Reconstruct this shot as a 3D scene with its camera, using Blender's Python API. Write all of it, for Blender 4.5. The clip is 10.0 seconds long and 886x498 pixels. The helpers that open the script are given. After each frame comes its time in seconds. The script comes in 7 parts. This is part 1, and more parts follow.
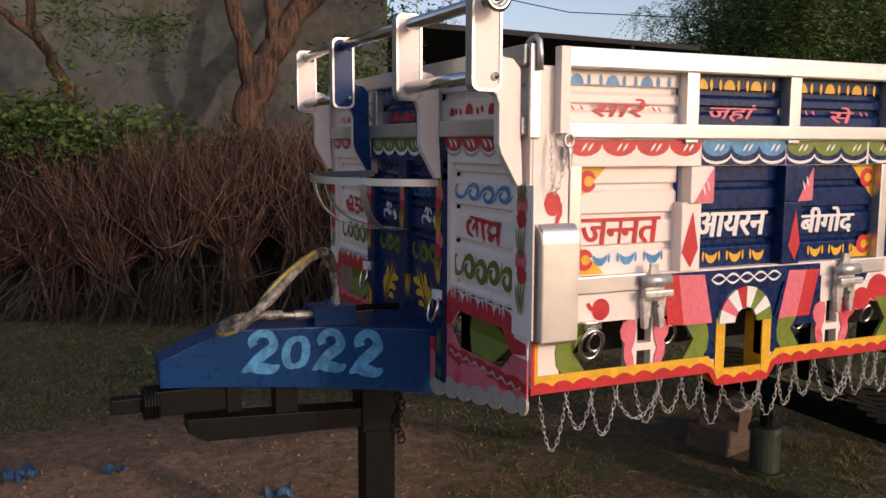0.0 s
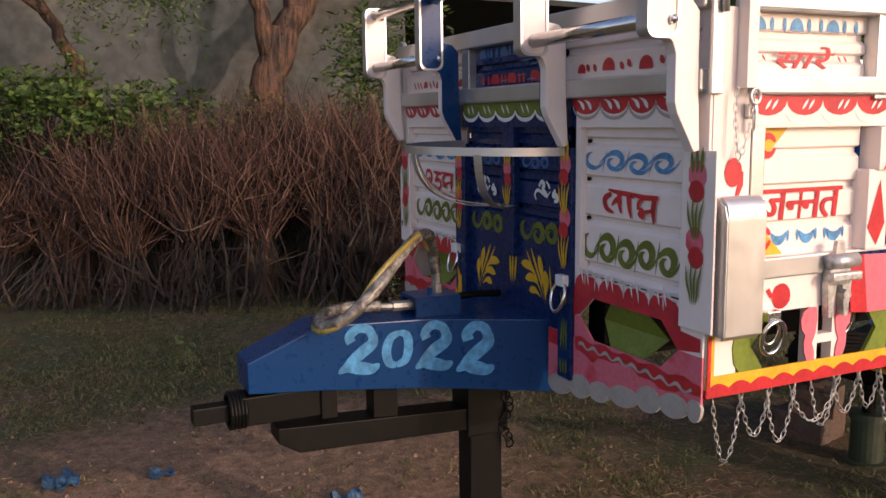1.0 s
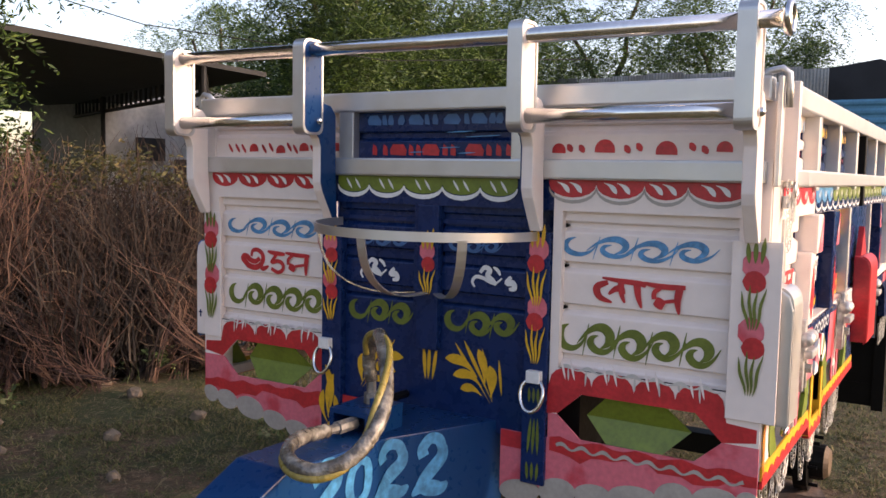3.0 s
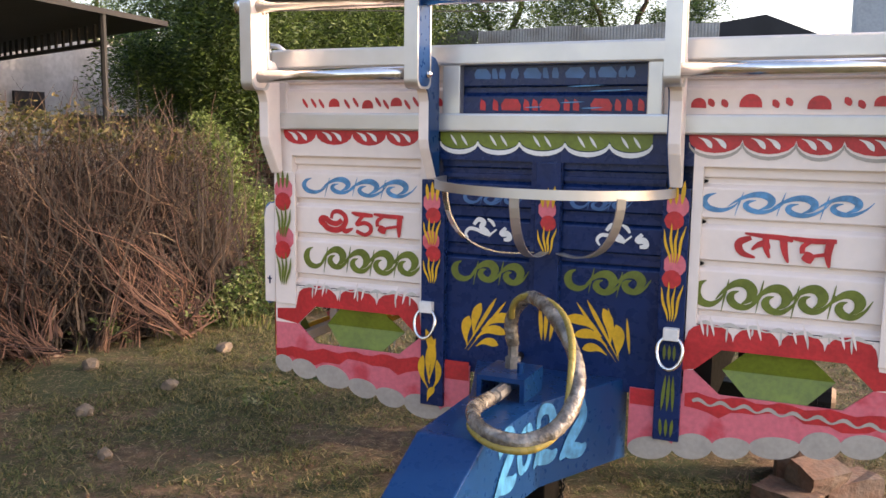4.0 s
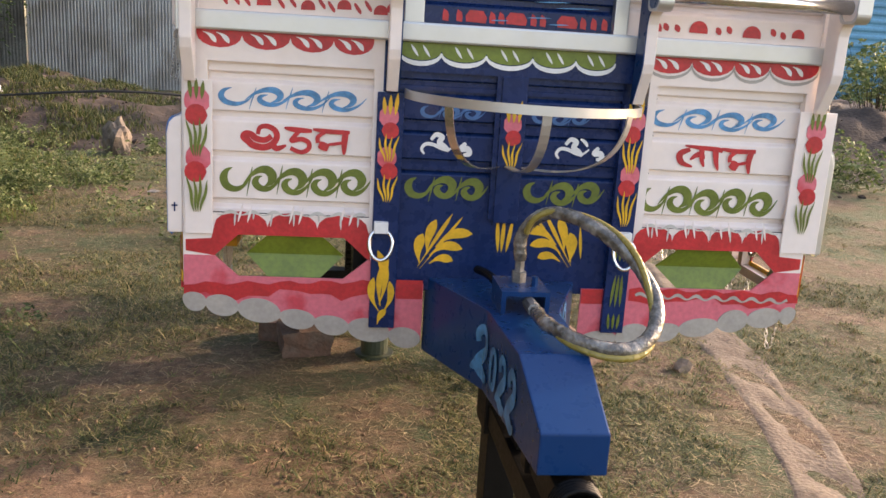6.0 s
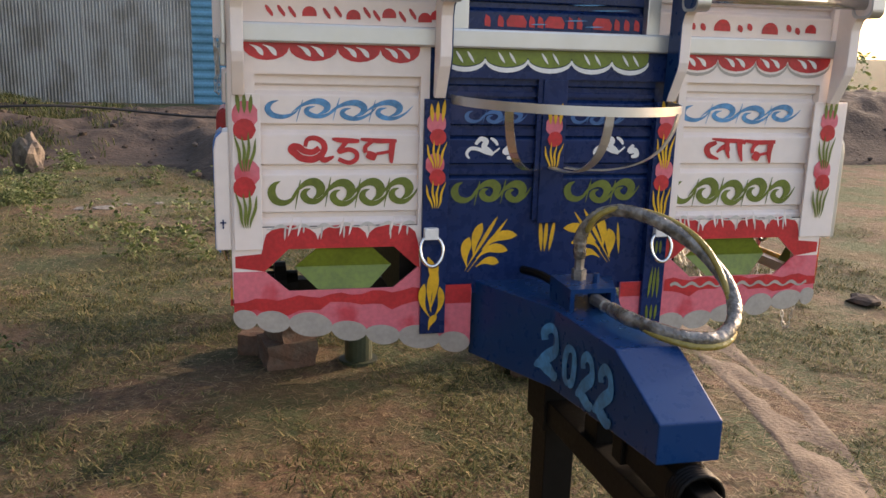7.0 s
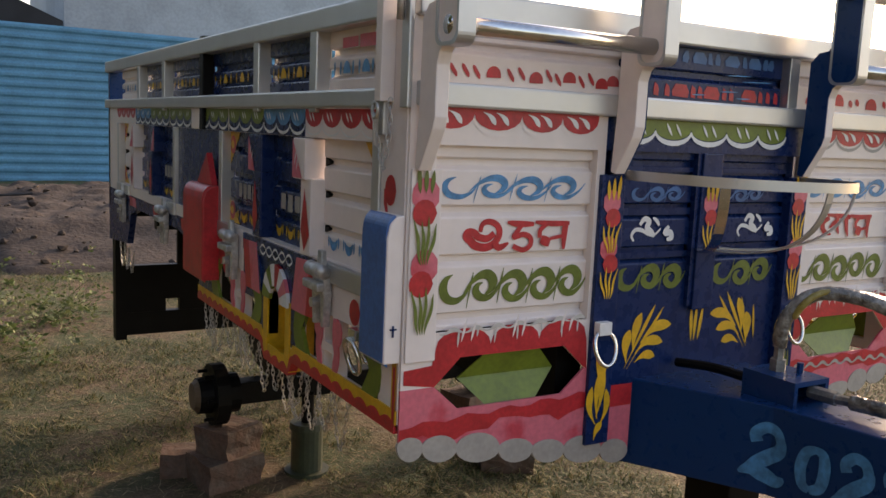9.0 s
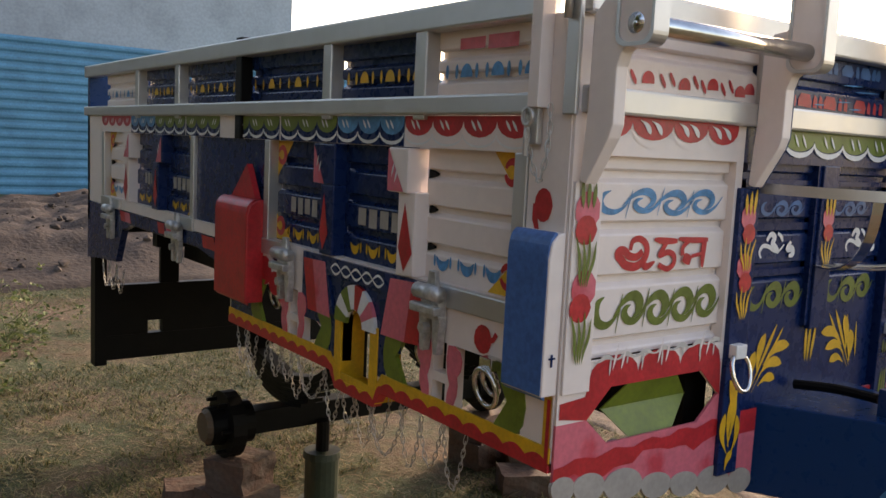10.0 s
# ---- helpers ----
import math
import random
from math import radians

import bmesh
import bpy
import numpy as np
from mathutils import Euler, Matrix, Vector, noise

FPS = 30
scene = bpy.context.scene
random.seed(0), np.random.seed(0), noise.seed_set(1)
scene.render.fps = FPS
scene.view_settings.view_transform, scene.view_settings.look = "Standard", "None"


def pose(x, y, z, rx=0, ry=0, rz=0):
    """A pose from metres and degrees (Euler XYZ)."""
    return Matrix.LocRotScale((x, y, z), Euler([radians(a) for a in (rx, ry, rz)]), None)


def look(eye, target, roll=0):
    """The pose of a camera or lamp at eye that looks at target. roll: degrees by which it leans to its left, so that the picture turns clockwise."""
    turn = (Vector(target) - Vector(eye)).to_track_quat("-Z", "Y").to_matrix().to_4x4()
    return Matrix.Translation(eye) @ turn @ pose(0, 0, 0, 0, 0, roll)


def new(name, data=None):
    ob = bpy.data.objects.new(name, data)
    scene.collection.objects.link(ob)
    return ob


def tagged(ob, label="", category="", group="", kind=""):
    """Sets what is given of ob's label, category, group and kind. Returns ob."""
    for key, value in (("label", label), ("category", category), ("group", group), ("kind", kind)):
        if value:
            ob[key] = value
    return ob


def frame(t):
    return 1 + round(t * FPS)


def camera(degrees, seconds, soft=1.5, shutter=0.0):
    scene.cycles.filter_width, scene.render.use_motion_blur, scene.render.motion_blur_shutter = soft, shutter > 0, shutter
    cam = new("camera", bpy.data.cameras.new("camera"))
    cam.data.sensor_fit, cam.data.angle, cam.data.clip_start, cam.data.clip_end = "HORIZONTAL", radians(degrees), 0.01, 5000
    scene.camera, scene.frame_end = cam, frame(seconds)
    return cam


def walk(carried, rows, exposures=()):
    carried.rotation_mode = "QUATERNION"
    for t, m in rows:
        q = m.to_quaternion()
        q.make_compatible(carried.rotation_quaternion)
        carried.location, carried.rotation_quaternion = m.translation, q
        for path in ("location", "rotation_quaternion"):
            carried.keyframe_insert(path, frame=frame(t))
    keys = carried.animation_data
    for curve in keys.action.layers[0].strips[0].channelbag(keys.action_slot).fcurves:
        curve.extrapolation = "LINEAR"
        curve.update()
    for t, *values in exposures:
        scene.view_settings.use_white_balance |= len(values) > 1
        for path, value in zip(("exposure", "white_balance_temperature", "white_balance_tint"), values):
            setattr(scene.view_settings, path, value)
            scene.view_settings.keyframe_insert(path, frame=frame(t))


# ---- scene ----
cam = camera(54.1, 10.0)
PATH = [
    (0, (2.953, -1.167, 1.658), (1.14, -0.357, 1.42), 0.2),
    (0.5, (2.838, -1.238, 1.652), (1.016, -0.449, 1.405), -0.1),
    (1, (2.448, -1.373, 1.624), (0.651, -0.544, 1.333), -0.7),
    (1.5, (2.188, -1.509, 1.628), (0.579, -0.352, 1.354), 0.2),
    (2, (1.909, -1.693, 1.678), (0.382, -0.426, 1.423), -0.3),
    (2.2, (1.786, -1.74, 1.674), (0.378, -0.334, 1.465), -0.2),
    (3.3, (1.18, -2.173, 1.695), (0.175, -0.456, 1.505), 1.6),
    (3.5, (1.09, -2.217, 1.693), (0.102, -0.492, 1.478), 1.6),
    (4, (0.687, -2.304, 1.689), (-0.11, -0.49, 1.416), 0.7),
    (4.5, (0.345, -2.406, 1.687), (-0.177, -0.5, 1.376), 1.2),
    (5, (0.044, -2.446, 1.699), (-0.27, -0.495, 1.391), 1.4),
    (5.5, (-0.235, -2.402, 1.677), (-0.398, -0.445, 1.301), 1.3),
    (5.7, (-0.345, -2.406, 1.687), (-0.33, -0.455, 1.248), 2.5),
    (6.8, (-0.779, -2.425, 1.69), (-0.338, -0.535, 1.205), 2.0),
    (7, (-0.892, -2.361, 1.69), (-0.437, -0.468, 1.232), 1.7),
    (7.5, (-1.135, -2.24, 1.685), (-0.63, -0.354, 1.252), 1.7),
    (8, (-1.383, -2.062, 1.685), (-0.622, -0.252, 1.303), 2.1),
    (8.5, (-1.582, -1.81, 1.651), (-0.697, -0.044, 1.336), 2.0),
    (9, (-1.779, -1.609, 1.634), (-0.764, 0.093, 1.363), 2.5),
    (9.5, (-1.977, -1.429, 1.62), (-0.828, 0.189, 1.374), 2.9),
    (10, (-2.092, -1.192, 1.604), (-0.91, 0.405, 1.371), 2.8),
]
EXPOSURES = [(0.0, 0.4, 6550, 27), (0.5, 0.6, 6600, 28), (1.0, 0.89, 6650, 29), (2.0, 1.08, 6700, 28), (3.5, 1.97, 7200, 26), (4.5, 2.59, 7500, 25), (5.5, 2.65, 7600, 23), (7.0, 2.08, 7600, 22), (7.5, 2.05, 7600, 22), (8.0, 1.92, 7600, 22), (9.0, 1.78, 7650, 22), (10.0, 1.93, 7650, 21)]
walk(cam, [(t, look(eye, target, roll)) for t, eye, target, roll in PATH], EXPOSURES)

# ---- world and light ----
SUN_AZ, SUN_EL = radians(22.5), radians(18.5)   # from +x towards +y, above the ground
world = bpy.data.worlds.new("sky")
scene.world = world
world.use_nodes = True
wn = world.node_tree
sky = wn.nodes.new("ShaderNodeTexSky")
sky.sky_type, sky.sun_disc = "NISHITA", False
sky.sun_elevation, sky.sun_rotation = SUN_EL, radians(90) - SUN_AZ
sky.dust_density, sky.air_density = 2.0, 1.0
wn.links.new(sky.outputs[0], wn.nodes["Background"].inputs[0])
wn.nodes["Background"].inputs[1].default_value = 0.135
sun = new("sun", bpy.data.lights.new("sun", "SUN"))
sun.data.energy, sun.data.angle, sun.data.color = 0.86, radians(0.8), (1.0, 0.86, 0.68)
sun_way = Vector((math.cos(SUN_AZ) * math.cos(SUN_EL), math.sin(SUN_AZ) * math.cos(SUN_EL), math.sin(SUN_EL)))
sun.matrix_world = look(sun_way * 60, (0, 0, 0))


# ---- materials ----
def mat(name, color, rough=0.5, metal=0.0, vary=0.12, scale=6.0, grain=60.0, bump=0.03, color2=None, mix=(0.42, 0.62), coat=0.0, spec=0.5):
    """Paint, metal, wood or soil: two scales of variation, a second colour in patches and a fine relief."""
    m = bpy.data.materials.new(name)
    m.use_nodes = True
    t = m.node_tree
    n, link = t.nodes, t.links.new
    b = n["Principled BSDF"]
    tc = n.new("ShaderNodeTexCoord")
    big = n.new("ShaderNodeTexNoise")
    big.inputs["Scale"].default_value, big.inputs["Detail"].default_value = scale, 5
    fine = n.new("ShaderNodeTexNoise")
    fine.inputs["Scale"].default_value, fine.inputs["Detail"].default_value = grain, 4
    for q in (big, fine):
        link(tc.outputs["Object"], q.inputs["Vector"])
    ramp = n.new("ShaderNodeMapRange")
    ramp.inputs[1].default_value, ramp.inputs[2].default_value = mix
    link(big.outputs[0], ramp.inputs[0])
    two = n.new("ShaderNodeMix")
    two.data_type = "RGBA"
    c2 = color2 or tuple(c * (1 - vary) for c in color)
    two.inputs[6].default_value, two.inputs[7].default_value = (*color, 1), (*c2, 1)
    link(ramp.outputs[0], two.inputs[0])
    shade = n.new("ShaderNodeMapRange")
    shade.inputs[1].default_value, shade.inputs[2].default_value = 0.35, 0.65
    shade.inputs[3].default_value, shade.inputs[4].default_value = 1 - vary, 1.0
    link(fine.outputs[0], shade.inputs[0])
    dirt = n.new("ShaderNodeVectorMath")
    dirt.operation = "SCALE"
    link(two.outputs[2], dirt.inputs[0])
    link(shade.outputs[0], dirt.inputs["Scale"])
    link(dirt.outputs[0], b.inputs["Base Color"])
    rr = n.new("ShaderNodeMapRange")
    rr.inputs[3].default_value, rr.inputs[4].default_value = max(0.03, rough - 0.12), min(1.0, rough + 0.12)
    link(fine.outputs[0], rr.inputs[0])
    link(rr.outputs[0], b.inputs["Roughness"])
    b.inputs["Metallic"].default_value = metal
    b.inputs["Coat Weight"].default_value = coat
    b.inputs["Specular IOR Level"].default_value = spec
    if bump:
        bp = n.new("ShaderNodeBump")
        bp.inputs["Strength"].default_value, bp.inputs["Distance"].default_value = bump, 0.01
        link(fine.outputs[0], bp.inputs["Height"])
        link(bp.outputs[0], b.inputs["Normal"])
    return m


CREAM = mat("cream_paint", (0.84, 0.735, 0.67), 0.36, vary=0.045, scale=3, grain=30, bump=0.0)
SILVER = mat("silver_paint", (0.61, 0.605, 0.59), 0.40, metal=0.85, vary=0.05, scale=7, grain=25, bump=0.0)
STEEL = mat("polished_steel", (0.72, 0.71, 0.69), 0.2, metal=1.0, vary=0.08, scale=12, grain=60, bump=0.03)
GALV = mat("dull_zinc_plating", (0.34, 0.33, 0.31), 0.5, metal=0.7, vary=0.3, scale=30, grain=90)
NAVY = mat("navy_paint", (0.005, 0.023, 0.096), 0.28, spec=0.3, vary=0.15, scale=5, grain=35, bump=0.0)
BLUE = mat("blue_paint", (0.003, 0.036, 0.125), 0.3, spec=0.2, vary=0.05, scale=5, grain=40, bump=0.0)
SKYBLUE = mat("light_blue_paint", (0.085, 0.33, 0.61), 0.4, vary=0.3, scale=20, grain=90)
RED = mat("red_paint", (0.60, 0.03, 0.035), 0.38, vary=0.2, scale=14, grain=90)
PINK = mat("pink_paint", (0.72, 0.16, 0.20), 0.4, vary=0.15, scale=8, grain=70, color2=(0.62, 0.06, 0.08), mix=(0.55, 0.66))
GREEN = mat("green_paint", (0.175, 0.235, 0.025), 0.42, vary=0.2, scale=12, grain=80)
OLIVE = mat("olive_paint", (0.15, 0.19, 0.025), 0.42, vary=0.2, scale=12, grain=80)
YELLOW = mat("yellow_paint", (0.80, 0.44, 0.02), 0.42, vary=0.15, scale=15, grain=80)
WHITE = mat("white_paint", (0.80, 0.79, 0.76), 0.42, vary=0.08, scale=15, grain=80)
GREY = mat("grey_paint", (0.42, 0.38, 0.33), 0.5, vary=0.12, scale=12, grain=80)
DRIP = mat("pale_grey_paint", (0.62, 0.58, 0.52), 0.5, vary=0.1, scale=12, grain=80)
BLACK = mat("black_steel", (0.006, 0.0055, 0.005), 0.5, spec=0.15, vary=0.3, scale=10, grain=90, bump=0.03)
COVER_BLUE = mat("cover_blue_paint", (0.045, 0.15, 0.40), 0.35, vary=0.3, scale=9, grain=80, color2=(0.24, 0.34, 0.50), mix=(0.62, 0.72))
RUBBER = mat("wrapped_hose", (0.10, 0.085, 0.065), 0.18, vary=0.35, scale=24, grain=70, bump=0.8, color2=(0.34, 0.31, 0.26), mix=(0.42, 0.66), coat=0.6)


# ---- mesh helpers ----
def part(name, bm, material, parent=None, label="", smooth=False, bevel=0.0):
    me = bpy.data.meshes.new(name)
    bmesh.ops.recalc_face_normals(bm, faces=bm.faces)
    if bevel:
        bmesh.ops.bevel(bm, geom=bm.edges[:], offset=bevel, segments=2, affect="EDGES", profile=0.6)
    for f in bm.faces:
        f.smooth = smooth
    bm.to_mesh(me)
    bm.free()
    for m in material if isinstance(material, (list, tuple)) else (material,):
        me.materials.append(m)
    ob = new(name, me)
    if parent:
        ob.parent = parent
    if label:
        tagged(ob, label)
    return ob


def box(bm, x0, x1, y0, y1, z0, z1):
    v = [bm.verts.new(p) for p in ((x0, y0, z0), (x1, y0, z0), (x1, y1, z0), (x0, y1, z0), (x0, y0, z1), (x1, y0, z1), (x1, y1, z1), (x0, y1, z1))]
    for f in ((0, 3, 2, 1), (4, 5, 6, 7), (0, 1, 5, 4), (1, 2, 6, 5), (2, 3, 7, 6), (3, 0, 4, 7)):
        bm.faces.new([v[i] for i in f])


def prism(bm, poly, at, a, b):
    """A polygon drawn out from a to b; at(u, v, d) gives the place."""
    n = len(poly)
    lo, hi = [bm.verts.new(at(u, v, a)) for u, v in poly], [bm.verts.new(at(u, v, b)) for u, v in poly]
    bm.faces.new(lo[::-1])
    bm.faces.new(hi)
    for i in range(n):
        bm.faces.new((lo[i], lo[(i + 1) % n], hi[(i + 1) % n], hi[i]))


def tube(bm, pts, r, seg=10, caps=True, flat=1.0):
    pts = [Vector(p) for p in pts]
    rings, up = [], Vector((0.13, 0.21, 0.97))
    for i, p in enumerate(pts):
        d = (pts[min(i + 1, len(pts) - 1)] - pts[max(i - 1, 0)]).normalized()
        s = d.cross(up)
        s = (s if s.length > 0.05 else d.cross(Vector((1, 0, 0)))).normalized()
        w = s.cross(d).normalized()
        up = w
        rad = r[i] if isinstance(r, (list, tuple)) else r
        rings.append([bm.verts.new(p + (s * math.cos(a) + w * math.sin(a) * flat) * rad) for a in [2 * math.pi * k / seg for k in range(seg)]])
    for a, b in zip(rings, rings[1:]):
        for k in range(seg):
            bm.faces.new((a[k], a[(k + 1) % seg], b[(k + 1) % seg], b[k]))
    if caps:
        bm.faces.new(rings[0][::-1])
        bm.faces.new(rings[-1])


def one(fn, *a, **k):
    bm = bmesh.new()
    fn(bm, *a, **k)
    return bm


def front(u, v, d):
    return (u, -d, v)


def right(u, v, d):
    return (0.915 + d, u, v)


def left(u, v, d):
    return (-0.915 - d, u, v)


def arc(cx, cz, r, a0, a1, n=10, sx=1.0):
    return [(cx + sx * r * math.cos(radians(a0 + (a1 - a0) * i / n)), cz + r * math.sin(radians(a0 + (a1 - a0) * i / n))) for i in range(n + 1)]


def thing(name, label, category, group="", at=(0, 0, 0)):
    e = new(name)
    e.empty_display_size = 0.1
    e.location = at
    return tagged(e, label, category, group)

# ---- ground and surroundings ----
def ground_height(x, y):
    d = math.hypot(x, y - 1)
    h = 0.03 * noise.noise((x * 0.6, y * 0.6, 0)) + 0.012 * noise.noise((x * 2.3, y * 2.3, 5))
    rise = 0.10 * max(0.0, min(1.0, (y - 7) / 8))
    return h * min(1.0, 0.3 + d / 3) + rise


def make_ground():
    bm = bmesh.new()
    xs = sorted({*np.linspace(-14, 14, 113), *np.linspace(-600, -14, 12), *np.linspace(14, 600, 12)})
    ys = sorted({*np.linspace(-10, 24, 137), *np.linspace(-600, -10, 12), *np.linspace(24, 600, 12)})
    grid = [[bm.verts.new((x, y, ground_height(x, y))) for y in ys] for x in xs]
    for i in range(len(xs) - 1):
        for k in range(len(ys) - 1):
            bm.faces.new((grid[i][k], grid[i + 1][k], grid[i + 1][k + 1], grid[i][k + 1]))
    return bm


def soil_material():
    m = bpy.data.materials.new("soil_and_dry_grass")
    m.use_nodes = True
    n, link = m.node_tree.nodes, m.node_tree.links.new
    b = n["Principled BSDF"]
    tc = n.new("ShaderNodeTexCoord")

    def noise_at(scale, detail, rough=0.6):
        q = n.new("ShaderNodeTexNoise")
        q.inputs["Scale"].default_value, q.inputs["Detail"].default_value, q.inputs["Roughness"].default_value = scale, detail, rough
        link(tc.outputs["Object"], q.inputs["Vector"])
        return q.outputs[0]

    def mixed(fac, lo, hi, a, bcol):
        r = n.new("ShaderNodeMapRange")
        r.inputs[1].default_value, r.inputs[2].default_value = lo, hi
        link(fac, r.inputs[0])
        x = n.new("ShaderNodeMix")
        x.data_type = "RGBA"
        link(r.outputs[0], x.inputs[0])
        for sock, c in ((x.inputs[6], a), (x.inputs[7], bcol)):
            if isinstance(c, tuple):
                sock.default_value = (*c, 1)
            else:
                link(c, sock)
        return x.outputs[2]

    clods = noise_at(14, 8, 0.7)
    earth = mixed(clods, 0.35, 0.65, (0.085, 0.05, 0.029), (0.215, 0.133, 0.077))
    trodden_sunlit = mixed(clods, 0.35, 0.65, (0.18, 0.102, 0.059), (0.43, 0.265, 0.163))
    straw = mixed(noise_at(70, 6, 0.8), 0.35, 0.7, (0.055, 0.042, 0.017), (0.18, 0.13, 0.054))
    green = mixed(noise_at(55, 6, 0.8), 0.35, 0.68, (0.03, 0.045, 0.015), (0.095, 0.12, 0.04))
    grass = mixed(noise_at(1.3, 5), 0.5, 0.64, green, straw)
    # a trodden bare patch before the trailer, lightened for the sunlight on it
    far = n.new("ShaderNodeVectorMath")
    far.operation = "DISTANCE"
    link(tc.outputs["Object"], far.inputs[0])
    far.inputs[1].default_value = (-1.35, -0.35, 0.0)
    worn = n.new("ShaderNodeMapRange")
    worn.inputs[1].default_value, worn.inputs[2].default_value = 0.6, 1.75
    worn.inputs[3].default_value, worn.inputs[4].default_value = -0.2, 0.0
    link(far.outputs["Value"], worn.inputs[0])
    cover = n.new("ShaderNodeMath")
    link(noise_at(0.8, 9, 0.72), cover.inputs[0])
    link(worn.outputs[0], cover.inputs[1])
    bare = mixed(far.outputs["Value"], 0.9, 1.9, trodden_sunlit, earth)
    ground_col = mixed(cover.outputs[0], 0.42, 0.54, bare, grass)
    grit = n.new("ShaderNodeMapRange")
    grit.inputs[1].default_value, grit.inputs[2].default_value = 0.32, 0.68
    grit.inputs[3].default_value, grit.inputs[4].default_value = 0.45, 1.35
    link(noise_at(95, 5, 0.85), grit.inputs[0])
    speck = n.new("ShaderNodeVectorMath")
    speck.operation = "SCALE"
    link(ground_col, speck.inputs[0])
    link(grit.outputs[0], speck.inputs["Scale"])
    link(speck.outputs[0], b.inputs["Base Color"])
    b.inputs["Roughness"].default_value = 0.95
    bp = n.new("ShaderNodeBump")
    bp.inputs["Strength"].default_value, bp.inputs["Distance"].default_value = 0.9, 0.03
    rough = n.new("ShaderNodeMath")
    rough.operation = "MULTIPLY_ADD"
    link(noise_at(6, 5, 0.65), rough.inputs[0])
    rough.inputs[1].default_value = 2.2
    link(noise_at(35, 9, 0.75), rough.inputs[2])
    link(rough.outputs[0], bp.inputs["Height"])
    link(bp.outputs[0], b.inputs["Normal"])
    return m


SOIL = soil_material()
tagged(part("ground", make_ground(), SOIL, smooth=True), "uneven earth ground with short dry grass and bare soil", "ground", kind="structure")

# ---- the trailer ----
trailer = thing("tractor_trailer", "brightly hand-painted two-wheel farm tractor trailer with silver rails", "trailer")


def rect(u0, v0, u1, v1):
    return [(u0, v0), (u1, v0), (u1, v1), (u0, v1)]


def slab(name, poly, at, d0, d1, material, label="", parent=None, bevel=0.0):
    return part(name, one(prism, poly, at, d0, d1), material, parent or trailer, label, bevel=bevel)


def ribbed(name, at, u0, u1, v0, v1, d, grooves, material, label="", depth=0.014, ends=(), far=()):
    """A pressed sheet, with level grooves at the heights given."""
    prof = [(v0, d)]
    for g in sorted(grooves):
        prof += [(g - 0.019, d), (g - 0.0155, d - 0.0015), (g - 0.006, d - depth), (g + 0.008, d - depth), (g + 0.0105, d - 0.0028), (g + 0.0135, d)]
    prof += [(v1, d), (v1, d - depth - 0.006), (v0, d - depth - 0.006)]
    sheet = part(name, one(prism, prof, lambda v, e, u: at(u, v, e), u0, u1), material, trailer, label)
    # black slabs stand in for the shade at the rib ends
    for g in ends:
        slab("rib_end_shade", [(u0, g - 0.006), (u0 + 0.009, g - 0.002), (u0 + 0.009, g + 0.002), (u0, g + 0.005)], at, d - depth + 0.0005, d - 0.004, BLACK, parent=sheet)
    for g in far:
        slab("rib_end_shade", [(u1 - 0.03, g - 0.002), (u1, g - 0.012), (u1, g + 0.01), (u1 - 0.03, g + 0.002)], at, d - depth + 0.0005, d - 0.003, BLACK, parent=sheet)
    return sheet


def paint(name, polys, at, d, material, label="", parent=None):
    """Flat painted shapes on a surface, one part for each shape; the brush lays each a hair over the last."""
    groups, where = [], {}
    for p in polys:
        keys = {(round(u, 5), round(v, 5)) for u, v in p}
        hit = {where[k] for k in keys if k in where}
        g = min(hit) if hit else len(groups)
        if not hit:
            groups.append([])
        groups[g].append(p)
        for k in keys:
            where[k] = g
    for i, g in enumerate(groups):
        bm = bmesh.new()
        seen = {}
        for p in g:
            vs = []
            for u, v in p:
                k = (round(u, 5), round(v, 5))
                if k not in seen:
                    seen[k] = bm.verts.new(at(u, v, d + 0.0001 * (i % 9)))
                if seen[k] not in vs:
                    vs.append(seen[k])
            if len(vs) > 2 and not bm.faces.get(vs):
                bm.faces.new(vs)
        part(name, bm, material, parent or trailer, label)


def stroke(pts, widths):
    """The outline of a brush stroke along pts, as quads."""
    out = []
    n = len(pts)
    side = []
    for i in range(n):
        a, b = pts[max(0, i - 1)], pts[min(n - 1, i + 1)]
        dx, dy = b[0] - a[0], b[1] - a[1]
        q = math.hypot(dx, dy) or 1
        w = widths(i / (n - 1)) / 2
        side.append(((pts[i][0] - dy / q * w, pts[i][1] + dx / q * w), (pts[i][0] + dy / q * w, pts[i][1] - dx / q * w)))
    for (a, b), (c, d) in zip(side, side[1:]):
        out.append((a, c, d, b))
    return out


def belly(w, lo=0.12):
    return lambda s: w * (lo + (1 - lo) * math.sin(math.pi * min(1, max(0, s))) ** 0.8)


def brush_line(pts, per=5):
    """A smooth line in the plane through the points given."""
    P = [pts[0]] + list(pts) + [pts[-1]]
    out = []
    for i in range(1, len(P) - 2):
        for k in range(per):
            t = k / per
            out.append(tuple(0.5 * (2 * b + (c - a) * t + (2 * a - 5 * b + 4 * c - d) * t * t + (3 * b - 3 * c + d - a) * t ** 3) for a, b, c, d in zip(P[i - 1], P[i], P[i + 1], P[i + 2])))
    return out + [pts[-1]]


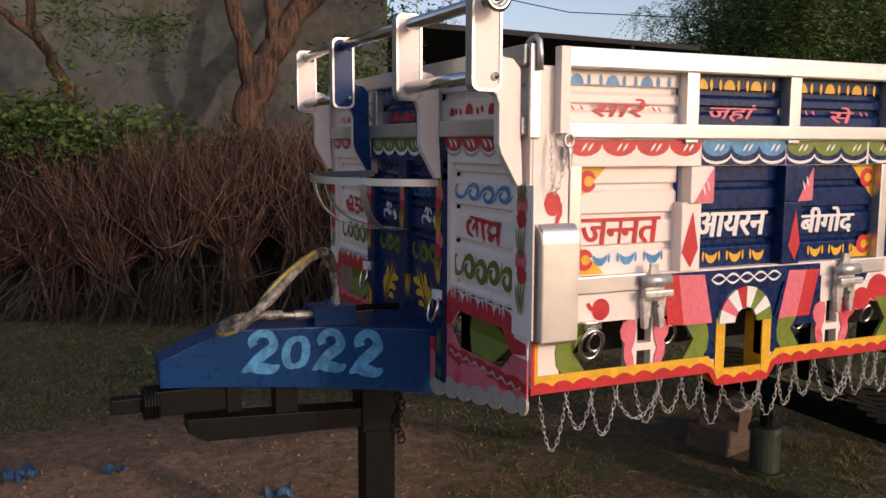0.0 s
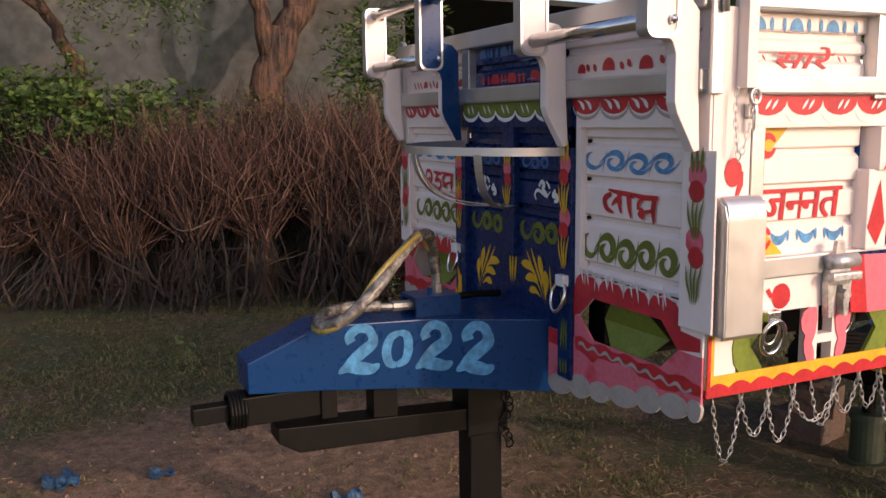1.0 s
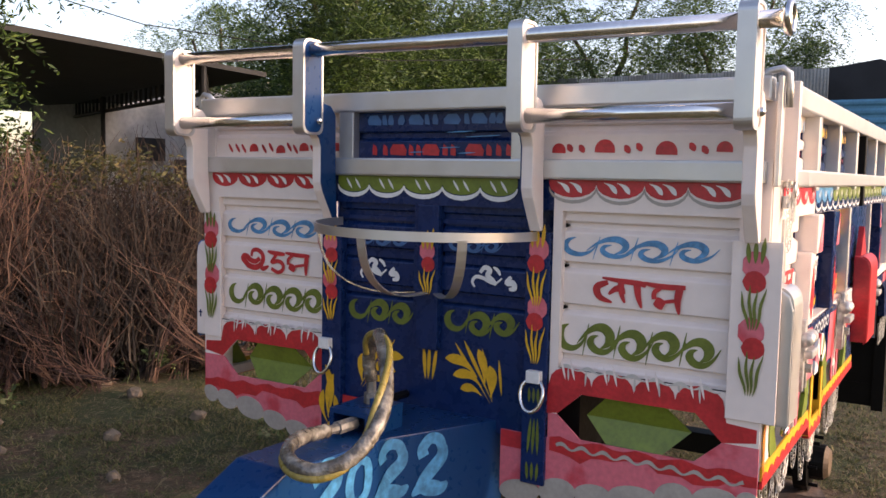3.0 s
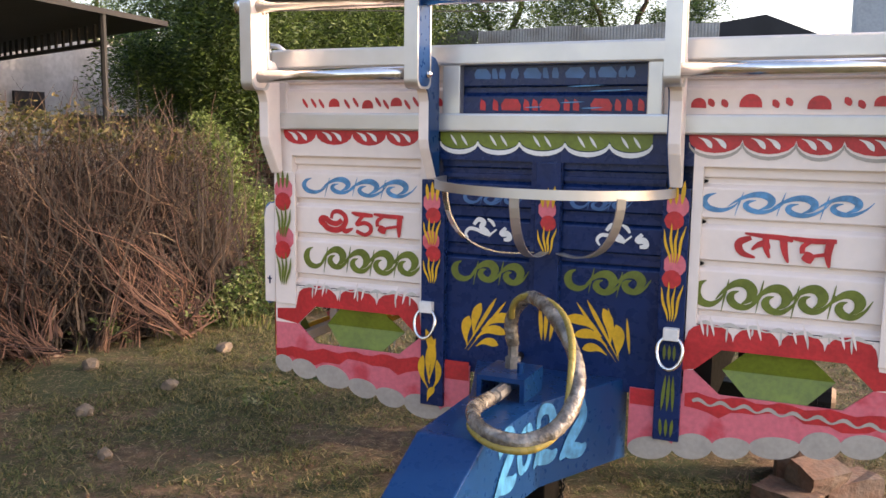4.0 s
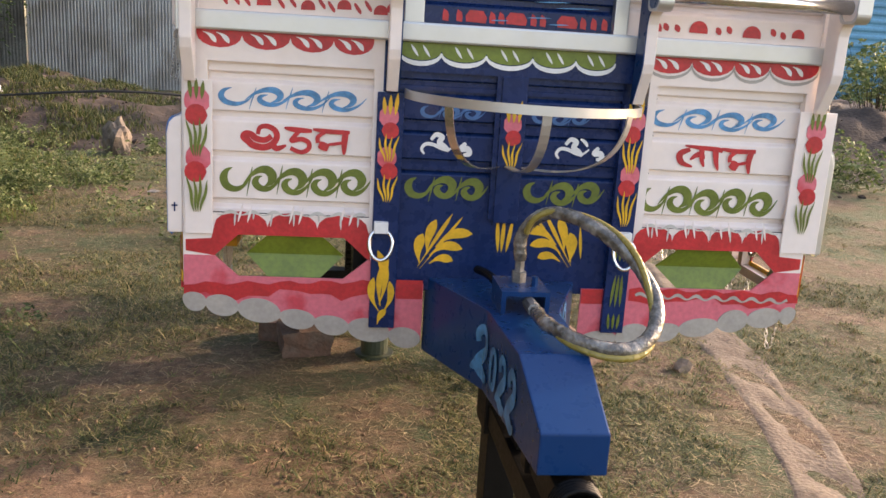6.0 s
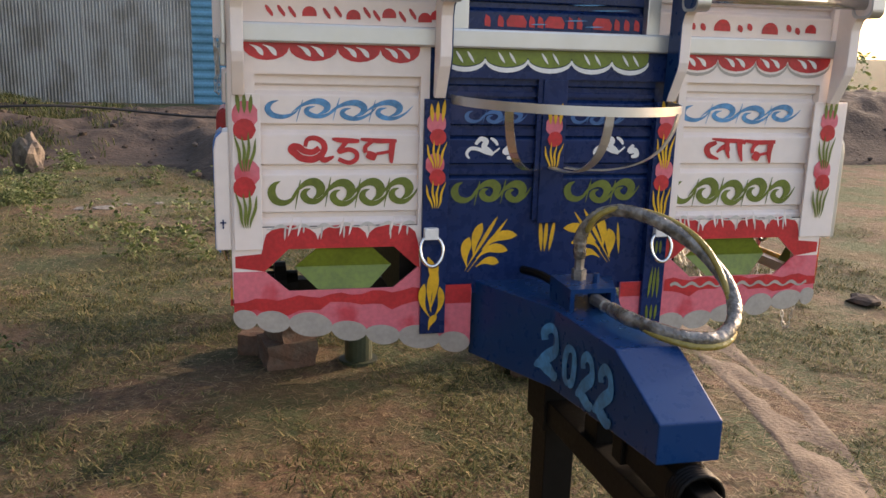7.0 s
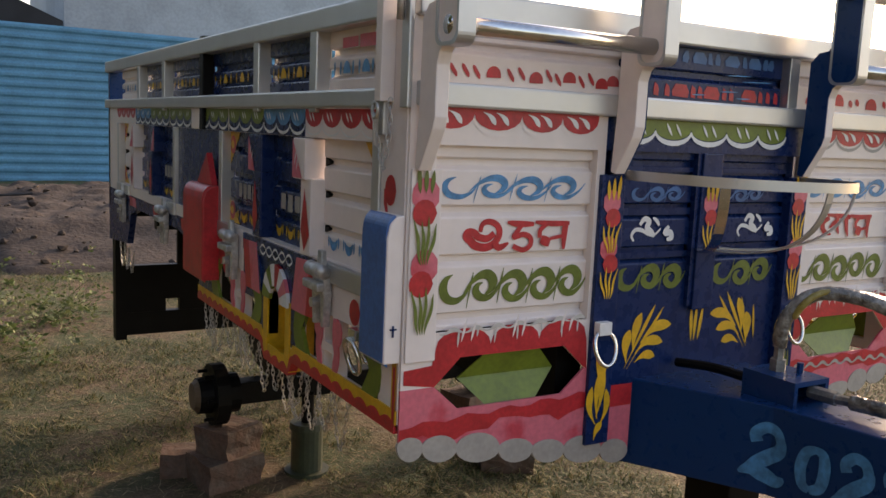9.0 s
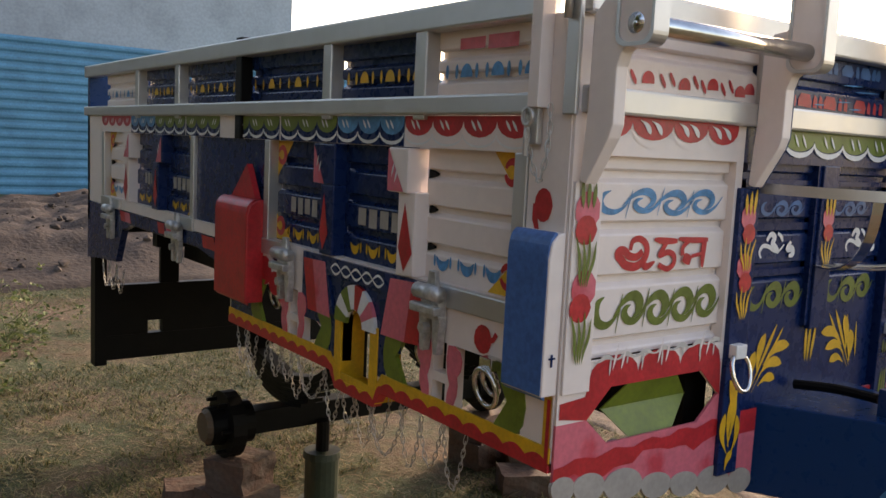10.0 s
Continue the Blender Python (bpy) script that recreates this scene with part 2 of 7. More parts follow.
def scroll(u0, u1, v0, v1, n, thin=1.0):
    """A row of rolling brush curls, a hook first: two fat crescents lock into each other, with a slash between curls."""
    step, h, mid = (u1 - u0) / n, v1 - v0, (v0 + v1) / 2
    shapes = []
    put = lambda c, pts, s=1.0, up=0.0: brush_line([(c + x * step * s, mid + (y * s + up) * h) for x, y in pts], 6)
    fat = lambda w, peak, lo=0.03: lambda q: h * thin * (lo + w * (math.sin(math.pi * min(1, q / peak / 2 if q < peak else 0.5 + 0.5 * (q - peak) / (1 - peak))) ** 1.4))
    for k in range(n):
        c = u0 + step * (k + 0.5)
        wob, up = 1.0 + 0.06 * math.sin(5.1 * k + 40 * u0), 0.05 * math.sin(3.7 * k + 25 * u0)
        if k == 0:
            shapes += stroke(put(c, [(-0.08, 0.42), (-0.28, 0.28), (-0.37, 0.0), (-0.24, -0.29), (0.06, -0.38), (0.34, -0.2), (0.5, 0.12)]), fat(0.27, 0.36))
        else:
            shapes += stroke(put(c, [(-0.74, -0.22), (-0.5, 0.1), (-0.2, 0.33), (0.08, 0.34), (0.25, 0.13), (0.18, -0.14), (-0.04, -0.32)], wob, up), fat(0.32, 0.64))
            shapes += stroke(put(c, [(-0.1, 0.1), (-0.27, 0.02), (-0.33, -0.17), (-0.17, -0.36), (0.12, -0.39), (0.4, -0.16), (0.6, 0.2)], wob, up), fat(0.235, 0.36))
        if k < n - 1:
            shapes += stroke(put(c, [(0.4, -0.58), (0.46, -0.16), (0.52, 0.16), (0.58, 0.52)], 1.0, up), fat(0.05, 0.6, 0.02))
    return shapes


def brushed(strokes, u0, u1, v0, v1):
    """Hand lettering: each stroke is its widths at start, middle and end, in hundredths of the height, then its way in hundredths of the box."""
    h = (v1 - v0) / 100
    out = []
    for (a, b, c), *pts in strokes:
        wide = lambda q, a=a, b=b, c=c: h * ((a * (1 - q) * (1 - 2 * q) + 4 * b * q * (1 - q) + c * q * (2 * q - 1)) if a + c < 2 * b else a + (c - a) * q)
        out.append(stroke(brush_line([(u0 + (u1 - u0) * x / 100, v0 + h * y) for x, y in pts]), lambda q, wide=wide: max(0.0012, wide(q))))
    return out


def brush_word(name, strokes, at, d, material, parent=None):
    """One word or numeral; each stroke lies a hair over the one before, and rises as the brush goes on."""
    bm = bmesh.new()
    for k, quads in enumerate(strokes):
        for i, q in enumerate(quads):
            lo, hi = d + 0.0007 * k + 0.0006 * i / len(quads), d + 0.0007 * k + 0.0006 * (i + 1) / len(quads)
            bm.faces.new([bm.verts.new(at(u, v, e)) for (u, v), e in zip(q, (lo, hi, hi, lo))])
    return part(name, bm, material, parent or trailer)


SHUBH = [((14, 26, 20), (13, 62), (15, 88), (22, 94), (29, 80), (31, 55), (27, 28), (19, 14), (9, 20), (4, 36), (0, 50), (2, 62), (7, 60), (12, 46), (20, 42), (26, 58)), ((16, 22, 5), (26, 30), (31, 12), (40, 26)),
         ((6, 20, 12), (38, 92), (48, 86), (64, 84)), ((16, 18, 16), (52, 82), (47, 58), (45, 44), (54, 52), (61, 40), (61, 16), (54, 2), (44, 16)),
         ((8, 18, 12), (65, 91), (82, 85), (100, 85)), ((22, 22, 8), (96, 83), (95, 41), (95, 0)), ((12, 16, 16), (77, 84), (70, 64), (70, 40)), ((24, 32, 24), (71, 36), (80, 22)), ((10, 12, 10), (80, 36), (95, 46))]
LABH = [((6, 18, 14), (7, 98), (26, 92), (50, 88), (57, 82)), ((14, 26, 6), (14, 84), (3, 70), (1, 52), (6, 30), (19, 18)), ((6, 22, 20), (15, 44), (22, 62), (29, 66), (31, 48)), ((22, 18, 6), (29, 90), (30, 50), (34, 20)),
        ((24, 20, 5), (47, 88), (49, 45), (53, 8)), ((8, 18, 14), (54, 92), (75, 85), (100, 87)), ((24, 22, 6), (94, 83), (92, 43), (94, 0)), ((12, 16, 16), (74, 82), (67, 64), (67, 42)), ((26, 36, 26), (68, 38), (78, 22)), ((10, 12, 10), (78, 36), (93, 45))]
OM = [((8, 17, 10), (8, 2), (2, 25), (10, 48), (26, 46), (42, 30), (54, 22)), ((14, 25, 16), (20, 68), (30, 93), (42, 82), (37, 58), (48, 40), (57, 20)), ((6, 16, 8), (50, 98), (60, 84), (66, 64)),
      ((6, 9, 6), (52, 20), (62, 36), (70, 52)), ((14, 28, 12), (90, 62), (81, 34), (94, 34), (98, 12), (86, 6))]


def hung(cusps, top, cusp, dip):
    """A band that hangs from top in round lobes between the cusps given."""
    pts = [(cusps[-1], top), (cusps[0], top)]
    for a, b in zip(cusps, cusps[1:]):
        pts += [((a + b) / 2 - (b - a) / 2 * math.cos(math.pi * i / 8), cusp + (dip - cusp) * math.sin(math.pi * i / 8)) for i in range(9)]
    return pts


def hung_line(cusps, cusp, dip, width):
    out = []
    for a, b in zip(cusps, cusps[1:]):
        out += stroke([((a + b) / 2 - (b - a) / 2 * math.cos(math.pi * i / 10), cusp + (dip - cusp) * math.sin(math.pi * i / 10)) for i in range(11)], belly(width, 0.25))
    return out


def club(a, b, width, bend=0.0):
    """A brush dab from a to b, thin at the root and fat near the tip."""
    dx, dy = b[0] - a[0], b[1] - a[1]
    pts = [(a[0] + dx * i / 9 - dy * bend * math.sin(math.pi * i / 9), a[1] + dy * i / 9 + dx * bend * math.sin(math.pi * i / 9)) for i in range(10)]
    return stroke(pts, lambda q: width * (0.1 + 0.9 * math.sin(math.pi * min(1, q) ** 1.9) ** 0.8))


def scallops(u0, u1, top, dip, n):
    """A hanging band with n round lobes."""
    pts = [(u1, top), (u0, top)]
    w = (u1 - u0) / n
    for k in range(n):
        pts += [(u0 + w * (k + 0.5) - 0.5 * w * math.cos(math.pi * i / 8), top - 0.25 * dip - 0.75 * dip * math.sin(math.pi * i / 8)) for i in range(9)]
    return pts


def lobes(u0, u1, v, dip, n, width):
    w = (u1 - u0) / n
    out = []
    for k in range(n):
        out += stroke([(u0 + w * (k + 0.5) - 0.5 * w * math.cos(math.pi * i / 8), v - dip * math.sin(math.pi * i / 8)) for i in range(9)], belly(width, 0.35))
    return out


def glyphs(text):
    c = bpy.data.curves.new("lettering", "FONT")
    c.body, c.resolution_u = text, 3
    o = bpy.data.objects.new("lettering", c)
    scene.collection.objects.link(o)
    bpy.context.view_layer.update()
    me = bpy.data.meshes.new_from_object(o.evaluated_get(bpy.context.evaluated_depsgraph_get()))
    bpy.data.objects.remove(o)
    return me


def lettering(text, u0, u1, v0, v1, at, d, material, lean=0.0, bold=0.003, parent=None):
    """Painted writing. A list gives pieces one by one: (letters, share of the width kept, shift back, rise, size)."""
    pieces = [(text, 1.0, 0.0, 0.0, 1.0)] if isinstance(text, str) else text
    bm, pen = bmesh.new(), 0.0
    for letters, keep, back, rise, size in pieces:
        me = glyphs(letters)
        one_bm = bmesh.new()
        one_bm.from_mesh(me)
        xs = [v.co.x for v in one_bm.verts]
        x0, w = min(xs), max(xs) - min(xs)
        if keep < 1:
            bmesh.ops.bisect_plane(one_bm, geom=one_bm.verts[:] + one_bm.edges[:] + one_bm.faces[:], plane_co=(x0 + w * keep, 0, 0), plane_no=(1, 0, 0), clear_outer=True)
        for v in one_bm.verts:
            v.co.x = (v.co.x - x0) * size + pen - back
            v.co.y = v.co.y * size + rise
        pen += w * keep * size - back
        one_bm.to_mesh(me)
        one_bm.free()
        bm.from_mesh(me)
    xs, ys = [v.co.x for v in bm.verts], [v.co.y for v in bm.verts]
    x0, y0, w, h = min(xs), min(ys), max(xs) - min(xs), max(ys) - min(ys)
    bm.verts.ensure_lookup_table()
    seen, island = set(), 0
    for start in bm.verts:
        if start in seen:
            continue
        todo = [start]
        seen.add(start)
        while todo:
            v = todo.pop()
            s, t = (v.co.x - x0) / w, (v.co.y - y0) / h
            for e in v.link_edges:
                q = e.other_vert(v)
                if q not in seen:
                    seen.add(q)
                    todo.append(q)
            v.co = at(u0 + (u1 - u0) * (s + lean * (t - 0.5)), v0 + (v1 - v0) * t, d + 0.0001 * (island % 7))
        island += 1
    if bold:
        me = bpy.data.meshes.new("lettering")
        bm.to_mesh(me)
        bm.free()
        bm = bmesh.new()
        out = Vector(at(0, 1, 1)) - Vector(at(0, 1, 0))
        along = Vector(at(1, 1, 0)) - Vector(at(0, 1, 0))
        up = Vector(at(0, 2, 0)) - Vector(at(0, 1, 0))
        for k, (e, g) in enumerate(((0, 0), (-1, 0.3), (1, -0.3), (-0.5, -0.3), (0.5, 0.3))):
            q = len(bm.verts)
            bm.from_mesh(me)
            bm.verts.ensure_lookup_table()
            bmesh.ops.translate(bm, verts=bm.verts[q:], vec=along * bold * e + up * bold * g + out * 0.00025 * k)
    return part("lettering", bm, material, parent or trailer)


def petal(u, v, ang, length, width, n=8):
    c, s = math.cos(radians(ang)), math.sin(radians(ang))
    return stroke([(u + c * length * i / n, v + s * length * i / n) for i in range(n + 1)], belly(width, 0.06))


def blob(u, v, ru, rv, n=14, dent=0.06):
    return [(u + ru * math.cos(2 * math.pi * i / n) * (1 + dent * math.sin(3 * i)), v + rv * math.sin(2 * math.pi * i / n)) for i in range(n)]


SHEET_GROOVES = [1.218, 1.35, 1.46, 1.565]


def tulips(at, u, d, zs, stem, tall, size=1.0):
    """Pink and red tulip heads one over the other, with long leaves."""
    for k, z in enumerate(zs):
        e = 0.004 * math.sin(7 * z + 31 * u)
        paint("tulip_head", [blob(u + e, z + 0.014, 0.03 * size, 0.034 * size, 16, 0.05)], at, d, PINK)
        paint("tulip_cup", [blob(u - e, z - 0.024, 0.026 * size, 0.026 * size, 14, 0.05)], at, d + 0.0008, RED)
        leaves = []
        for g, l in ((-0.03, 0.9), (-0.011, 1.05), (0.006, 0.95), (0.026, 1.0)):
            leaves += stroke([(u + g * (0.28 + 0.72 * i / 8) + 0.002 * math.sin(i), z - 0.036 - tall * (1 - i / 8 * l)) for i in range(9)], belly(0.0075 * size, 0.1))
        paint("tulip_leaf", leaves, at, d + 0.0026, stem)
    leaves = []
    for k in (-1, 0, 1):
        leaves += petal(u + k * 0.014, zs[0] + 0.018, 90 - k * 5, 0.056 + 0.006 * k, 0.011)
    paint("tulip_leaf", leaves, at, d + 0.0016, stem)


def front_wing(s):
    """One cream wing of the front board, on the side s of the middle."""
    def at(u, v, d):
        return (s * u, -d, v)
    frame = [rect(0.375, 1.603, 0.912, 1.735), rect(0.845, 1.19, 0.912, 1.603), rect(0.375, 1.19, 0.4, 1.603)]
    bm = bmesh.new()
    for p in frame:
        prism(bm, p, at, -0.03, 0)
    part("front_frame", bm, CREAM, trailer)
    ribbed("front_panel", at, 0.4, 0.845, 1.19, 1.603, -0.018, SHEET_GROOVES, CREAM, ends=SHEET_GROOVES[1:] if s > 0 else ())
    # unseen backing added to stop light leaking round the ribbed panel
    slab("light_stop_sheet", rect(0.38, 1.175, 0.9, 1.87), at, -0.05, -0.044, CREAM)
    hx = [(0.398, 1.068), (0.468, 1.13), (0.762, 1.13), (0.828, 1.068), (0.762, 1.009), (0.468, 1.009)]
    slab("front_panel", [(0.375, 1.19), (0.912, 1.19), (0.912, 1.068), hx[3], hx[2], hx[1], hx[0], (0.375, 1.068)], at, -0.006, 0, CREAM)
    low = lambda u: 0.818 + 0.165 * (u - 0.235)
    slab("skirt", [(0.235, low(0.235) + 0.01), (0.912, low(0.912) + 0.01), (0.912, 1.068), hx[3], hx[4], hx[5], hx[0], (0.375, 1.068), (0.375, 1.0), (0.235, 1.0)], at, -0.006, 0, PINK, "pink painted skirt plate")
    cusps = [0.402, 0.544, 0.682, 0.828] if s < 0 else [0.378, 0.495, 0.607, 0.712, 0.83]
    top = [(cusps[0] - 0.01, 1.066), (cusps[0] - 0.004, 1.14)]
    for a, b in zip(cusps, cusps[1:]):
        top += [((a + b) / 2 - (b - a) / 2 * math.cos(math.pi * i / 8), 1.156 + 0.041 * math.sin(math.pi * i / 8)) for i in range(1, 8)] + [(b, 1.154)]
    top += [(0.836, 1.118), (0.906, 1.112), (0.906, 1.08), hx[3], hx[2], hx[1], (0.404, 1.072)]
    paint("scallop_band", [top], at, 0.0015, RED)
    edge = [(0.382 + 0.53 * i / 18, 1.004 + 0.006 * math.sin(i * 1.7) - (0.02 * i / 18 if s < 0 else 0.0)) for i in range(19)]
    lower = [(u, v - 0.036 - 0.012 * math.sin(i * 0.6) - 0.004 * math.sin(i * 2.6)) for i, (u, v) in enumerate(edge)]
    paint("red_stripe", [[edge[i], edge[i + 1], lower[i + 1], lower[i]] for i in range(18)], at, 0.0015, RED)
    paint("brush_mark", [q for a, b in zip(cusps, cusps[1:]) for e, l in ((0, 0.05), (0.026, 0.056)) for q in petal(a + 0.38 * (b - a) + e, 1.165, 104, l, 0.0065)], at, 0.0028, CREAM)
    wav = [(0.41 + 0.41 * i / 60, 1.196 + 0.0045 * math.sin(i * 0.72) - 0.006 * i / 60) for i in range(61)]
    paint("brush_mark", stroke(wav, lambda q: 0.007 + 0.004 * math.sin(q * 43)), at, 0.0024, DRIP)
    paint("brush_mark", [q for k in range(7) for q in petal(0.43 + 0.058 * k + 0.008 * math.sin(k * 5), 1.197, -88 - 6 * math.sin(k), 0.035 + 0.012 * math.sin(k * 2.2), 0.0055)], at, 0.0032, DRIP)
    if s > 0:
        wav = [(0.402 + 0.48 * i / 66, 0.985 - 0.008 * i / 66 + 0.0065 * math.sin(i * 0.78)) for i in range(67)]
        paint("brush_mark", stroke(wav, lambda q: 0.008 + 0.003 * math.sin(q * 51)), at, 0.0026, GREY)
    # lens-shaped dabs along the lower edge, each its own size
    at_u = 0.236
    k = 0
    while at_u < 0.9:
        b = min(0.916, at_u + 0.108 + 0.016 * math.sin(2.3 * k + s))
        w = b - at_u
        arch = lambda i, h: (at_u + w / 2 - w / 2 * math.cos(math.pi * i / 10), low(at_u + w * i / 10) + 0.012 + h * math.sin(math.pi * i / 10))
        slab("scallop_edge", [arch(i, -0.034) for i in range(11)] + [arch(i, 0.03 + 0.008 * math.sin(k * 1.9)) for i in range(9, 0, -1)], at, -0.0062, 0.0022 + 0.0002 * (k % 3), GREY, "grey painted scallop of the lower edge")
        at_u, k = b - 0.004, k + 1
    # folded green plate behind the six-sided opening
    g = [(0.468, 1.068), (0.54, 1.138), (0.672, 1.138), (0.744, 1.068), (0.674, 1.0), (0.54, 1.0)]
    bm = bmesh.new()
    lift = {1.068: -0.04}
    vs = [bm.verts.new(at(u, v, lift.get(v, -0.012))) for u, v in g]
    ws = [bm.verts.new(at(u, v, lift.get(v, -0.012) - 0.004)) for u, v in g]
    bm.faces.new((vs[0], vs[1], vs[2], vs[3]))
    bm.faces.new((vs[0], vs[3], vs[4], vs[5]))
    bm.faces.new((ws[0], ws[3], ws[2], ws[1]))
    bm.faces.new((ws[0], ws[5], ws[4], ws[3]))
    for i in range(6):
        bm.faces.new((vs[i], vs[(i + 1) % 6], ws[(i + 1) % 6], ws[i]))
    part("green_plate", bm, GREEN, trailer, "folded green plate")
    slab("corner_strip", rect(0.832, 1.13, 0.945 if s > 0 else 0.907, 1.552), at, 0.001, 0.007, CREAM, "cream corner strip painted with tulips", bevel=0.002)
    tulips(at, 0.886 if s > 0 else 0.873, 0.009, (1.482, 1.328), OLIVE, 0.1, 1.0 if s > 0 else 1.12)
    # scallop band and the sheet above
    cusps = [0.405, 0.513, 0.628, 0.755, 0.873] if s < 0 else [0.36, 0.49, 0.615, 0.722, 0.868]
    paint("scallop_band", [hung(cusps, 1.686, 1.672, 1.638)], at, 0.0015, RED)
    paint("brush_mark", [q for a, b in zip(cusps, cusps[1:]) for e in (-0.03, 0.004) for q in club(((a + b) / 2 + s * e - s * 0.012, 1.677), ((a + b) / 2 + s * e + s * 0.022, 1.65), 0.013, 0.12 * s)], at, 0.0026, WHITE)
    paint("brush_mark", hung_line(cusps, 1.664, 1.627, 0.009), at, 0.0012, CREAM if s < 0 else GREY)
    ribbed("upper_panel", at, 0.29 if s > 0 else 0.328, 0.89, 1.733, 1.872, -0.016, [1.815], CREAM)
    if s < 0:
        row = [(0.804, 0), (0.773, 0), (0.745, 0), (0.7, 1), (0.655, 0), (0.625, 0), (0.584, 1), (0.548, 0), (0.522, 0), (0.488, 1), (0.452, 0), (0.424, 0), (0.39, 1), (0.356, 1)]
    else:
        row = [(0.377, 1), (0.408, 0), (0.441, 0), (0.503, 2), (0.562, 0), (0.593, 0), (0.661, 2), (0.724, 0), (0.754, 0), (0.799, 1)]
    marks = []
    for i, (u, kind) in enumerate(row):
        z = 1.752 + 0.004 * math.sin(3 * i)
        if kind:
            w = 0.019 + 0.008 * (kind - 1)
            marks.append([(u - w, z)] + arc(u, z + 0.006, w, 170, 10, 9, 1.0) + [(u + w, z - 0.001)])
        else:
            lean = 0.008 * (1 if s < 0 else -0.6)
            marks.append(blob(u, z + 0.012, 0.0065 if s < 0 else 0.009, 0.015 if s < 0 else 0.011, 9, 0.2))
            marks[-1] = [(p + lean * (q - z - 0.012) / 0.014, q) for p, q in marks[-1]]
    paint("red_mark", marks, at, -0.0145, RED)


for s in (-1, 1):
    front_wing(s)


def spray(x, y, f):
    """A yellow leaf spray from its foot: two long lines with fat dabs to both sides. f: 1 leans to the right, -1 to the left."""
    p = lambda a, b: (x + f * a, y + b)
    out = club(p(0, 0), p(0.094, 0.161), 0.012) + club(p(0.008, -0.004), p(0.124, 0.153), 0.009)
    for a, b, w, bend in (((0.006, 0.012), (0.011, 0.1), 0.03, 0.1), ((0.026, 0.04), (0.048, 0.142), 0.028, 0.08), ((0.05, 0.062), (0.155, 0.104), 0.03, 0.16), ((0.034, 0.036), (0.128, 0.058), 0.028, 0.2), ((0.034, 0.012), (0.103, 0.022), 0.025, 0.18)):
        out += club(p(*a), p(*b), w, bend * f)
    return out


def front_centre():
    at = front
    bm = bmesh.new()
    for p in (rect(-0.375, 1.603, 0.375, 1.735), rect(-0.06, 1.2, 0.028, 1.603)):
        prism(bm, p, at, -0.03, -0.001)
    part("front_frame", bm, NAVY, trailer)
    for u0, u1 in ((-0.335, -0.06), (0.028, 0.305)):
        ribbed("front_panel", at, u0, u1, 1.29, 1.603, -0.016, [1.335, 1.352, 1.448, 1.462, 1.552, 1.572], NAVY, depth=0.011)
    slab("front_panel", rect(-0.335, 0.98, 0.305, 1.29), at, -0.03, -0.014, NAVY)
    # added backing out of sight, keeps light from leaking through the navy board
    slab("light_stop_sheet", rect(-0.37, 1.175, 0.37, 1.87), at, -0.05, -0.044, NAVY)
    for u0, u1 in ((-0.39, -0.316), (0.303, 0.372)):
        slab("front_column", rect(u0, 0.868, u1, 1.545), at, -0.02, 0.012, NAVY, bevel=0.003)
    slab("front_column", rect(-0.046, 1.19, 0.026, 1.604), at, -0.01, 0.006, NAVY, bevel=0.003)
    tulips(at, -0.354, 0.014, (1.465, 1.352), YELLOW, 0.075, 0.9)
    tulips(at, 0.338, 0.014, (1.486, 1.332), YELLOW, 0.1, 0.95)
    tulips(at, -0.008, 0.008, (1.46,), YELLOW, 0.075, 0.85)
    low = [q for a, b, w, c in (((-0.358, 0.935), (-0.34, 1.075), 0.024, 0.1), ((-0.362, 0.94), (-0.372, 1.1), 0.026, -0.12), ((-0.362, 0.92), (-0.38, 1.02), 0.022, 0.14), ((-0.352, 0.915), (-0.335, 1.01), 0.02, -0.14), ((-0.365, 0.88), (-0.342, 0.925), 0.02, 0.1)) for q in club(a, b, w, c)]
    paint("yellow_leaf", low, at, 0.0138, YELLOW)
    low = [q for k in (-1, 0, 1) for q in petal(0.338 + 0.015 * k, 0.95, 88 + 3 * k, 0.1, 0.009)] + [q for k in (-1, 0, 1) for q in petal(0.338 + 0.013 * k, 0.88, 90 - 4 * k, 0.05, 0.009)] + [q for k in (-1, 0, 1) for q in petal(0.338 + 0.013 * k, 1.09, 90, 0.042, 0.008)]
    paint("yellow_leaf", low, at, 0.0138, OLIVE)
    cusps = [-0.337, -0.221, -0.097, 0.033, 0.155, 0.268]
    paint("scallop_band", [hung(cusps, 1.684, 1.662, 1.635)], at, 0.001, GREEN)
    paint("white_lobe", hung_line(cusps, 1.656, 1.626, 0.013), at, 0.002, WHITE)
    paint("brush_mark", [q for a, b in zip(cusps, cusps[1:]) for e in (-0.026, 0.006) for q in petal((a + b) / 2 + e, 1.676, -56, 0.038, 0.0075)], at, 0.0026, WHITE)
    for u0, u1 in ((-0.303, -0.069), (0.039, 0.272)):
        paint("green_curl", scroll(u0, u1, 1.25, 1.315, 3, 1.15), at, -0.0125, OLIVE)
    for u0, u1 in ((-0.272, -0.09), (0.046, 0.215)):
        paint("blue_curl", scroll(u0, u1, 1.478, 1.515, 3, 1.1), at, -0.0145, mark_blue)
    for u0, u1, z in ((-0.263, -0.122, 1.376), (0.124, 0.263, 1.38)):
        brush_word("lettering", brushed(OM, u0, u1, z, z + 0.062), at, -0.0145, WHITE)
    paint("yellow_petal", spray(-0.255, 1.048, 1), at, -0.0125, YELLOW)
    paint("yellow_petal", spray(0.2, 1.066, -1) + petal(0.199, 1.075, 104, 0.14, 0.012), at, -0.0125, YELLOW)
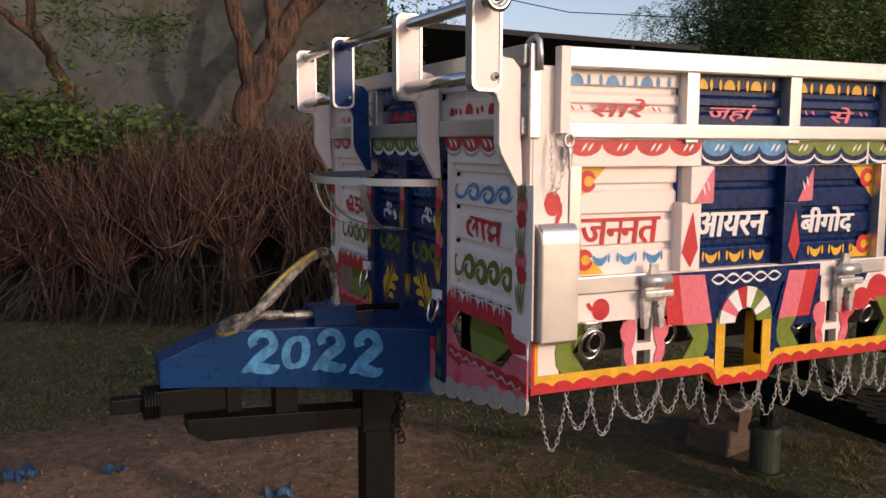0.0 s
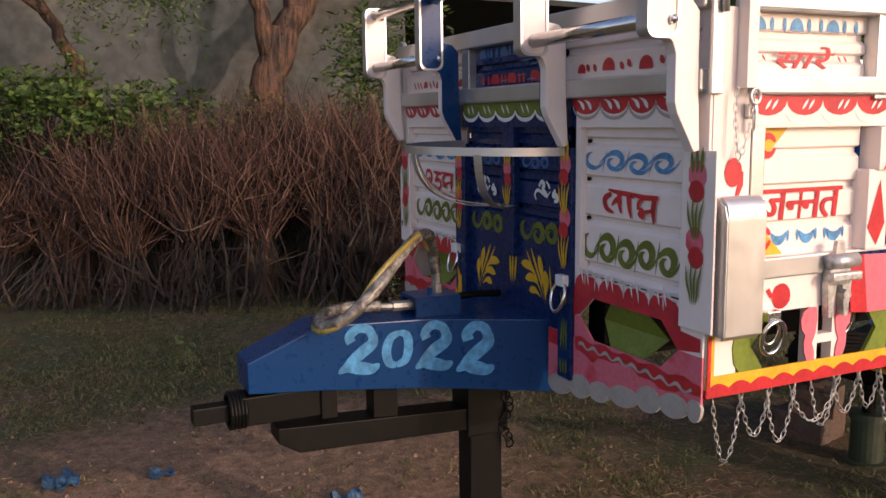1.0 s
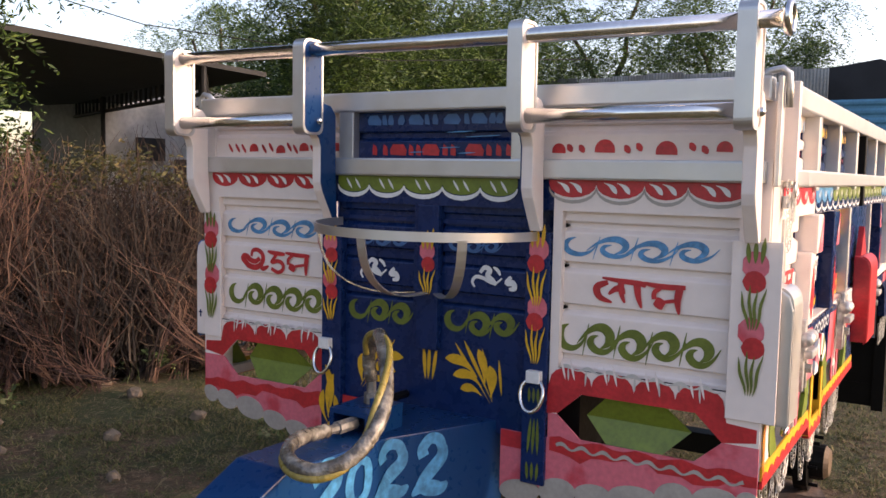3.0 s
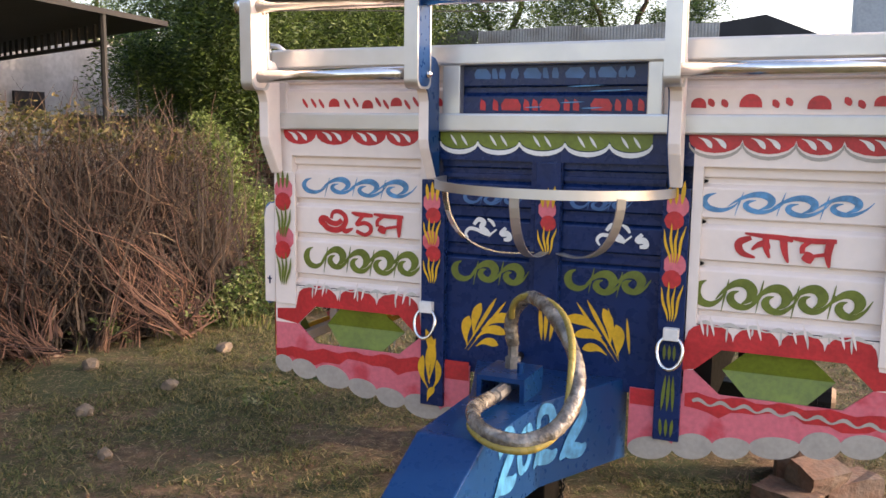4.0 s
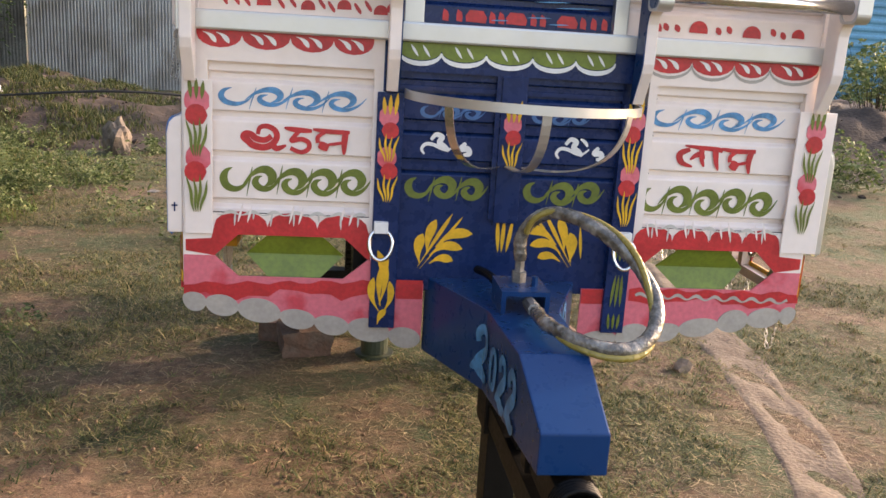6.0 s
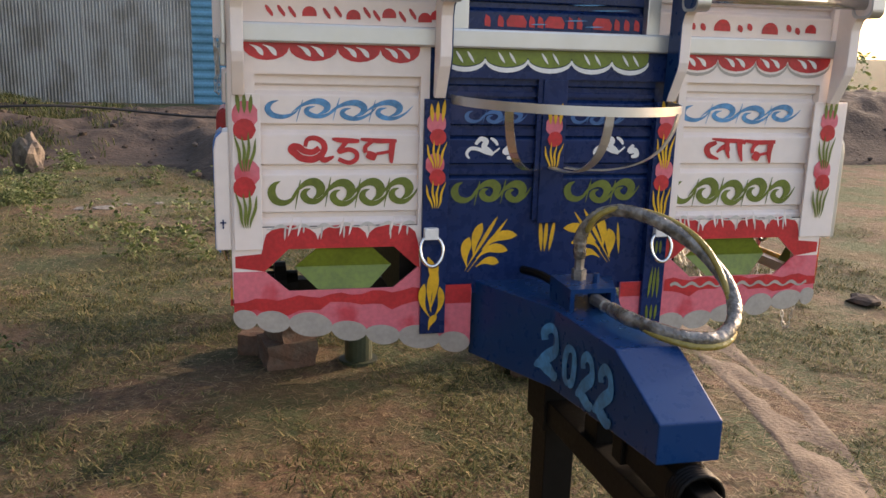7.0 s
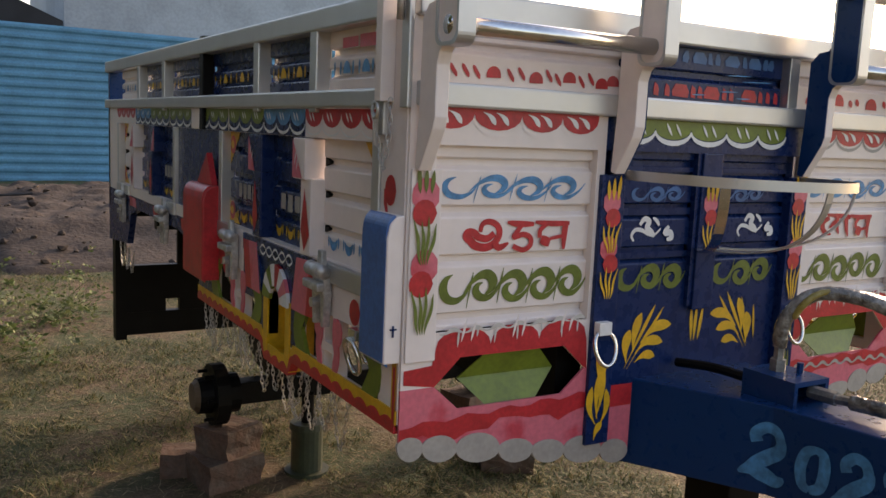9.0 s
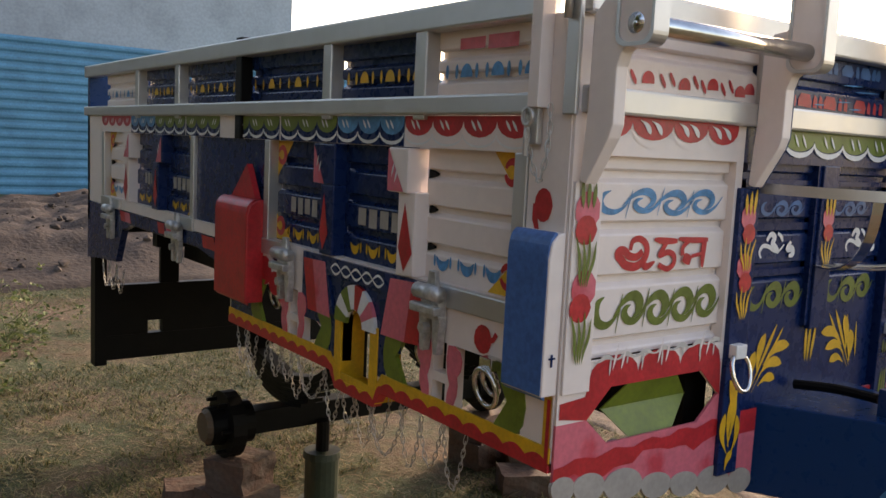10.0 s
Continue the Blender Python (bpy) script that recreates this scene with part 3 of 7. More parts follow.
    paint("yellow_petal", petal(0.228, 1.087, 96, 0.1, 0.009), at, -0.0125, YELLOW)
    paint("yellow_leaf", [q for e, t in ((-0.022, 94), (-0.012, 88), (0.002, 82)) for q in petal(e, 1.1, t, 0.105, 0.012)], at, -0.0122, YELLOW)
    paint("red_patch", [rect(-0.314, 0.955, -0.237, 1.012), rect(0.237, 0.955, 0.302, 1.0)], at, 0.0015, RED)
    # window-like upper panel with silver posts
    ribbed("upper_panel", at, -0.274, 0.25, 1.733, 1.872, -0.016, [1.8], NAVY, "navy upper panel with painted marks")
    for u, wide in ((-0.214, 1), (-0.178, 0), (-0.157, 0), (-0.122, 0), (-0.068, 1), (-0.03, 0), (-0.004, 0), (0.05, 1), (0.1, 0), (0.14, 1), (0.178, 0), (0.2, 0)):
        w = 0.024 if wide else 0.009
        lean = 0.004 * math.sin(40 * u)
        paint("blue_mark", [[(u - w, 1.832), (u + w * 0.9, 1.83), (u + w * 1.1 + lean, 1.842), (u + w * 0.5 + lean, 1.86), (u - w * 0.7 + lean, 1.859), (u - w * 1.15, 1.845)]], at, -0.0145, mark_blue)
    for u, wide in ((-0.214, 0), (-0.176, 0), (-0.13, 1), (-0.085, 0), (-0.06, 0), (-0.018, 1), (0.03, 0), (0.056, 0), (0.125, 1), (0.17, 0), (0.2, 0), (0.231, 0)):
        w = 0.027 if wide else 0.008
        paint("red_mark", [[(u - w, 1.745), (u + w, 1.743), (u + w * 1.1, 1.758), (u + w * 0.7, 1.775 - 0.006 * (1 - wide)), (u - w * 0.7, 1.776), (u - w * 1.1, 1.76)]], at, -0.0145, RED)
    streak = [q for u, z, l in ((-0.09, 1.752, 0.05), (0.01, 1.765, 0.07), (0.07, 1.75, 0.06), (0.09, 1.795, 0.12), (0.03, 1.808, 0.1)) for q in petal(u, z, 2, l, 0.0035)]
    paint("paint_run", streak, at, -0.0135, SKYBLUE)
    for u0, u1 in ((-0.328, -0.274), (0.25, 0.29)):
        slab("silver_post", rect(u0, 1.728, u1, 1.872), at, -0.02, 0.012, SILVER, bevel=0.003)
    for strokes, u0, u1, z0, z1 in ((SHUBH, -0.751, -0.462, 1.365, 1.438), (LABH, 0.491, 0.722, 1.362, 1.438)):
        brush_word("lettering", brushed(strokes, u0, u1, z0, z1), at, -0.0168, RED)
    paint("blue_curl", scroll(-0.825, -0.432, 1.484, 1.538, 4), at, -0.0165, SKYBLUE)
    paint("blue_curl", scroll(0.39, 0.79, 1.486, 1.54, 4), at, -0.0165, SKYBLUE)
    paint("green_curl", scroll(-0.816, -0.404, 1.247, 1.322, 5), at, -0.0165, OLIVE)
    paint("green_curl", scroll(0.384, 0.806, 1.236, 1.314, 5), at, -0.0165, OLIVE)
    slab("rail", rect(-0.905, 1.868, 0.905, 1.925), at, -0.03, 0.018, SILVER, "silver upper rail", bevel=0.006)
    slab("rail", rect(-0.9, 1.683, 0.9, 1.735), at, -0.01, 0.02, SILVER, "silver middle rail", bevel=0.006)


mark_blue = mat("dull_blue_paint", (0.05, 0.16, 0.36), 0.4, vary=0.2, scale=30)
front_centre()


def bracket(u0, u1, body, blue=0):
    """A goose-neck bracket that carries the two guard pipes in a loop of flat bar."""
    at = lambda d, v, u: (u, -d, v)
    shape = [(0.012, 1.552), (0.028, 1.548), (0.078, 1.635), (0.086, 1.66), (0.086, 1.765), (0.095, 1.79), (0.112, 1.803), (0.15, 1.805), (0.163, 1.82), (0.163, 2.045), (0.15, 2.062), (0.1, 2.062), (0.087, 2.045), (0.085, 1.905), (0.075, 1.89), (0.045, 1.885), (0.022, 1.86), (0.0205, 1.7)]
    b = slab("guard_bracket", shape, at, u0 + 0.004, u1 - 0.004, body, bevel=0.003)
    if blue:
        u = u1 - 0.0045 if blue > 0 else u0 + 0.0015
        slab("painted_side", shape, at, u, u + 0.003, BLUE, "blue painted inner side", parent=b)
    loop = []
    for cx, cz, a0 in ((0.145, 2.045, 0), (0.105, 2.045, 90), (0.105, 1.822, 180), (0.145, 1.822, 270)):
        loop += arc(cx, cz, 0.024, a0, a0 + 90, 6)
    bm = bmesh.new()
    n = len(loop)
    cx, cz = 0.125, 1.933
    rings = []
    for u in (u0, u1):
        outer = [bm.verts.new(at(d, v, u)) for d, v in loop]
        inner = [bm.verts.new(at(d - 0.007 * (1 if d > cx else -1), v - (0.007 if abs(v - cz) > 0.113 else 0) * (1 if v > cz else -1), u)) for d, v in loop]
        rings.append((outer, inner))
    (o0, i0), (o1, i1) = rings
    for k in range(n):
        q = (k + 1) % n
        bm.faces.new((o0[k], o0[q], o1[q], o1[k]))
        bm.faces.new((i0[k], i1[k], i1[q], i0[q]))
        bm.faces.new((o0[k], i0[k], i0[q], o0[q]))
        bm.faces.new((o1[k], o1[q], i1[q], i1[k]))
    part("loop", bm, SILVER, b, "silver flat-bar loop")
    for v in (1.838, 2.03):
        bm = bmesh.new()
        bmesh.ops.create_uvsphere(bm, u_segments=8, v_segments=6, radius=0.011, matrix=Matrix.Translation((u1 + 0.001, -0.1, v)))
        part("weld", bm, STEEL, b)
    return b


for u0, u1, blue in ((-0.908, -0.868, 0), (-0.372, -0.332, 1), (0.316, 0.356, -1), (0.859, 0.899, 0)):
    bracket(u0, u1, CREAM, blue)
rail_top = part("guard_pipe", one(tube, [(-0.925, -0.125, 2.042), (0.955, -0.125, 2.03)], 0.019, 16), STEEL, trailer, "shiny upper guard pipe", smooth=True)
bm = bmesh.new()
bmesh.ops.create_uvsphere(bm, u_segments=16, v_segments=10, radius=0.027, matrix=Matrix.Translation((-0.928, -0.125, 2.042)))
part("end_cap", bm, STEEL, rail_top, smooth=True)
bm = bmesh.new()
tube(bm, [(0.955, -0.125 + 0.03 * math.cos(a), 2.03 + 0.03 * math.sin(a)) for a in [2 * math.pi * k / 20 for k in range(21)]], 0.009, 8, caps=False)
part("end_ring", bm, STEEL, rail_top, smooth=True)
for x0, x1 in ((-0.905, -0.335), (0.32, 0.89)):
    part("guard_pipe", one(tube, [(x0, -0.125, 1.838), (x1, -0.125, 1.84)], 0.019, 16), STEEL, trailer, "shiny lower guard pipe", smooth=True)


# basket hoop of flat bar on the navy board
HOOP = [Vector((0.01 - 0.325 * math.cos(math.pi * k / 90), -0.008 - 0.337 * math.sin(math.pi * k / 90), 1.546 - 0.012 * k / 90)) for k in range(91)]


def flat_bar(bm, pts, w, t, across):
    """A flat bar of width w along `across` and thickness t."""
    rings = []
    for i, p in enumerate(pts):
        d = (pts[min(i + 1, len(pts) - 1)] - pts[max(i - 1, 0)]).normalized()
        e = (Vector(across) - d * d.dot(Vector(across))).normalized()
        q = d.cross(e).normalized()
        rings.append([bm.verts.new(p + e * w / 2 * a + q * t / 2 * b) for a, b in ((-1, -1), (1, -1), (1, 1), (-1, 1))])
    for a, b in zip(rings, rings[1:]):
        for k in range(4):
            bm.faces.new((a[k], a[(k + 1) % 4], b[(k + 1) % 4], b[k]))
    bm.faces.new(rings[0][::-1])
    bm.faces.new(rings[-1])


basket = part("basket_hoop", one(flat_bar, HOOP, 0.024, 0.005, (0, 0, 1)), SILVER, trailer, "shiny flat-bar hoop on the navy board")
for x, y, low, w, m in ((-0.219, -0.236, -0.05, 0.024, STEEL), (0.009, -0.343, -0.014, 0.024, SILVER), (0.246, -0.246, 0.03, 0.024, SILVER)):
    p, q = Vector((x, y, 1.53)), Vector((low, -0.012, 1.355))
    mid = Vector((x * 0.95, y * 0.95, 1.345))
    pts = [p * (1 - i / 14) ** 2 + mid * 2 * (i / 14) * (1 - i / 14) + q * (i / 14) ** 2 for i in range(15)]
    side = Vector((-(y - q.y), x - q.x, 0)).normalized()
    part("basket_strip", one(flat_bar, pts, w, 0.004, side), m, basket)


def tie_ring(x, z, at=None):
    e = part("ring_plate", one(box, x - 0.02, x + 0.02, -0.034, -0.012, z - 0.015, z + 0.018), WHITE, trailer, "plate in white plastic wrap", bevel=0.003)
    pts = [(x + 0.033 * math.sin(a), -0.036 - 0.012 * math.cos(a), z - 0.04 - 0.048 * math.cos(a) * (1 if math.cos(a) > 0 else 0.75)) for a in [2 * math.pi * k / 22 for k in range(23)]]
    part("ring", one(tube, pts, 0.0055, 8, caps=False), STEEL, e, smooth=True)


tie_ring(-0.366, 1.168)
tie_ring(0.342, 1.162)

# ---- the tongue ----
TONGUE = [(-0.885, -0.077, 0.066, 0.866, 0.955), (-0.672, -0.086, 0.071, 0.848, 1.042), (-0.33, -0.099, 0.086, 0.812, 1.03), (0.04, -0.228, 0.222, 0.785, 1.016)]


def tongue_side(s):
    def at(u, v, d):
        for a, b in zip(TONGUE, TONGUE[1:]):
            if u <= b[0] or b is TONGUE[-1]:
                f = (u - a[0]) / (b[0] - a[0])
                edge = (a[2] + f * (b[2] - a[2])) if s > 0 else (a[1] + f * (b[1] - a[1]))
                return (edge + s * d, u, v)
    return at


def make_tongue(bm):
    rings = [[bm.verts.new(p) for p in ((x0, y, z0), (x1, y, z0), (x1, y, z1), (x0, y, z1))] for y, x0, x1, z0, z1 in TONGUE]
    for a, b in zip(rings, rings[1:]):
        for k in range(4):
            bm.faces.new((a[k], a[(k + 1) % 4], b[(k + 1) % 4], b[k]))
    bm.faces.new(rings[0][::-1])
    bm.faces.new(rings[-1])


tongue = part("tongue", one(make_tongue), BLUE, trailer, "blue welded drawbar tongue", bevel=0.004)
digit_blue = mat("pale_blue_paint", (0.055, 0.29, 0.57), 0.35, vary=0.35, scale=25)


def digit(ch, u0, w, v0, v1, s):
    """A fat brush numeral."""
    if ch == "0":
        strokes = [((12, 25, 14), (60, 92), (30, 80), (16, 48), (24, 16), (46, 8)), ((14, 25, 12), (46, 8), (76, 20), (86, 54), (80, 84), (56, 92))]
    else:
        strokes = [((20, 12, 18), (32, 66), (28, 80), (48, 94), (72, 90), (82, 74)), ((17, 25, 14), (83, 78), (80, 60), (56, 44), (32, 28), (14, 12)), ((4, 27, 5), (0, 6), (22, 16), (50, 12), (78, 8), (96, 16))]
    box_u = (u0, u0 + w) if s > 0 else (u0, u0 - w)
    return brushed(strokes, *box_u, v0, v1)


for s in (1, -1):
    at = tongue_side(s)
    spots = [(-0.622, 0.132, 0.886, 1.032), (-0.488, 0.1, 0.89, 1.008), (-0.38, 0.116, 0.872, 1.02), (-0.256, 0.112, 0.854, 1.014)] if s > 0 else [(-0.265, 0.115, 0.845, 0.985), (-0.4, 0.085, 0.858, 0.975), (-0.492, 0.1, 0.852, 0.985), (-0.59, 0.1, 0.852, 0.99)]
    for ch, (u, w, v0, v1) in zip("2022", spots):
        brush_word("numeral", digit(ch, u, w, v0, v1, s), at, 0.002, digit_blue, tongue)

# gearbox-like bracket, hose and fittings on the tongue
bm = bmesh.new()
box(bm, -0.072, 0.052, -0.36, -0.21, 1.078, 1.09)
box(bm, -0.072, -0.06, -0.36, -0.21, 1.02, 1.078)
box(bm, 0.04, 0.052, -0.36, -0.21, 1.02, 1.078)
valve = part("hose_bracket", bm, BLUE, tongue, "blue bracket with hose unions")
part("union", one(tube, [(-0.012, -0.262, 1.09), (-0.012, -0.262, 1.118), (-0.012, -0.262, 1.119), (-0.012, -0.262, 1.165)], [0.02, 0.02, 0.013, 0.013], 6), GALV, valve)
part("bolt", one(tube, [(0.022, -0.3, 1.088), (0.022, -0.3, 1.115)], 0.009, 6), BLUE, valve)
part("union", one(tube, [(0.0, -0.35, 1.06), (0.0, -0.42, 1.062), (0.0, -0.421, 1.062), (0.002, -0.47, 1.066)], [0.017, 0.017, 0.012, 0.012], 8), GALV, valve)
knots = [(-0.012, -0.262, 1.15), (-0.016, -0.27, 1.21), (0.01, -0.29, 1.262), (0.055, -0.325, 1.288), (0.115, -0.39, 1.28), (0.175, -0.46, 1.245), (0.222, -0.525, 1.195), (0.24, -0.59, 1.14), (0.22, -0.645, 1.09), (0.17, -0.68, 1.063), (0.11, -0.686, 1.06), (0.05, -0.655, 1.068), (0.012, -0.595, 1.072), (-0.002, -0.53, 1.07), (0.0, -0.46, 1.065)]


def smooth_line(pts, per=6):
    P = [Vector(p) for p in pts]
    P = [P[0]] + P + [P[-1]]
    out = []
    for i in range(1, len(P) - 2):
        for k in range(per):
            t = k / per
            a, b, c, d = P[i - 1], P[i], P[i + 1], P[i + 2]
            out.append(0.5 * (2 * b + (c - a) * t + (2 * a - 5 * b + 4 * c - d) * t * t + (3 * b - 3 * c + d - a) * t ** 3))
    return out + [P[-2]]


line = smooth_line(knots, 14)
radii = [0.0172 + 0.003 * noise.noise((i * 0.07, 3.1, 0)) + 0.0016 * noise.noise((i * 0.45, 8.1, 0)) for i in range(len(line))]
hose = part("hydraulic_hose", one(tube, line, radii, 14), RUBBER, tongue, "hydraulic hose wrapped in torn clear plastic", smooth=True)
bm = bmesh.new()
wob = [p + Vector((0.014 * math.sin(i * 0.105 + 1), -0.006 + 0.01 * math.cos(i * 0.115), -0.013 * math.cos(i * 0.045))) for i, p in enumerate(line)]
tube(bm, wob[20:-20], 0.0082, 8)
part("yellow_sleeve", bm, mat("yellow_sleeve", (0.42, 0.32, 0.07), 0.3, vary=0.4, scale=60, bump=0.5), hose, smooth=True)
part("cable", one(tube, smooth_line([(-0.05, -0.2, 1.06), (-0.06, -0.1, 1.06), (-0.08, 0.0, 1.05)]), 0.012, 8), BLACK, tongue)

# black hitch gear under the tongue
hitch = part("hitch_tube", one(box, -0.04, 0.045, -0.9, -0.65, 0.765, 0.85), BLACK, trailer, "black square hitch tube", bevel=0.004)
part("hitch_shaft", one(box, -0.022, 0.028, -1.035, -0.9, 0.782, 0.832), BLACK, hitch, bevel=0.004)
bm = bmesh.new()
for k in range(5):
    y = -0.93 + k * 0.01
    tube(bm, [(0.003 + 0.052 * math.cos(a), y, 0.807 + 0.052 * math.sin(a)) for a in [2 * math.pi * i / 18 for i in range(19)]], 0.006, 6, caps=False)
part("threaded_collar", bm, BLACK, hitch, smooth=True)
part("end_block", one(box, -0.05, 0.055, -0.67, -0.62, 0.755, 0.862), BLACK, hitch, bevel=0.004)
bm = bmesh.new()
prism(bm, [(-0.8, 0.7), (-0.74, 0.662), (-0.16, 0.642), (-0.16, 0.71), (-0.62, 0.735), (-0.8, 0.745)], lambda u, v, d: (d, u, v), -0.05, 0.05)
part("stay_plate", bm, BLACK, hitch, bevel=0.003)
part("stay_post", one(box, -0.035, 0.035, -0.5, -0.42, 0.7, 0.86), BLACK, hitch, bevel=0.003)
stand = part("stand_leg", one(box, -0.06, 0.06, -0.19, -0.045, 0.62, 0.84), BLACK, trailer, "black steel parking stand leg", bevel=0.004)
part("inner_leg", one(box, -0.045, 0.045, -0.175, -0.06, 0.03, 0.64), BLACK, stand, bevel=0.004)
part("foot", one(box, -0.09, 0.09, -0.22, -0.02, -0.03, 0.03), BLACK, stand, bevel=0.004)
bm = bmesh.new()
for k in range(9):
    c, r = Vector((0.066, -0.055 + 0.012 * math.sin(k), 0.74 - 0.02 * k)), 0.013
    tube(bm, [c + Vector((0.4 * r * math.sin(a * 2 + k), r * math.cos(a), 1.3 * r * math.sin(a))) for a in [2 * math.pi * i / 8 for i in range(9)]], 0.003, 5, caps=False)
part("pin_chain", bm, BLACK, stand)

# ---- the trailer's sides ----
BODY_END = 3.5
MID = 1.67
LATCH = mat("silver_painted_casting", (0.62, 0.61, 0.58), 0.38, metal=0.55, vary=0.25, scale=30, grain=90, bump=0.15)
CHAIN = mat("chain_steel", (0.68, 0.67, 0.64), 0.34, metal=0.8, vary=0.2)


def mirrored(p, on=True):
    return [(2 * MID - u, v) for u, v in p] if on else p


def half_moon(u, v, w, h):
    """A bowl with its flat side at v; a negative height lets it hang."""
    return [(u + w * math.cos(math.pi * i / 10), v + h * math.sin(math.pi * i / 10)) for i in range(11)]


def bowl(u, v, w, h):
    """A hanging crescent with a bite out of its top."""
    return [(u + w * math.cos(math.pi * i / 10), v - h * math.sin(math.pi * i / 10)) for i in range(11)] + [(u - w * 0.75 * math.cos(math.pi * i / 8), v - 0.3 * h * math.sin(math.pi * i / 8)) for i in range(1, 8)]


def side_wall(at, lettered):
    bm = bmesh.new()
    for p in (rect(0.008, 1.2455, 0.12, 1.87), rect(0.12, 1.6, BODY_END, 1.675), rect(0.12, 1.2455, BODY_END, 1.29), rect(3.22, 1.29, BODY_END, 1.6)):
        prism(bm, p, at, -0.045, 0)
    part("side_frame", bm, CREAM, trailer)
    slab("rail", rect(0.1, 1.866, BODY_END, 1.922), at, -0.045, 0.018, SILVER, "silver side top rail", bevel=0.006)
    slab("rail", rect(0.106, 1.676, BODY_END, 1.72), at, -0.02, 0.02, SILVER, "silver side middle rail", bevel=0.006)
    strap = slab("corner_strap", rect(-0.01, 1.677, 0.024, 1.925), at, 0.0005, 0.012, SILVER, bevel=0.003)
    part("hinge_pin", one(tube, [at(0.006, 1.915, -0.05), at(0.006, 1.937, -0.02), at(0.007, 1.942, 0.006), at(0.01, 1.93, 0.02), at(0.012, 1.9, 0.022), at(0.013, 1.855, 0.022)], 0.0085, 10), SILVER, strap, smooth=True)
    slab("corner_angle", rect(0.07, 1.69, 0.1, 1.92), at, 0.0005, 0.034, CREAM, bevel=0.002)
    cuts = [0.095, 0.529, 0.925, 1.36, 1.63, 2.0, 2.42, 2.82, 3.25] if lettered else [0.095, 0.504, 0.955, 1.56, 2.15, 2.65, 3.25]
    for k, c in enumerate(cuts[1:-1]):
        tall = abs(c - 1.6) < 0.05
        slab("side_post", rect(c - 0.023, 1.665 if not tall else 1.6, c + 0.023, 1.87 if not tall else 1.93), at, -0.03, 0.014, SILVER if not tall else BLACK, bevel=0.004)
    for k, (a, b) in enumerate(zip(cuts, cuts[1:])):
        first = k in (0, len(cuts) - 2)
        ribbed("upper_panel", at, a + 0.022, b - 0.022, 1.72, 1.868, -0.024, [1.765, 1.815], CREAM if first else NAVY)
        n = 9
        marks = [half_moon(a + 0.06 + (b - a - 0.12) * i / (n - 1), 1.825, 0.022, 0.03) if i % 3 == 0 else blob(a + 0.06 + (b - a - 0.12) * i / (n - 1), 1.838, 0.006, 0.017, 10, 0.08) for i in range(n)]
        if not lettered:
            marks = [[(u, v - 0.063) for u, v in q] for q in marks]
        paint("top_mark", marks, at, -0.0225, SKYBLUE if first else YELLOW)
    # painted band under the middle rail
    for u0, u1, m, n, over in ((0.11, 0.574, RED, 4, CREAM), (0.577, 0.905, SKYBLUE, 3, NAVY), (0.908, 1.256, GREEN, 3, NAVY), (1.266, 1.6, GREEN, 3, NAVY)):
        for flip in (False, True):
            paint("band_ground", [mirrored(rect(u0, 1.601, u1, 1.668), flip)], at, 0.0012, over)
            paint("scallop_band", [mirrored(scallops(u0, u1, 1.674, 0.046, n), flip)], at, 0.0022, m)
            paint("white_lobe", [mirrored(q, flip) for q in lobes(u0, u1, 1.634, 0.026, n, 0.009 if over is NAVY else 0.005)], at, 0.003, WHITE)
            paint("brush_mark", [mirrored(q, flip) for k in range(n) for e in (0, 0.02) for q in petal(u0 + (u1 - u0) * (k + 0.5) / n + e - 0.01, 1.642, 52, 0.03, 0.0075)], at, 0.0036, WHITE)
    grooves = [1.365, 1.455, 1.54]
    for flip in (False, True):
        f = lambda p: mirrored(p, flip)
        span = lambda a, b: (a, b) if not flip else (2 * MID - b, 2 * MID - a)
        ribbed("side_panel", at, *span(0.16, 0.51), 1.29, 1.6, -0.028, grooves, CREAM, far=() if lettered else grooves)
        ribbed("side_panel", at, *span(0.58, 0.905), 1.29, 1.6, -0.028, grooves, NAVY)
        ribbed("side_panel", at, *span(0.968, 1.33), 1.29, 1.6, -0.028, grooves, NAVY)
        slab("silver_frame", f(rect(0.122, 1.29, 0.16, 1.6)), at, -0.04, 0.006, SILVER, bevel=0.003)
        slab("silver_frame", f(rect(0.122, 1.242, 0.42, 1.292)), at, -0.01, 0.01, SILVER, bevel=0.004)
        slab("silver_frame", f(rect(1.325, 1.29, 1.36, 1.6)), at, -0.04, 0.006, SILVER, bevel=0.003)
        slab("silver_frame", f(rect(1.19, 1.242, 1.36, 1.292)), at, -0.01, 0.01, SILVER, bevel=0.004)
        slab("side_post", f([(0.503, 1.29), (0.575, 1.29), (0.575, 1.493), (0.503, 1.493)]), at, -0.04, 0.012, CREAM, bevel=0.004)
        slab("side_post", f(rect(0.525, 1.49, 0.61, 1.598)), at, -0.04, 0.022, CREAM, bevel=0.004)
        slab("side_post", f(rect(0.9, 1.29, 0.972, 1.486)), at, -0.04, 0.012, NAVY, bevel=0.004)
        slab("side_post", f(rect(0.9, 1.486, 1.018, 1.598)), at, -0.04, 0.012, NAVY, bevel=0.004)
        slab("side_panel", f(rect(1.36, 1.24, MID, 1.6)), at, -0.04, -0.01, NAVY)
        paint("red_diamond", [f([(0.505, 1.347), (0.539, 1.30), (0.566, 1.356), (0.543, 1.467)])], at, 0.0135, RED)
        paint("pink_wedge", [f([(0.538, 1.493), (0.609, 1.493), (0.609, 1.596), (0.604, 1.59)])], at, 0.0235, PINK)
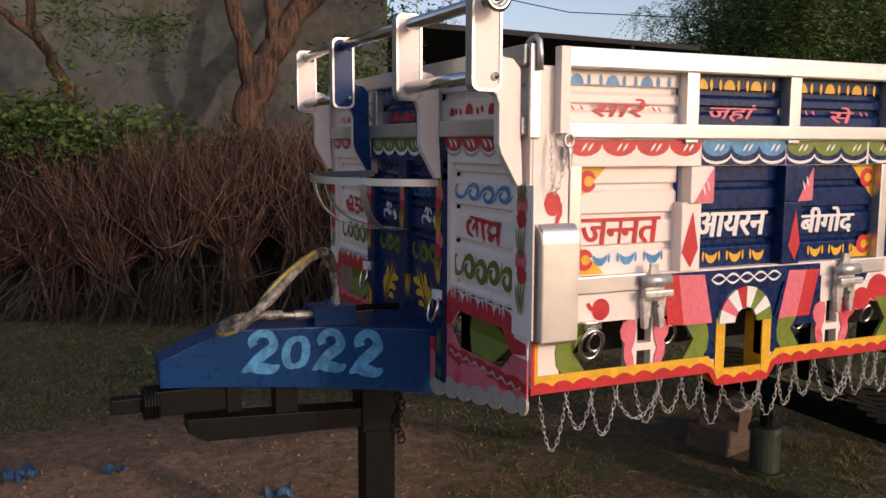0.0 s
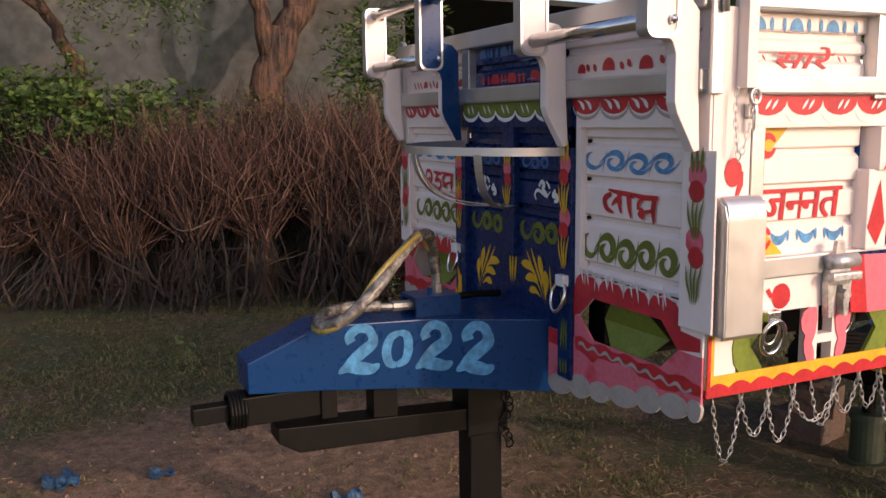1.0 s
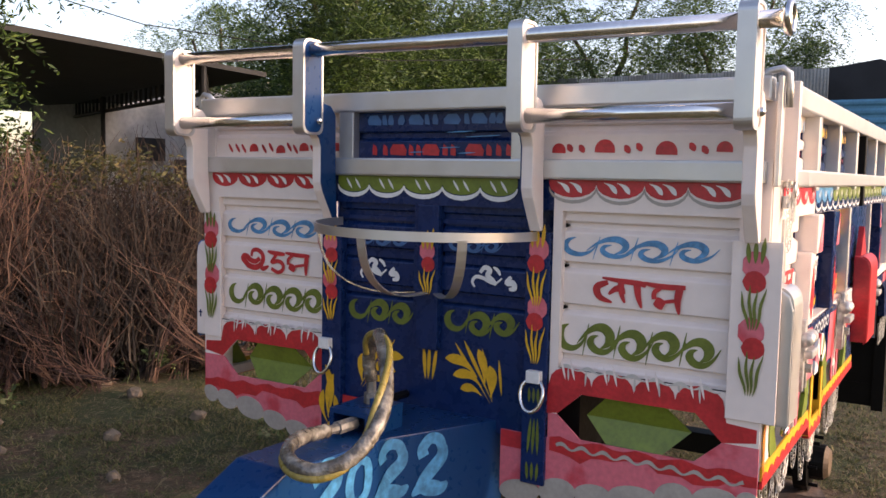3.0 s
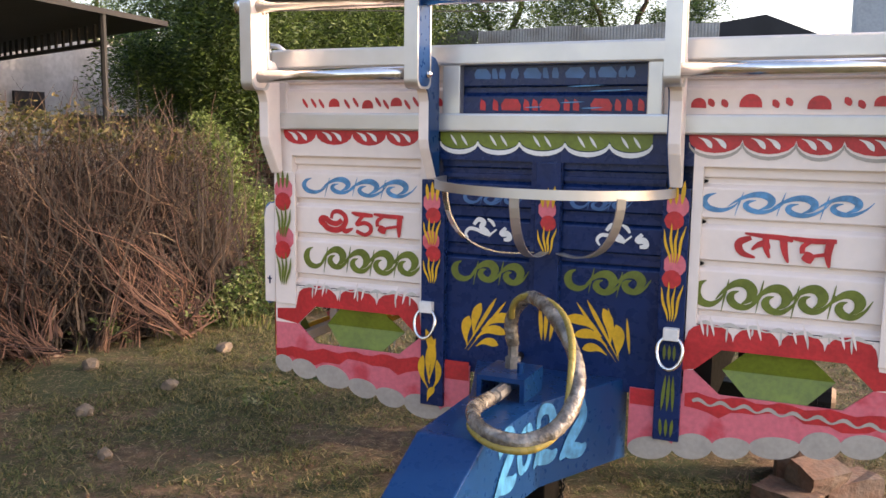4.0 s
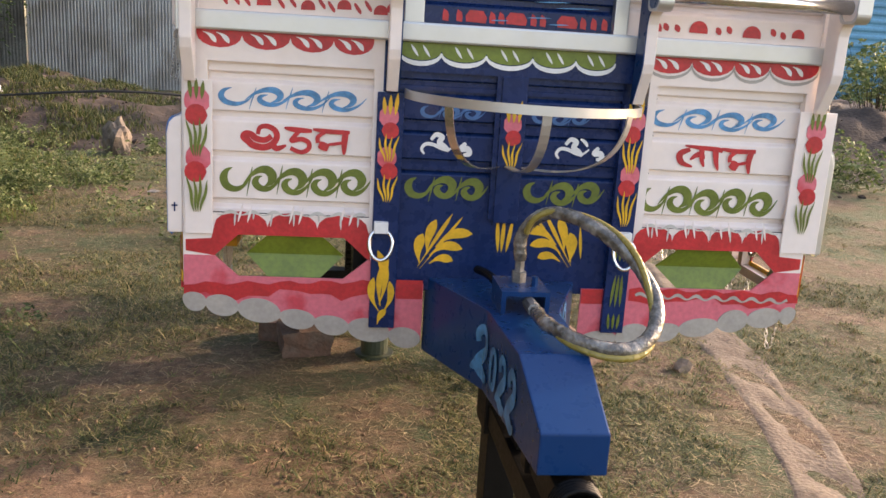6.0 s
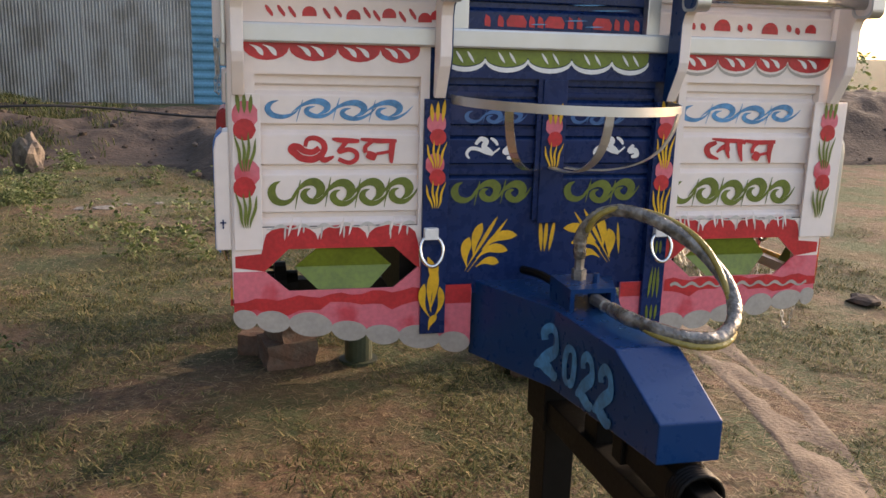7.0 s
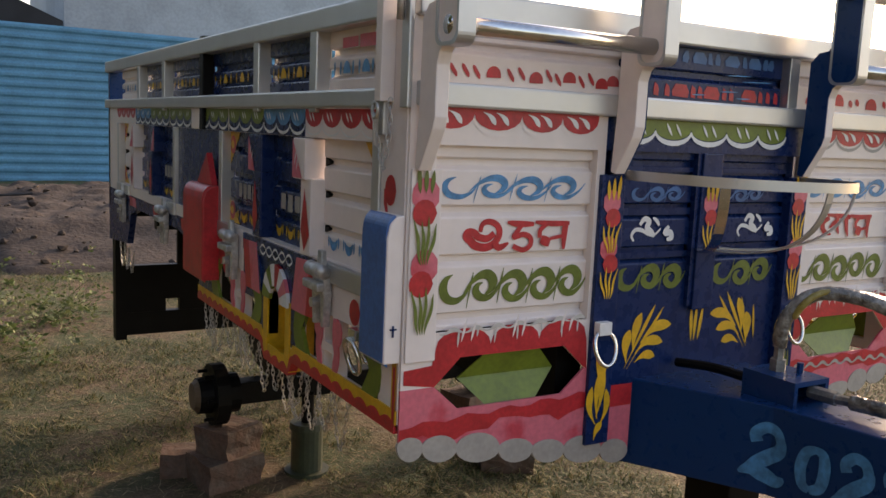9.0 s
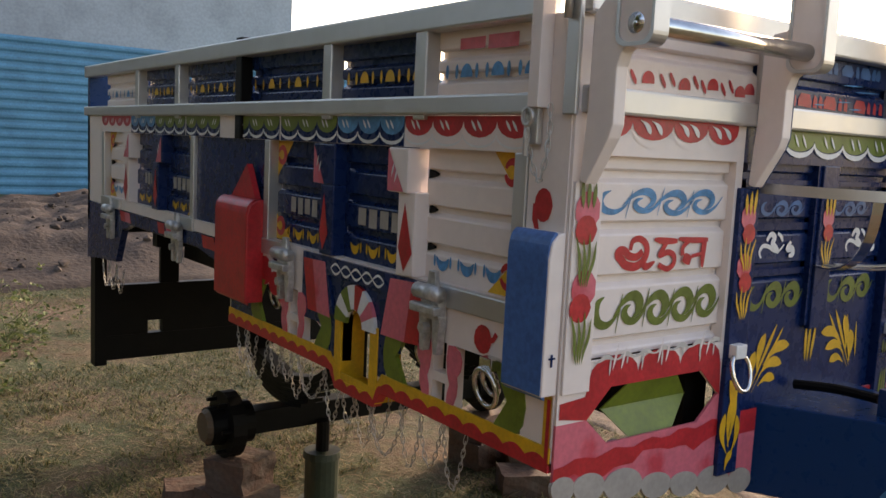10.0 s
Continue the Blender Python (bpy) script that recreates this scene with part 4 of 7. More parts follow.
        paint("brush_mark", [f(q) for e in (0, 0.014) for q in petal(0.566 + e, 1.55 + e, -72, 0.04, 0.006)], at, 0.0242, WHITE)
        paint("brush_mark", [f(q) for e in (0, 0.014) for q in petal(0.97 + e, 1.552 + e, -72, 0.034, 0.006)], at, 0.0146, WHITE)
        paint("red_diamond", [f([(0.922, 1.348), (0.95, 1.302), (0.97, 1.352), (0.948, 1.462)])], at, 0.0135, RED)
        paint("pink_wedge", [f([(0.952, 1.487), (1.014, 1.489), (1.014, 1.592), (1.008, 1.586)])], at, 0.0135, PINK)
        for q in ([(0.16, 1.6), (0.262, 1.6), (0.212, 1.548), (0.16, 1.497)], [(0.16, 1.293), (0.262, 1.293), (0.21, 1.342), (0.16, 1.395)], [(1.325, 1.6), (1.222, 1.6), (1.272, 1.545), (1.325, 1.488)], [(1.325, 1.293), (1.215, 1.293), (1.27, 1.33), (1.325, 1.372)]):
            paint("yellow_corner", [f(q)], at, -0.0265, YELLOW)
        for c in ((0.2, 1.558), (0.196, 1.335), (1.297, 1.556), (1.297, 1.335)):
            paint("red_curl", [f(q) for q in stroke(arc(c[0], c[1], 0.023, 20, 345, 14), belly(0.02, 0.4))], at, -0.0255, RED)
        marks = [bowl(0.247 + 0.031 * i, 1.348, 0.026, 0.034) if i % 3 == 0 else blob(0.247 + 0.031 * i, 1.337, 0.004, 0.015, 10, 0.1) for i in range(8)]
        paint("blue_mark", [f(q) for q in marks], at, -0.0265, SKYBLUE)
        for a in (0.6, 1.03):
            marks = [bowl(a + 0.02 + 0.031 * i, 1.336, 0.024, 0.034) if i % 3 == 1 else blob(a + 0.02 + 0.031 * i, 1.324, 0.004, 0.016, 10, 0.1) for i in range(8)]
            paint("yellow_mark", [f(q) for q in marks], at, -0.0265, YELLOW)
    # lower plate with openings and its paintwork
    bm = bmesh.new()
    for p in (rect(0.008, 1.158, 1.62, 1.245), rect(0.008, 0.975, 0.68, 1.006), rect(0.85, 0.975, 1.62, 1.006), rect(0.008, 1.006, 0.1, 1.158), rect(0.335, 1.006, 0.365, 1.158), rect(0.415, 1.006, 0.445, 1.158), rect(0.615, 1.006, 0.69, 1.158), rect(0.84, 1.006, 0.915, 1.158), rect(1.085, 1.006, 1.115, 1.158), rect(1.165, 1.006, 1.195, 1.158), rect(1.43, 1.006, 1.62, 1.158), rect(0.365, 1.062, 0.415, 1.084), rect(1.115, 1.062, 1.165, 1.084)):
        prism(bm, p, at, -0.03, 0)
    part("lower_plate", bm, CREAM, trailer)
    paint("navy_field", [rect(0.55, 1.09, 0.69, 1.244), rect(0.84, 1.09, 1.085, 1.244), rect(1.195, 1.16, 1.60, 1.244), rect(0.69, 1.16, 0.84, 1.244), rect(0.85, 1.01, 0.915, 1.16), rect(0.615, 1.01, 0.68, 1.16), rect(1.43, 1.01, 1.61, 1.16)], at, 0.0012, NAVY)
    for c, s in ((0.1, 1), (0.615, -1), (0.915, 1), (1.43, -1)):
        leaf = [(c + s * a, v) for a, v in ((0.095, 1.157), (0.05, 1.157), (0.012, 1.143), (-0.008, 1.115), (-0.014, 1.08), (-0.008, 1.042), (0.016, 1.012), (0.055, 1.004), (0.095, 1.004), (0.044, 1.08))]
        slab("green_leaf", leaf, at, -0.008, 0.003, GREEN)
    for c in (0.39, 1.14):
        for s in (-1, 1):
            curve = [(0.036, 1.156), (0.058, 1.158), (0.078, 1.148), (0.087, 1.128), (0.083, 1.104), (0.07, 1.088), (0.074, 1.07), (0.072, 1.045), (0.062, 1.022), (0.048, 1.012), (0.036, 1.02), (0.038, 1.045), (0.046, 1.066), (0.036, 1.09), (0.031, 1.125)]
            slab("pink_scroll", [(c + s * a, v) for a, v in curve], at, 0.0005, 0.004, PINK)
    paint("red_curl", [blob(0.235, 1.195, 0.03, 0.032, 14, 0.05)] + stroke([(0.19, 1.215), (0.2, 1.2), (0.23, 1.19)], lambda q: 0.012), at, 0.002, RED)
    paint("red_curl", [blob(0.07, 1.5, 0.026, 0.034, 14, 0.04)] + stroke([(0.088, 1.5), (0.092, 1.47), (0.08, 1.44), (0.045, 1.425)], lambda q: 0.022 * (1 - q) + 0.002), at, 0.002, RED)
    for m, p in ((RED, [(0.44, 1.283), (0.502, 1.279), (0.526, 1.127), (0.468, 1.132)]), (PINK, [(0.502, 1.279), (0.598, 1.275), (0.633, 1.126), (0.526, 1.127)]), (PINK, [(0.936, 1.27), (1.008, 1.268), (0.975, 1.12), (0.9, 1.118)]), (RED, [(1.008, 1.268), (1.064, 1.267), (1.03, 1.12), (0.975, 1.12)])):
        slab("chevron", p, at, 0.0094, 0.0108, m)
    for s in (-1, 1):
        m = lambda p: [(0.752 + s * (u - 0.752), v) for u, v in p]
        slab("chevron_back", m([(0.447, 1.235), (0.585, 1.235), (0.62, 1.128), (0.485, 1.132)]), at, 0.0015, 0.009, NAVY)
        slab("chevron_back", m([(0.435, 1.2355), (0.752, 1.2355), (0.752, 1.285), (0.435, 1.285)]), at, -0.0, 0.0093, NAVY)
    # red cloud with a white rim behind the second latch
    for k, (u, v, r) in enumerate(((1.2, 1.145, 0.05), (1.265, 1.168, 0.05), (1.34, 1.2, 0.058), (1.43, 1.215, 0.06), (1.52, 1.205, 0.055))):
        paint("white_rim", [blob(u, v, r + 0.004, r, 18, 0.02)], at, 0.0016 + 0.0001 * k, WHITE)
        paint("red_cloud", [blob(u + 0.004, v - 0.012, r - 0.008, r - 0.012, 18, 0.02)], at, 0.0026 + 0.0001 * k, RED)
    link = []
    for k in range(5):
        for s in (-1, 1):
            link += stroke([(0.625 + 0.055 * (k + i / 8), 1.258 + s * 0.014 * math.sin(math.pi * i / 8)) for i in range(9)], belly(0.007, 0.4))
    paint("white_link", link, at, 0.0112, WHITE)
    fan = [WHITE, PINK, WHITE, RED, WHITE, GREEN, WHITE, GREEN]
    for k, m in enumerate(fan):
        a0, a1 = 180 - k * 22.5, 180 - (k + 1) * 22.5
        slab("fan_blade", arc(0.765, 1.12, 0.11, a0, a1, 4, 0.95) + arc(0.765, 1.12, 0.045, a1, a0, 4, 0.95), at, 0.002, 0.0125, m)
    bm = bmesh.new()
    for p in (rect(0.655, 0.935, 0.69, 1.135), rect(0.84, 0.935, 0.875, 1.135), rect(0.69, 0.935, 0.84, 0.955)):
        prism(bm, p, at, -0.07, 0.006)
    part("yellow_door_frame", bm, YELLOW, trailer, "yellow painted frame of a small opening")
    edge = [(0.008, 0.985), (0.63, 0.985), (0.665, 0.94), (0.865, 0.94), (0.9, 0.985), (1.62, 0.985)]
    yel, red = [], []
    for (a, b), (c, d) in zip(edge, edge[1:]):
        yel.append([(a, b), (c, d), (c, d + 0.036), (a, b + 0.036)])
        n = max(1, round((c - a) / 0.068))
        for k in range(n):
            s0, s1 = k / n, (k + 1) / n
            p0, p1 = (a + (c - a) * s0, b + (d - b) * s0), (a + (c - a) * s1, b + (d - b) * s1)
            hump = [(p0[0] + (p1[0] - p0[0]) * i / 6, p0[1] + (p1[1] - p0[1]) * i / 6 + 0.004 + 0.014 * math.sin(math.pi * i / 6)) for i in range(7)]
            red.append([(p0[0], p0[1] - 0.015), (p1[0], p1[1] - 0.015)] + hump[::-1])
    bm = bmesh.new()
    for p in yel:
        prism(bm, p, at, -0.001, 0.0045)
    part("yellow_edge", bm, YELLOW, trailer)
    bm = bmesh.new()
    for p in red:
        prism(bm, p, at, -0.02, 0.0062)
    part("red_edge", bm, RED, trailer, "red scalloped lower edge")
    paint("yellow_edge", [rect(0.008, 1.0, 0.03, 1.13)], at, 0.004, YELLOW)
    paint("red_edge", [rect(0.008, 0.99, 0.018, 1.12)], at, 0.0072, RED)
    # rear part of the lower plate
    slab("lower_plate", [(1.62, 1.08), (1.75, 1.16), (1.95, 1.19), (2.75, 1.19), (2.9, 1.15), (3.0, 0.99), (3.3, 0.97), (BODY_END, 0.95), (BODY_END, 1.24), (1.62, 1.24)], at, -0.03, 0, NAVY)
    for u0, u1, m in ((1.78, 1.9, RED), (2.2, 2.3, PINK), (2.32, 2.4, RED), (2.78, 2.86, PINK), (2.86, 2.93, RED)):
        paint("chevron", [[(u0, 1.24), (u1, 1.24), (u1 - 0.02, 1.195), (u0 - 0.02, 1.195)]], at, 0.0015, m)
    # hardware: latches, tie rings, chains
    for u in (0.405, 1.17, 2.12, 3.03):
        z = 1.265 - 0.012 * u
        latch = slab("latch", rect(u - 0.04, z - 0.05, u + 0.034, z + 0.022), at, 0.004, 0.03, LATCH, "cast silver-painted drop-side latch", bevel=0.008)
        part("latch_eye", one(tube, [at(u - 0.045, z + 0.012, 0.03), at(u + 0.045, z + 0.012, 0.03)], 0.019, 12), LATCH, latch, smooth=True)
        slab("latch_tongue", [(u - 0.018, z + 0.024), (u + 0.018, z + 0.024), (u + 0.012, z + 0.062), (u - 0.012, z + 0.062)], at, 0.01, 0.024, LATCH, parent=latch, bevel=0.003)
        for e in (-1, 1):
            slab("latch_leg", [(u + e * 0.042, z - 0.04), (u + e * 0.008, z - 0.04), (u + e * 0.02, z - 0.13), (u + e * 0.034, z - 0.13)], at, 0.005, 0.026, LATCH, parent=latch, bevel=0.003)
        slab("latch_arm", rect(u - 0.05, z - 0.036, u + 0.05, z - 0.014), at, 0.028, 0.05, LATCH, parent=latch, bevel=0.005)
        part("latch_bolt", one(tube, [at(u + 0.012, z - 0.072, 0.02), at(u + 0.012, z - 0.072, 0.04)], 0.014, 6), LATCH, latch)
    for u, z, r in ((0.19, 1.112, 0.042), (0.245, 1.1, 0.03), (0.505, 1.1, 0.03), (1.035, 1.1, 0.03), (1.345, 1.1, 0.03)):
        plate = slab("ring_plate", rect(u - 0.02, z + 0.028, u + 0.02, z + 0.055), at, *((0.002, 0.03) if r > 0.035 else (-0.06, -0.032)), STEEL, bevel=0.003)
        part("ring", one(tube, [at(u + 0.85 * r * math.sin(a), z - r * 0.25 + r * math.cos(a), (0.025 if r > 0.035 else -0.035) + 0.01 * math.cos(a)) for a in [2 * math.pi * k / 20 for k in range(21)]], 0.006, 8, caps=False), STEEL, plate, smooth=True)

    def chain(pts, lab="chain", r=0.0047, parent=None):
        bm = bmesh.new()
        acc, last, k = 0.0, Vector(pts[0]), 0
        for p in pts[1:]:
            p = Vector(p)
            seg = (p - last).length
            while acc + seg >= 0.0175:
                f = (0.0175 - acc) / seg
                q = last.lerp(p, f)
                d = (p - last).normalized()
                s = d.cross(Vector((0.3, 0.5, 0.1))).normalized()
                if k % 2:
                    s = d.cross(s)
                loop = [q + d * 0.0138 * math.cos(a) + s * r * math.sin(a) for a in [2 * math.pi * i / 8 for i in range(9)]]
                tube(bm, loop, 0.00115, 4, caps=False)
                k += 1
                last, seg, acc = q, (p - q).length, 0.0
            acc += seg
            last = p
        return part(lab, bm, CHAIN, parent or trailer, smooth=True)

    rng = random.Random(5)
    u = 0.05 if lettered else 0.3
    row = []
    while u < 1.58:
        row.append(u)
        u += rng.uniform(0.066, 0.088)
    for i, a in enumerate(row):
        b = row[min(len(row) - 1, i + (2 if i % 5 == 3 else 1))] + 0.012
        if b - a < 0.04:
            break
        low = rng.uniform(0.105, 0.15) + (0.03 if i == 0 else 0)
        top = lambda q: 0.925 if 0.66 < q < 0.87 else 0.962
        chain([at(a + (b - a) * t, top(a) * (1 - t) + top(b) * t - 4 * low * t * (1 - t), -0.02 + 0.012 * math.sin(i)) for t in [k / 16 for k in range(17)]], "hanging_chain")
    for a in (2.93, 3.05, 3.17):
        chain([at(a + 0.12 * t, 0.965 - 0.5 * t * (1 - t), -0.02) for t in [k / 16 for k in range(17)]], "hanging_chain")
    reach = 0.022 if lettered else 0.03
    chain([at(0.075 + reach * math.cos(t) - 0.012 * math.sin(t), 1.688 - (0.155 if lettered else 0.14) * math.sin(t) ** 0.8, 0.026 + 0.004 * math.cos(3 * t)) for t in [math.pi * k / 20 for k in range(21)]], "pin_chain", 0.0055)
    pin = part("lock_pin", one(tube, [at(0.104, 1.665, 0.024), at(0.106, 1.64, 0.026), at(0.108, 1.595, 0.024)], 0.006, 8), SILVER, trailer)
    part("pin_ring", one(tube, [at(0.1 + 0.014 * math.cos(a), 1.672 + 0.017 * math.sin(a), 0.03) for a in [2 * math.pi * k / 14 for k in range(15)]], 0.0045, 6, caps=False), SILVER, pin, smooth=True)
    slab("hook_block", rect(0.094, 1.625, 0.122, 1.655) if lettered else rect(0.085, 1.618, 0.125, 1.7), at, 0.002, 0.018, SILVER, bevel=0.004)


side_wall(right, True)
side_wall(left, False)
# writing on the sunlit side
lettering("सारे", 0.212, 0.392, 1.738, 1.79, right, -0.0225, RED, 0.2, 0.0018)
lettering("जहां", 0.615, 0.79, 1.732, 1.782, right, -0.0225, PINK, 0.2, 0.0018)
lettering("से", 1.11, 1.21, 1.732, 1.782, right, -0.0225, PINK, 0.2, 0.0018)
for u in (0.135, 0.165, 0.41, 0.43, 1.0, 1.03, 1.24, 1.265):
    paint("brush_mark", petal(u, 1.77, -50, 0.02, 0.006), right, -0.0225, RED if u < 0.5 else PINK)
lettering([("ज", 1, 0, 0, 1), ("न", 0.72, 0.05, 0, 1), ("न", 1, 0.0, 0, 1), ("त", 1, 0.05, 0, 1)], 0.18, 0.45, 1.376, 1.452, right, -0.0265, RED, 0.03, 0.003)
lettering("आयरन", 0.59, 0.862, 1.383, 1.458, right, -0.0265, WHITE, 0.04, 0.004)
lettering("बीगोद", 1.014, 1.242, 1.378, 1.462, right, -0.0265, WHITE, 0.06, 0.004)
# writing on the shaded side that cannot be kept: plain bars
for u0, u1 in ((0.62, 0.84), (1.06, 1.24), (2.1, 2.3), (2.5, 2.66)):
    paint("lettering_bar", [rect(u0 + (u1 - u0) * k / 4, 1.382 + 0.004 * (k % 2), u0 + (u1 - u0) * (k + 0.72) / 4, 1.432) for k in range(4)], left, -0.0265, GREY)
paint("lettering_bar", [rect(0.2, 1.82, 0.3, 1.85), rect(0.31, 1.823, 0.4, 1.848)], left, -0.0225, PINK)


def corner_box(u0, u1, v0, v1, at, outer, inner, depth=0.055):
    """A rounded cover over the hinge at the corner."""
    prof = [(0.0, v0), (depth, v0), (depth, v1 - 0.05), (depth * 0.83, v1 - 0.018), (depth * 0.45, v1 - 0.003), (0.0, v1)]
    b = part("hinge_cover", one(prism, prof, lambda d, v, u: at(u, v, d), u0, u1), inner, trailer, bevel=0.004)
    arc = [(depth * math.cos(a * 0.1 * math.pi / 2) ** 0.6, v1 - 0.05 + 0.05 * math.sin(a * 0.1 * math.pi / 2)) for a in range(9)]
    edge = [(depth, v0 + 0.004)] + arc
    part("cover_face", one(prism, [(d + 0.0015, v + 0.003 * (v > v1 - 0.03)) for d, v in edge] + [(d - 0.012, v - 0.012) for d, v in reversed(edge)], lambda d, v, u: at(u, v, d), u0 + 0.004, u1 - 0.003), outer, b)
    return b


corner_box(0.008, 0.125, 1.125, 1.447, right, SILVER, SILVER)
corner_box(0.002, 0.125, 1.13, 1.452, left, COVER_BLUE, CREAM, 0.04)
for at, u0, u1, deep in ((right, 1.56, 1.8, 0.06), (left, 1.36, 1.62, 0.06)):
    corner_box(u0, u1, 1.08, 1.41, at, RED, RED, deep)
    slab("red_tip", [(u0 + 0.03, 1.41), (u1 - 0.04, 1.41), (u0 + 0.1, 1.52)], at, 0.0, 0.02, RED)

# ---- load bed, chassis, axle ----
part("load_floor", one(box, -0.87, 0.87, 0.03, 3.46, 1.17, 1.2), mat("worn_floor_steel", (0.12, 0.11, 0.10), 0.6, metal=0.4, vary=0.3), trailer)
tail = part("tailgate", one(box, -0.915, 0.915, 3.46, 3.5, 1.15, 1.9), BLUE, trailer, "blue tailgate")
for x in (-0.4, 0.4):
    part("chassis_beam", one(box, x - 0.04, x + 0.04, 0.06, 3.4, 0.94, 1.168), BLACK, trailer)
for y in (0.5, 1.2, 1.9, 2.6, 3.2):
    part("cross_member", one(box, -0.86, 0.86, y - 0.03, y + 0.03, 1.11, 1.168), BLACK, trailer)
for x in (-0.42, 0.42):
    bm = bmesh.new()
    for k in range(7):
        h = 0.55 - 0.06 * k
        bm2 = [(-h, 0.0), (h, 0.0), (h, 0.016), (-h, 0.016)]
        prism(bm, [(2.15 + u, 0.58 - 0.018 * k + 0.25 * (u / 0.6) ** 2 + v) for u, v in [(-h, 0), (-h / 2, 0), (0, 0), (h / 2, 0), (h, 0), (h, 0.016), (h / 2, 0.016), (0, 0.016), (-h / 2, 0.016), (-h, 0.016)]], lambda u, v, d: (d, u, v), x - 0.035, x + 0.035)
    part("leaf_spring", bm, BLACK, trailer)
    part("spring_hanger", one(box, x - 0.03, x + 0.03, 1.56, 1.66, 0.72, 1.06), BLACK, trailer)
    part("spring_hanger", one(box, x - 0.03, x + 0.03, 2.64, 2.74, 0.72, 1.06), BLACK, trailer)
axle = part("axle", one(box, -0.68, 0.68, 2.11, 2.21, 0.36, 0.46), BLACK, trailer, "black greasy axle without wheels", bevel=0.006)
for s in (-1, 1):
    hub = part("hub", one(tube, [(s * 0.6, 2.16, 0.41), (s * 0.66, 2.16, 0.41), (s * 0.661, 2.16, 0.41), (s * 0.72, 2.16, 0.41), (s * 0.721, 2.16, 0.41), (s * 0.78, 2.16, 0.41)], [0.09, 0.09, 0.14, 0.14, 0.085, 0.08], 20), BLACK, axle, smooth=False)
    part("hub_cap", one(tube, [(s * 0.78, 2.16, 0.41), (s * 0.8, 2.16, 0.41)], [0.075, 0.06], 18), mat("rusty_hub", (0.16, 0.11, 0.07), 0.6, metal=0.4), hub)
    for k in range(6):
        a = 2 * math.pi * k / 6
        part("wheel_stud", one(tube, [(s * 0.72, 2.16 + 0.112 * math.cos(a), 0.41 + 0.112 * math.sin(a)), (s * 0.76, 2.16 + 0.112 * math.cos(a), 0.41 + 0.112 * math.sin(a))], 0.009, 6), BLACK, hub)
# rear under-run frame
guard = part("rear_guard", one(box, -0.84, 0.84, 3.44, 3.49, 0.6, 0.8), BLACK, trailer, "black rear under-run guard")
part("guard_rail", one(box, -0.838, 0.838, 3.44, 3.49, 0.4, 0.53), BLACK, guard)
for x0, x1 in ((-0.9, -0.84), (0.84, 0.9)):
    part("guard_post", one(box, x0, x1, 3.42, 3.5, 0.38, 1.15), BLACK, guard)
for x0, x1 in ((-0.838, -0.62), (-0.54, -0.1), (-0.02, 0.36), (0.44, 0.838)):
    part("guard_web", one(box, x0, x1, 3.442, 3.488, 0.53, 0.6), BLACK, guard)
for x in (-0.5, 0.5):
    part("guard_hanger", one(box, x - 0.05, x + 0.05, 3.45, 3.48, 0.8, 1.15), BLACK, guard)

# small brush mark on the cover's edge
part("brush_mark", one(box, -0.937, -0.933, -0.001, 0.001, 1.19, 1.215), NAVY, trailer)
part("brush_mark", one(box, -0.943, -0.927, -0.0015, 0.0005, 1.205, 1.2085), NAVY, trailer)

# ---- surroundings ----
CONCRETE = mat("grey_plaster", (0.080, 0.090, 0.084), 0.92, vary=0.4, scale=1.1, grain=9, bump=0.3, color2=(0.13, 0.116, 0.095), mix=(0.48, 0.66))
PALE = mat("pale_plaster", (0.40, 0.44, 0.46), 0.9, vary=0.15, scale=1.2, grain=14, bump=0.15)
ZINC = mat("zinc_sheet", (0.36, 0.37, 0.36), 0.6, metal=0.35, vary=0.22, scale=1.2, grain=30, bump=0.06, color2=(0.24, 0.23, 0.21))
DULL = mat("dull_old_sheet", (0.17, 0.18, 0.165), 0.75, metal=0.2, vary=0.3, scale=1.0, grain=25, bump=0.06, color2=(0.085, 0.08, 0.068))
BLUE_SHEET = mat("blue_sheet_paint", (0.085, 0.29, 0.43), 0.5, vary=0.2, scale=1.4, grain=25, bump=0.05)
TAR = mat("dark_roof_sheet", (0.022, 0.023, 0.026), 0.75, vary=0.3, scale=2, grain=25, bump=0.1)
EARTH = mat("dark_earth", (0.048, 0.031, 0.021), 0.97, vary=0.5, scale=3.2, grain=18, bump=1.6, color2=(0.072, 0.047, 0.033))
STONE = mat("red_sandstone", (0.17, 0.092, 0.066), 0.9, vary=0.4, scale=2.2, grain=35, bump=0.6, color2=(0.19, 0.155, 0.125), mix=(0.45, 0.6))
PEBBLE = mat("pale_stone", (0.235, 0.18, 0.13), 0.9, vary=0.3, scale=14, grain=60, bump=0.5)


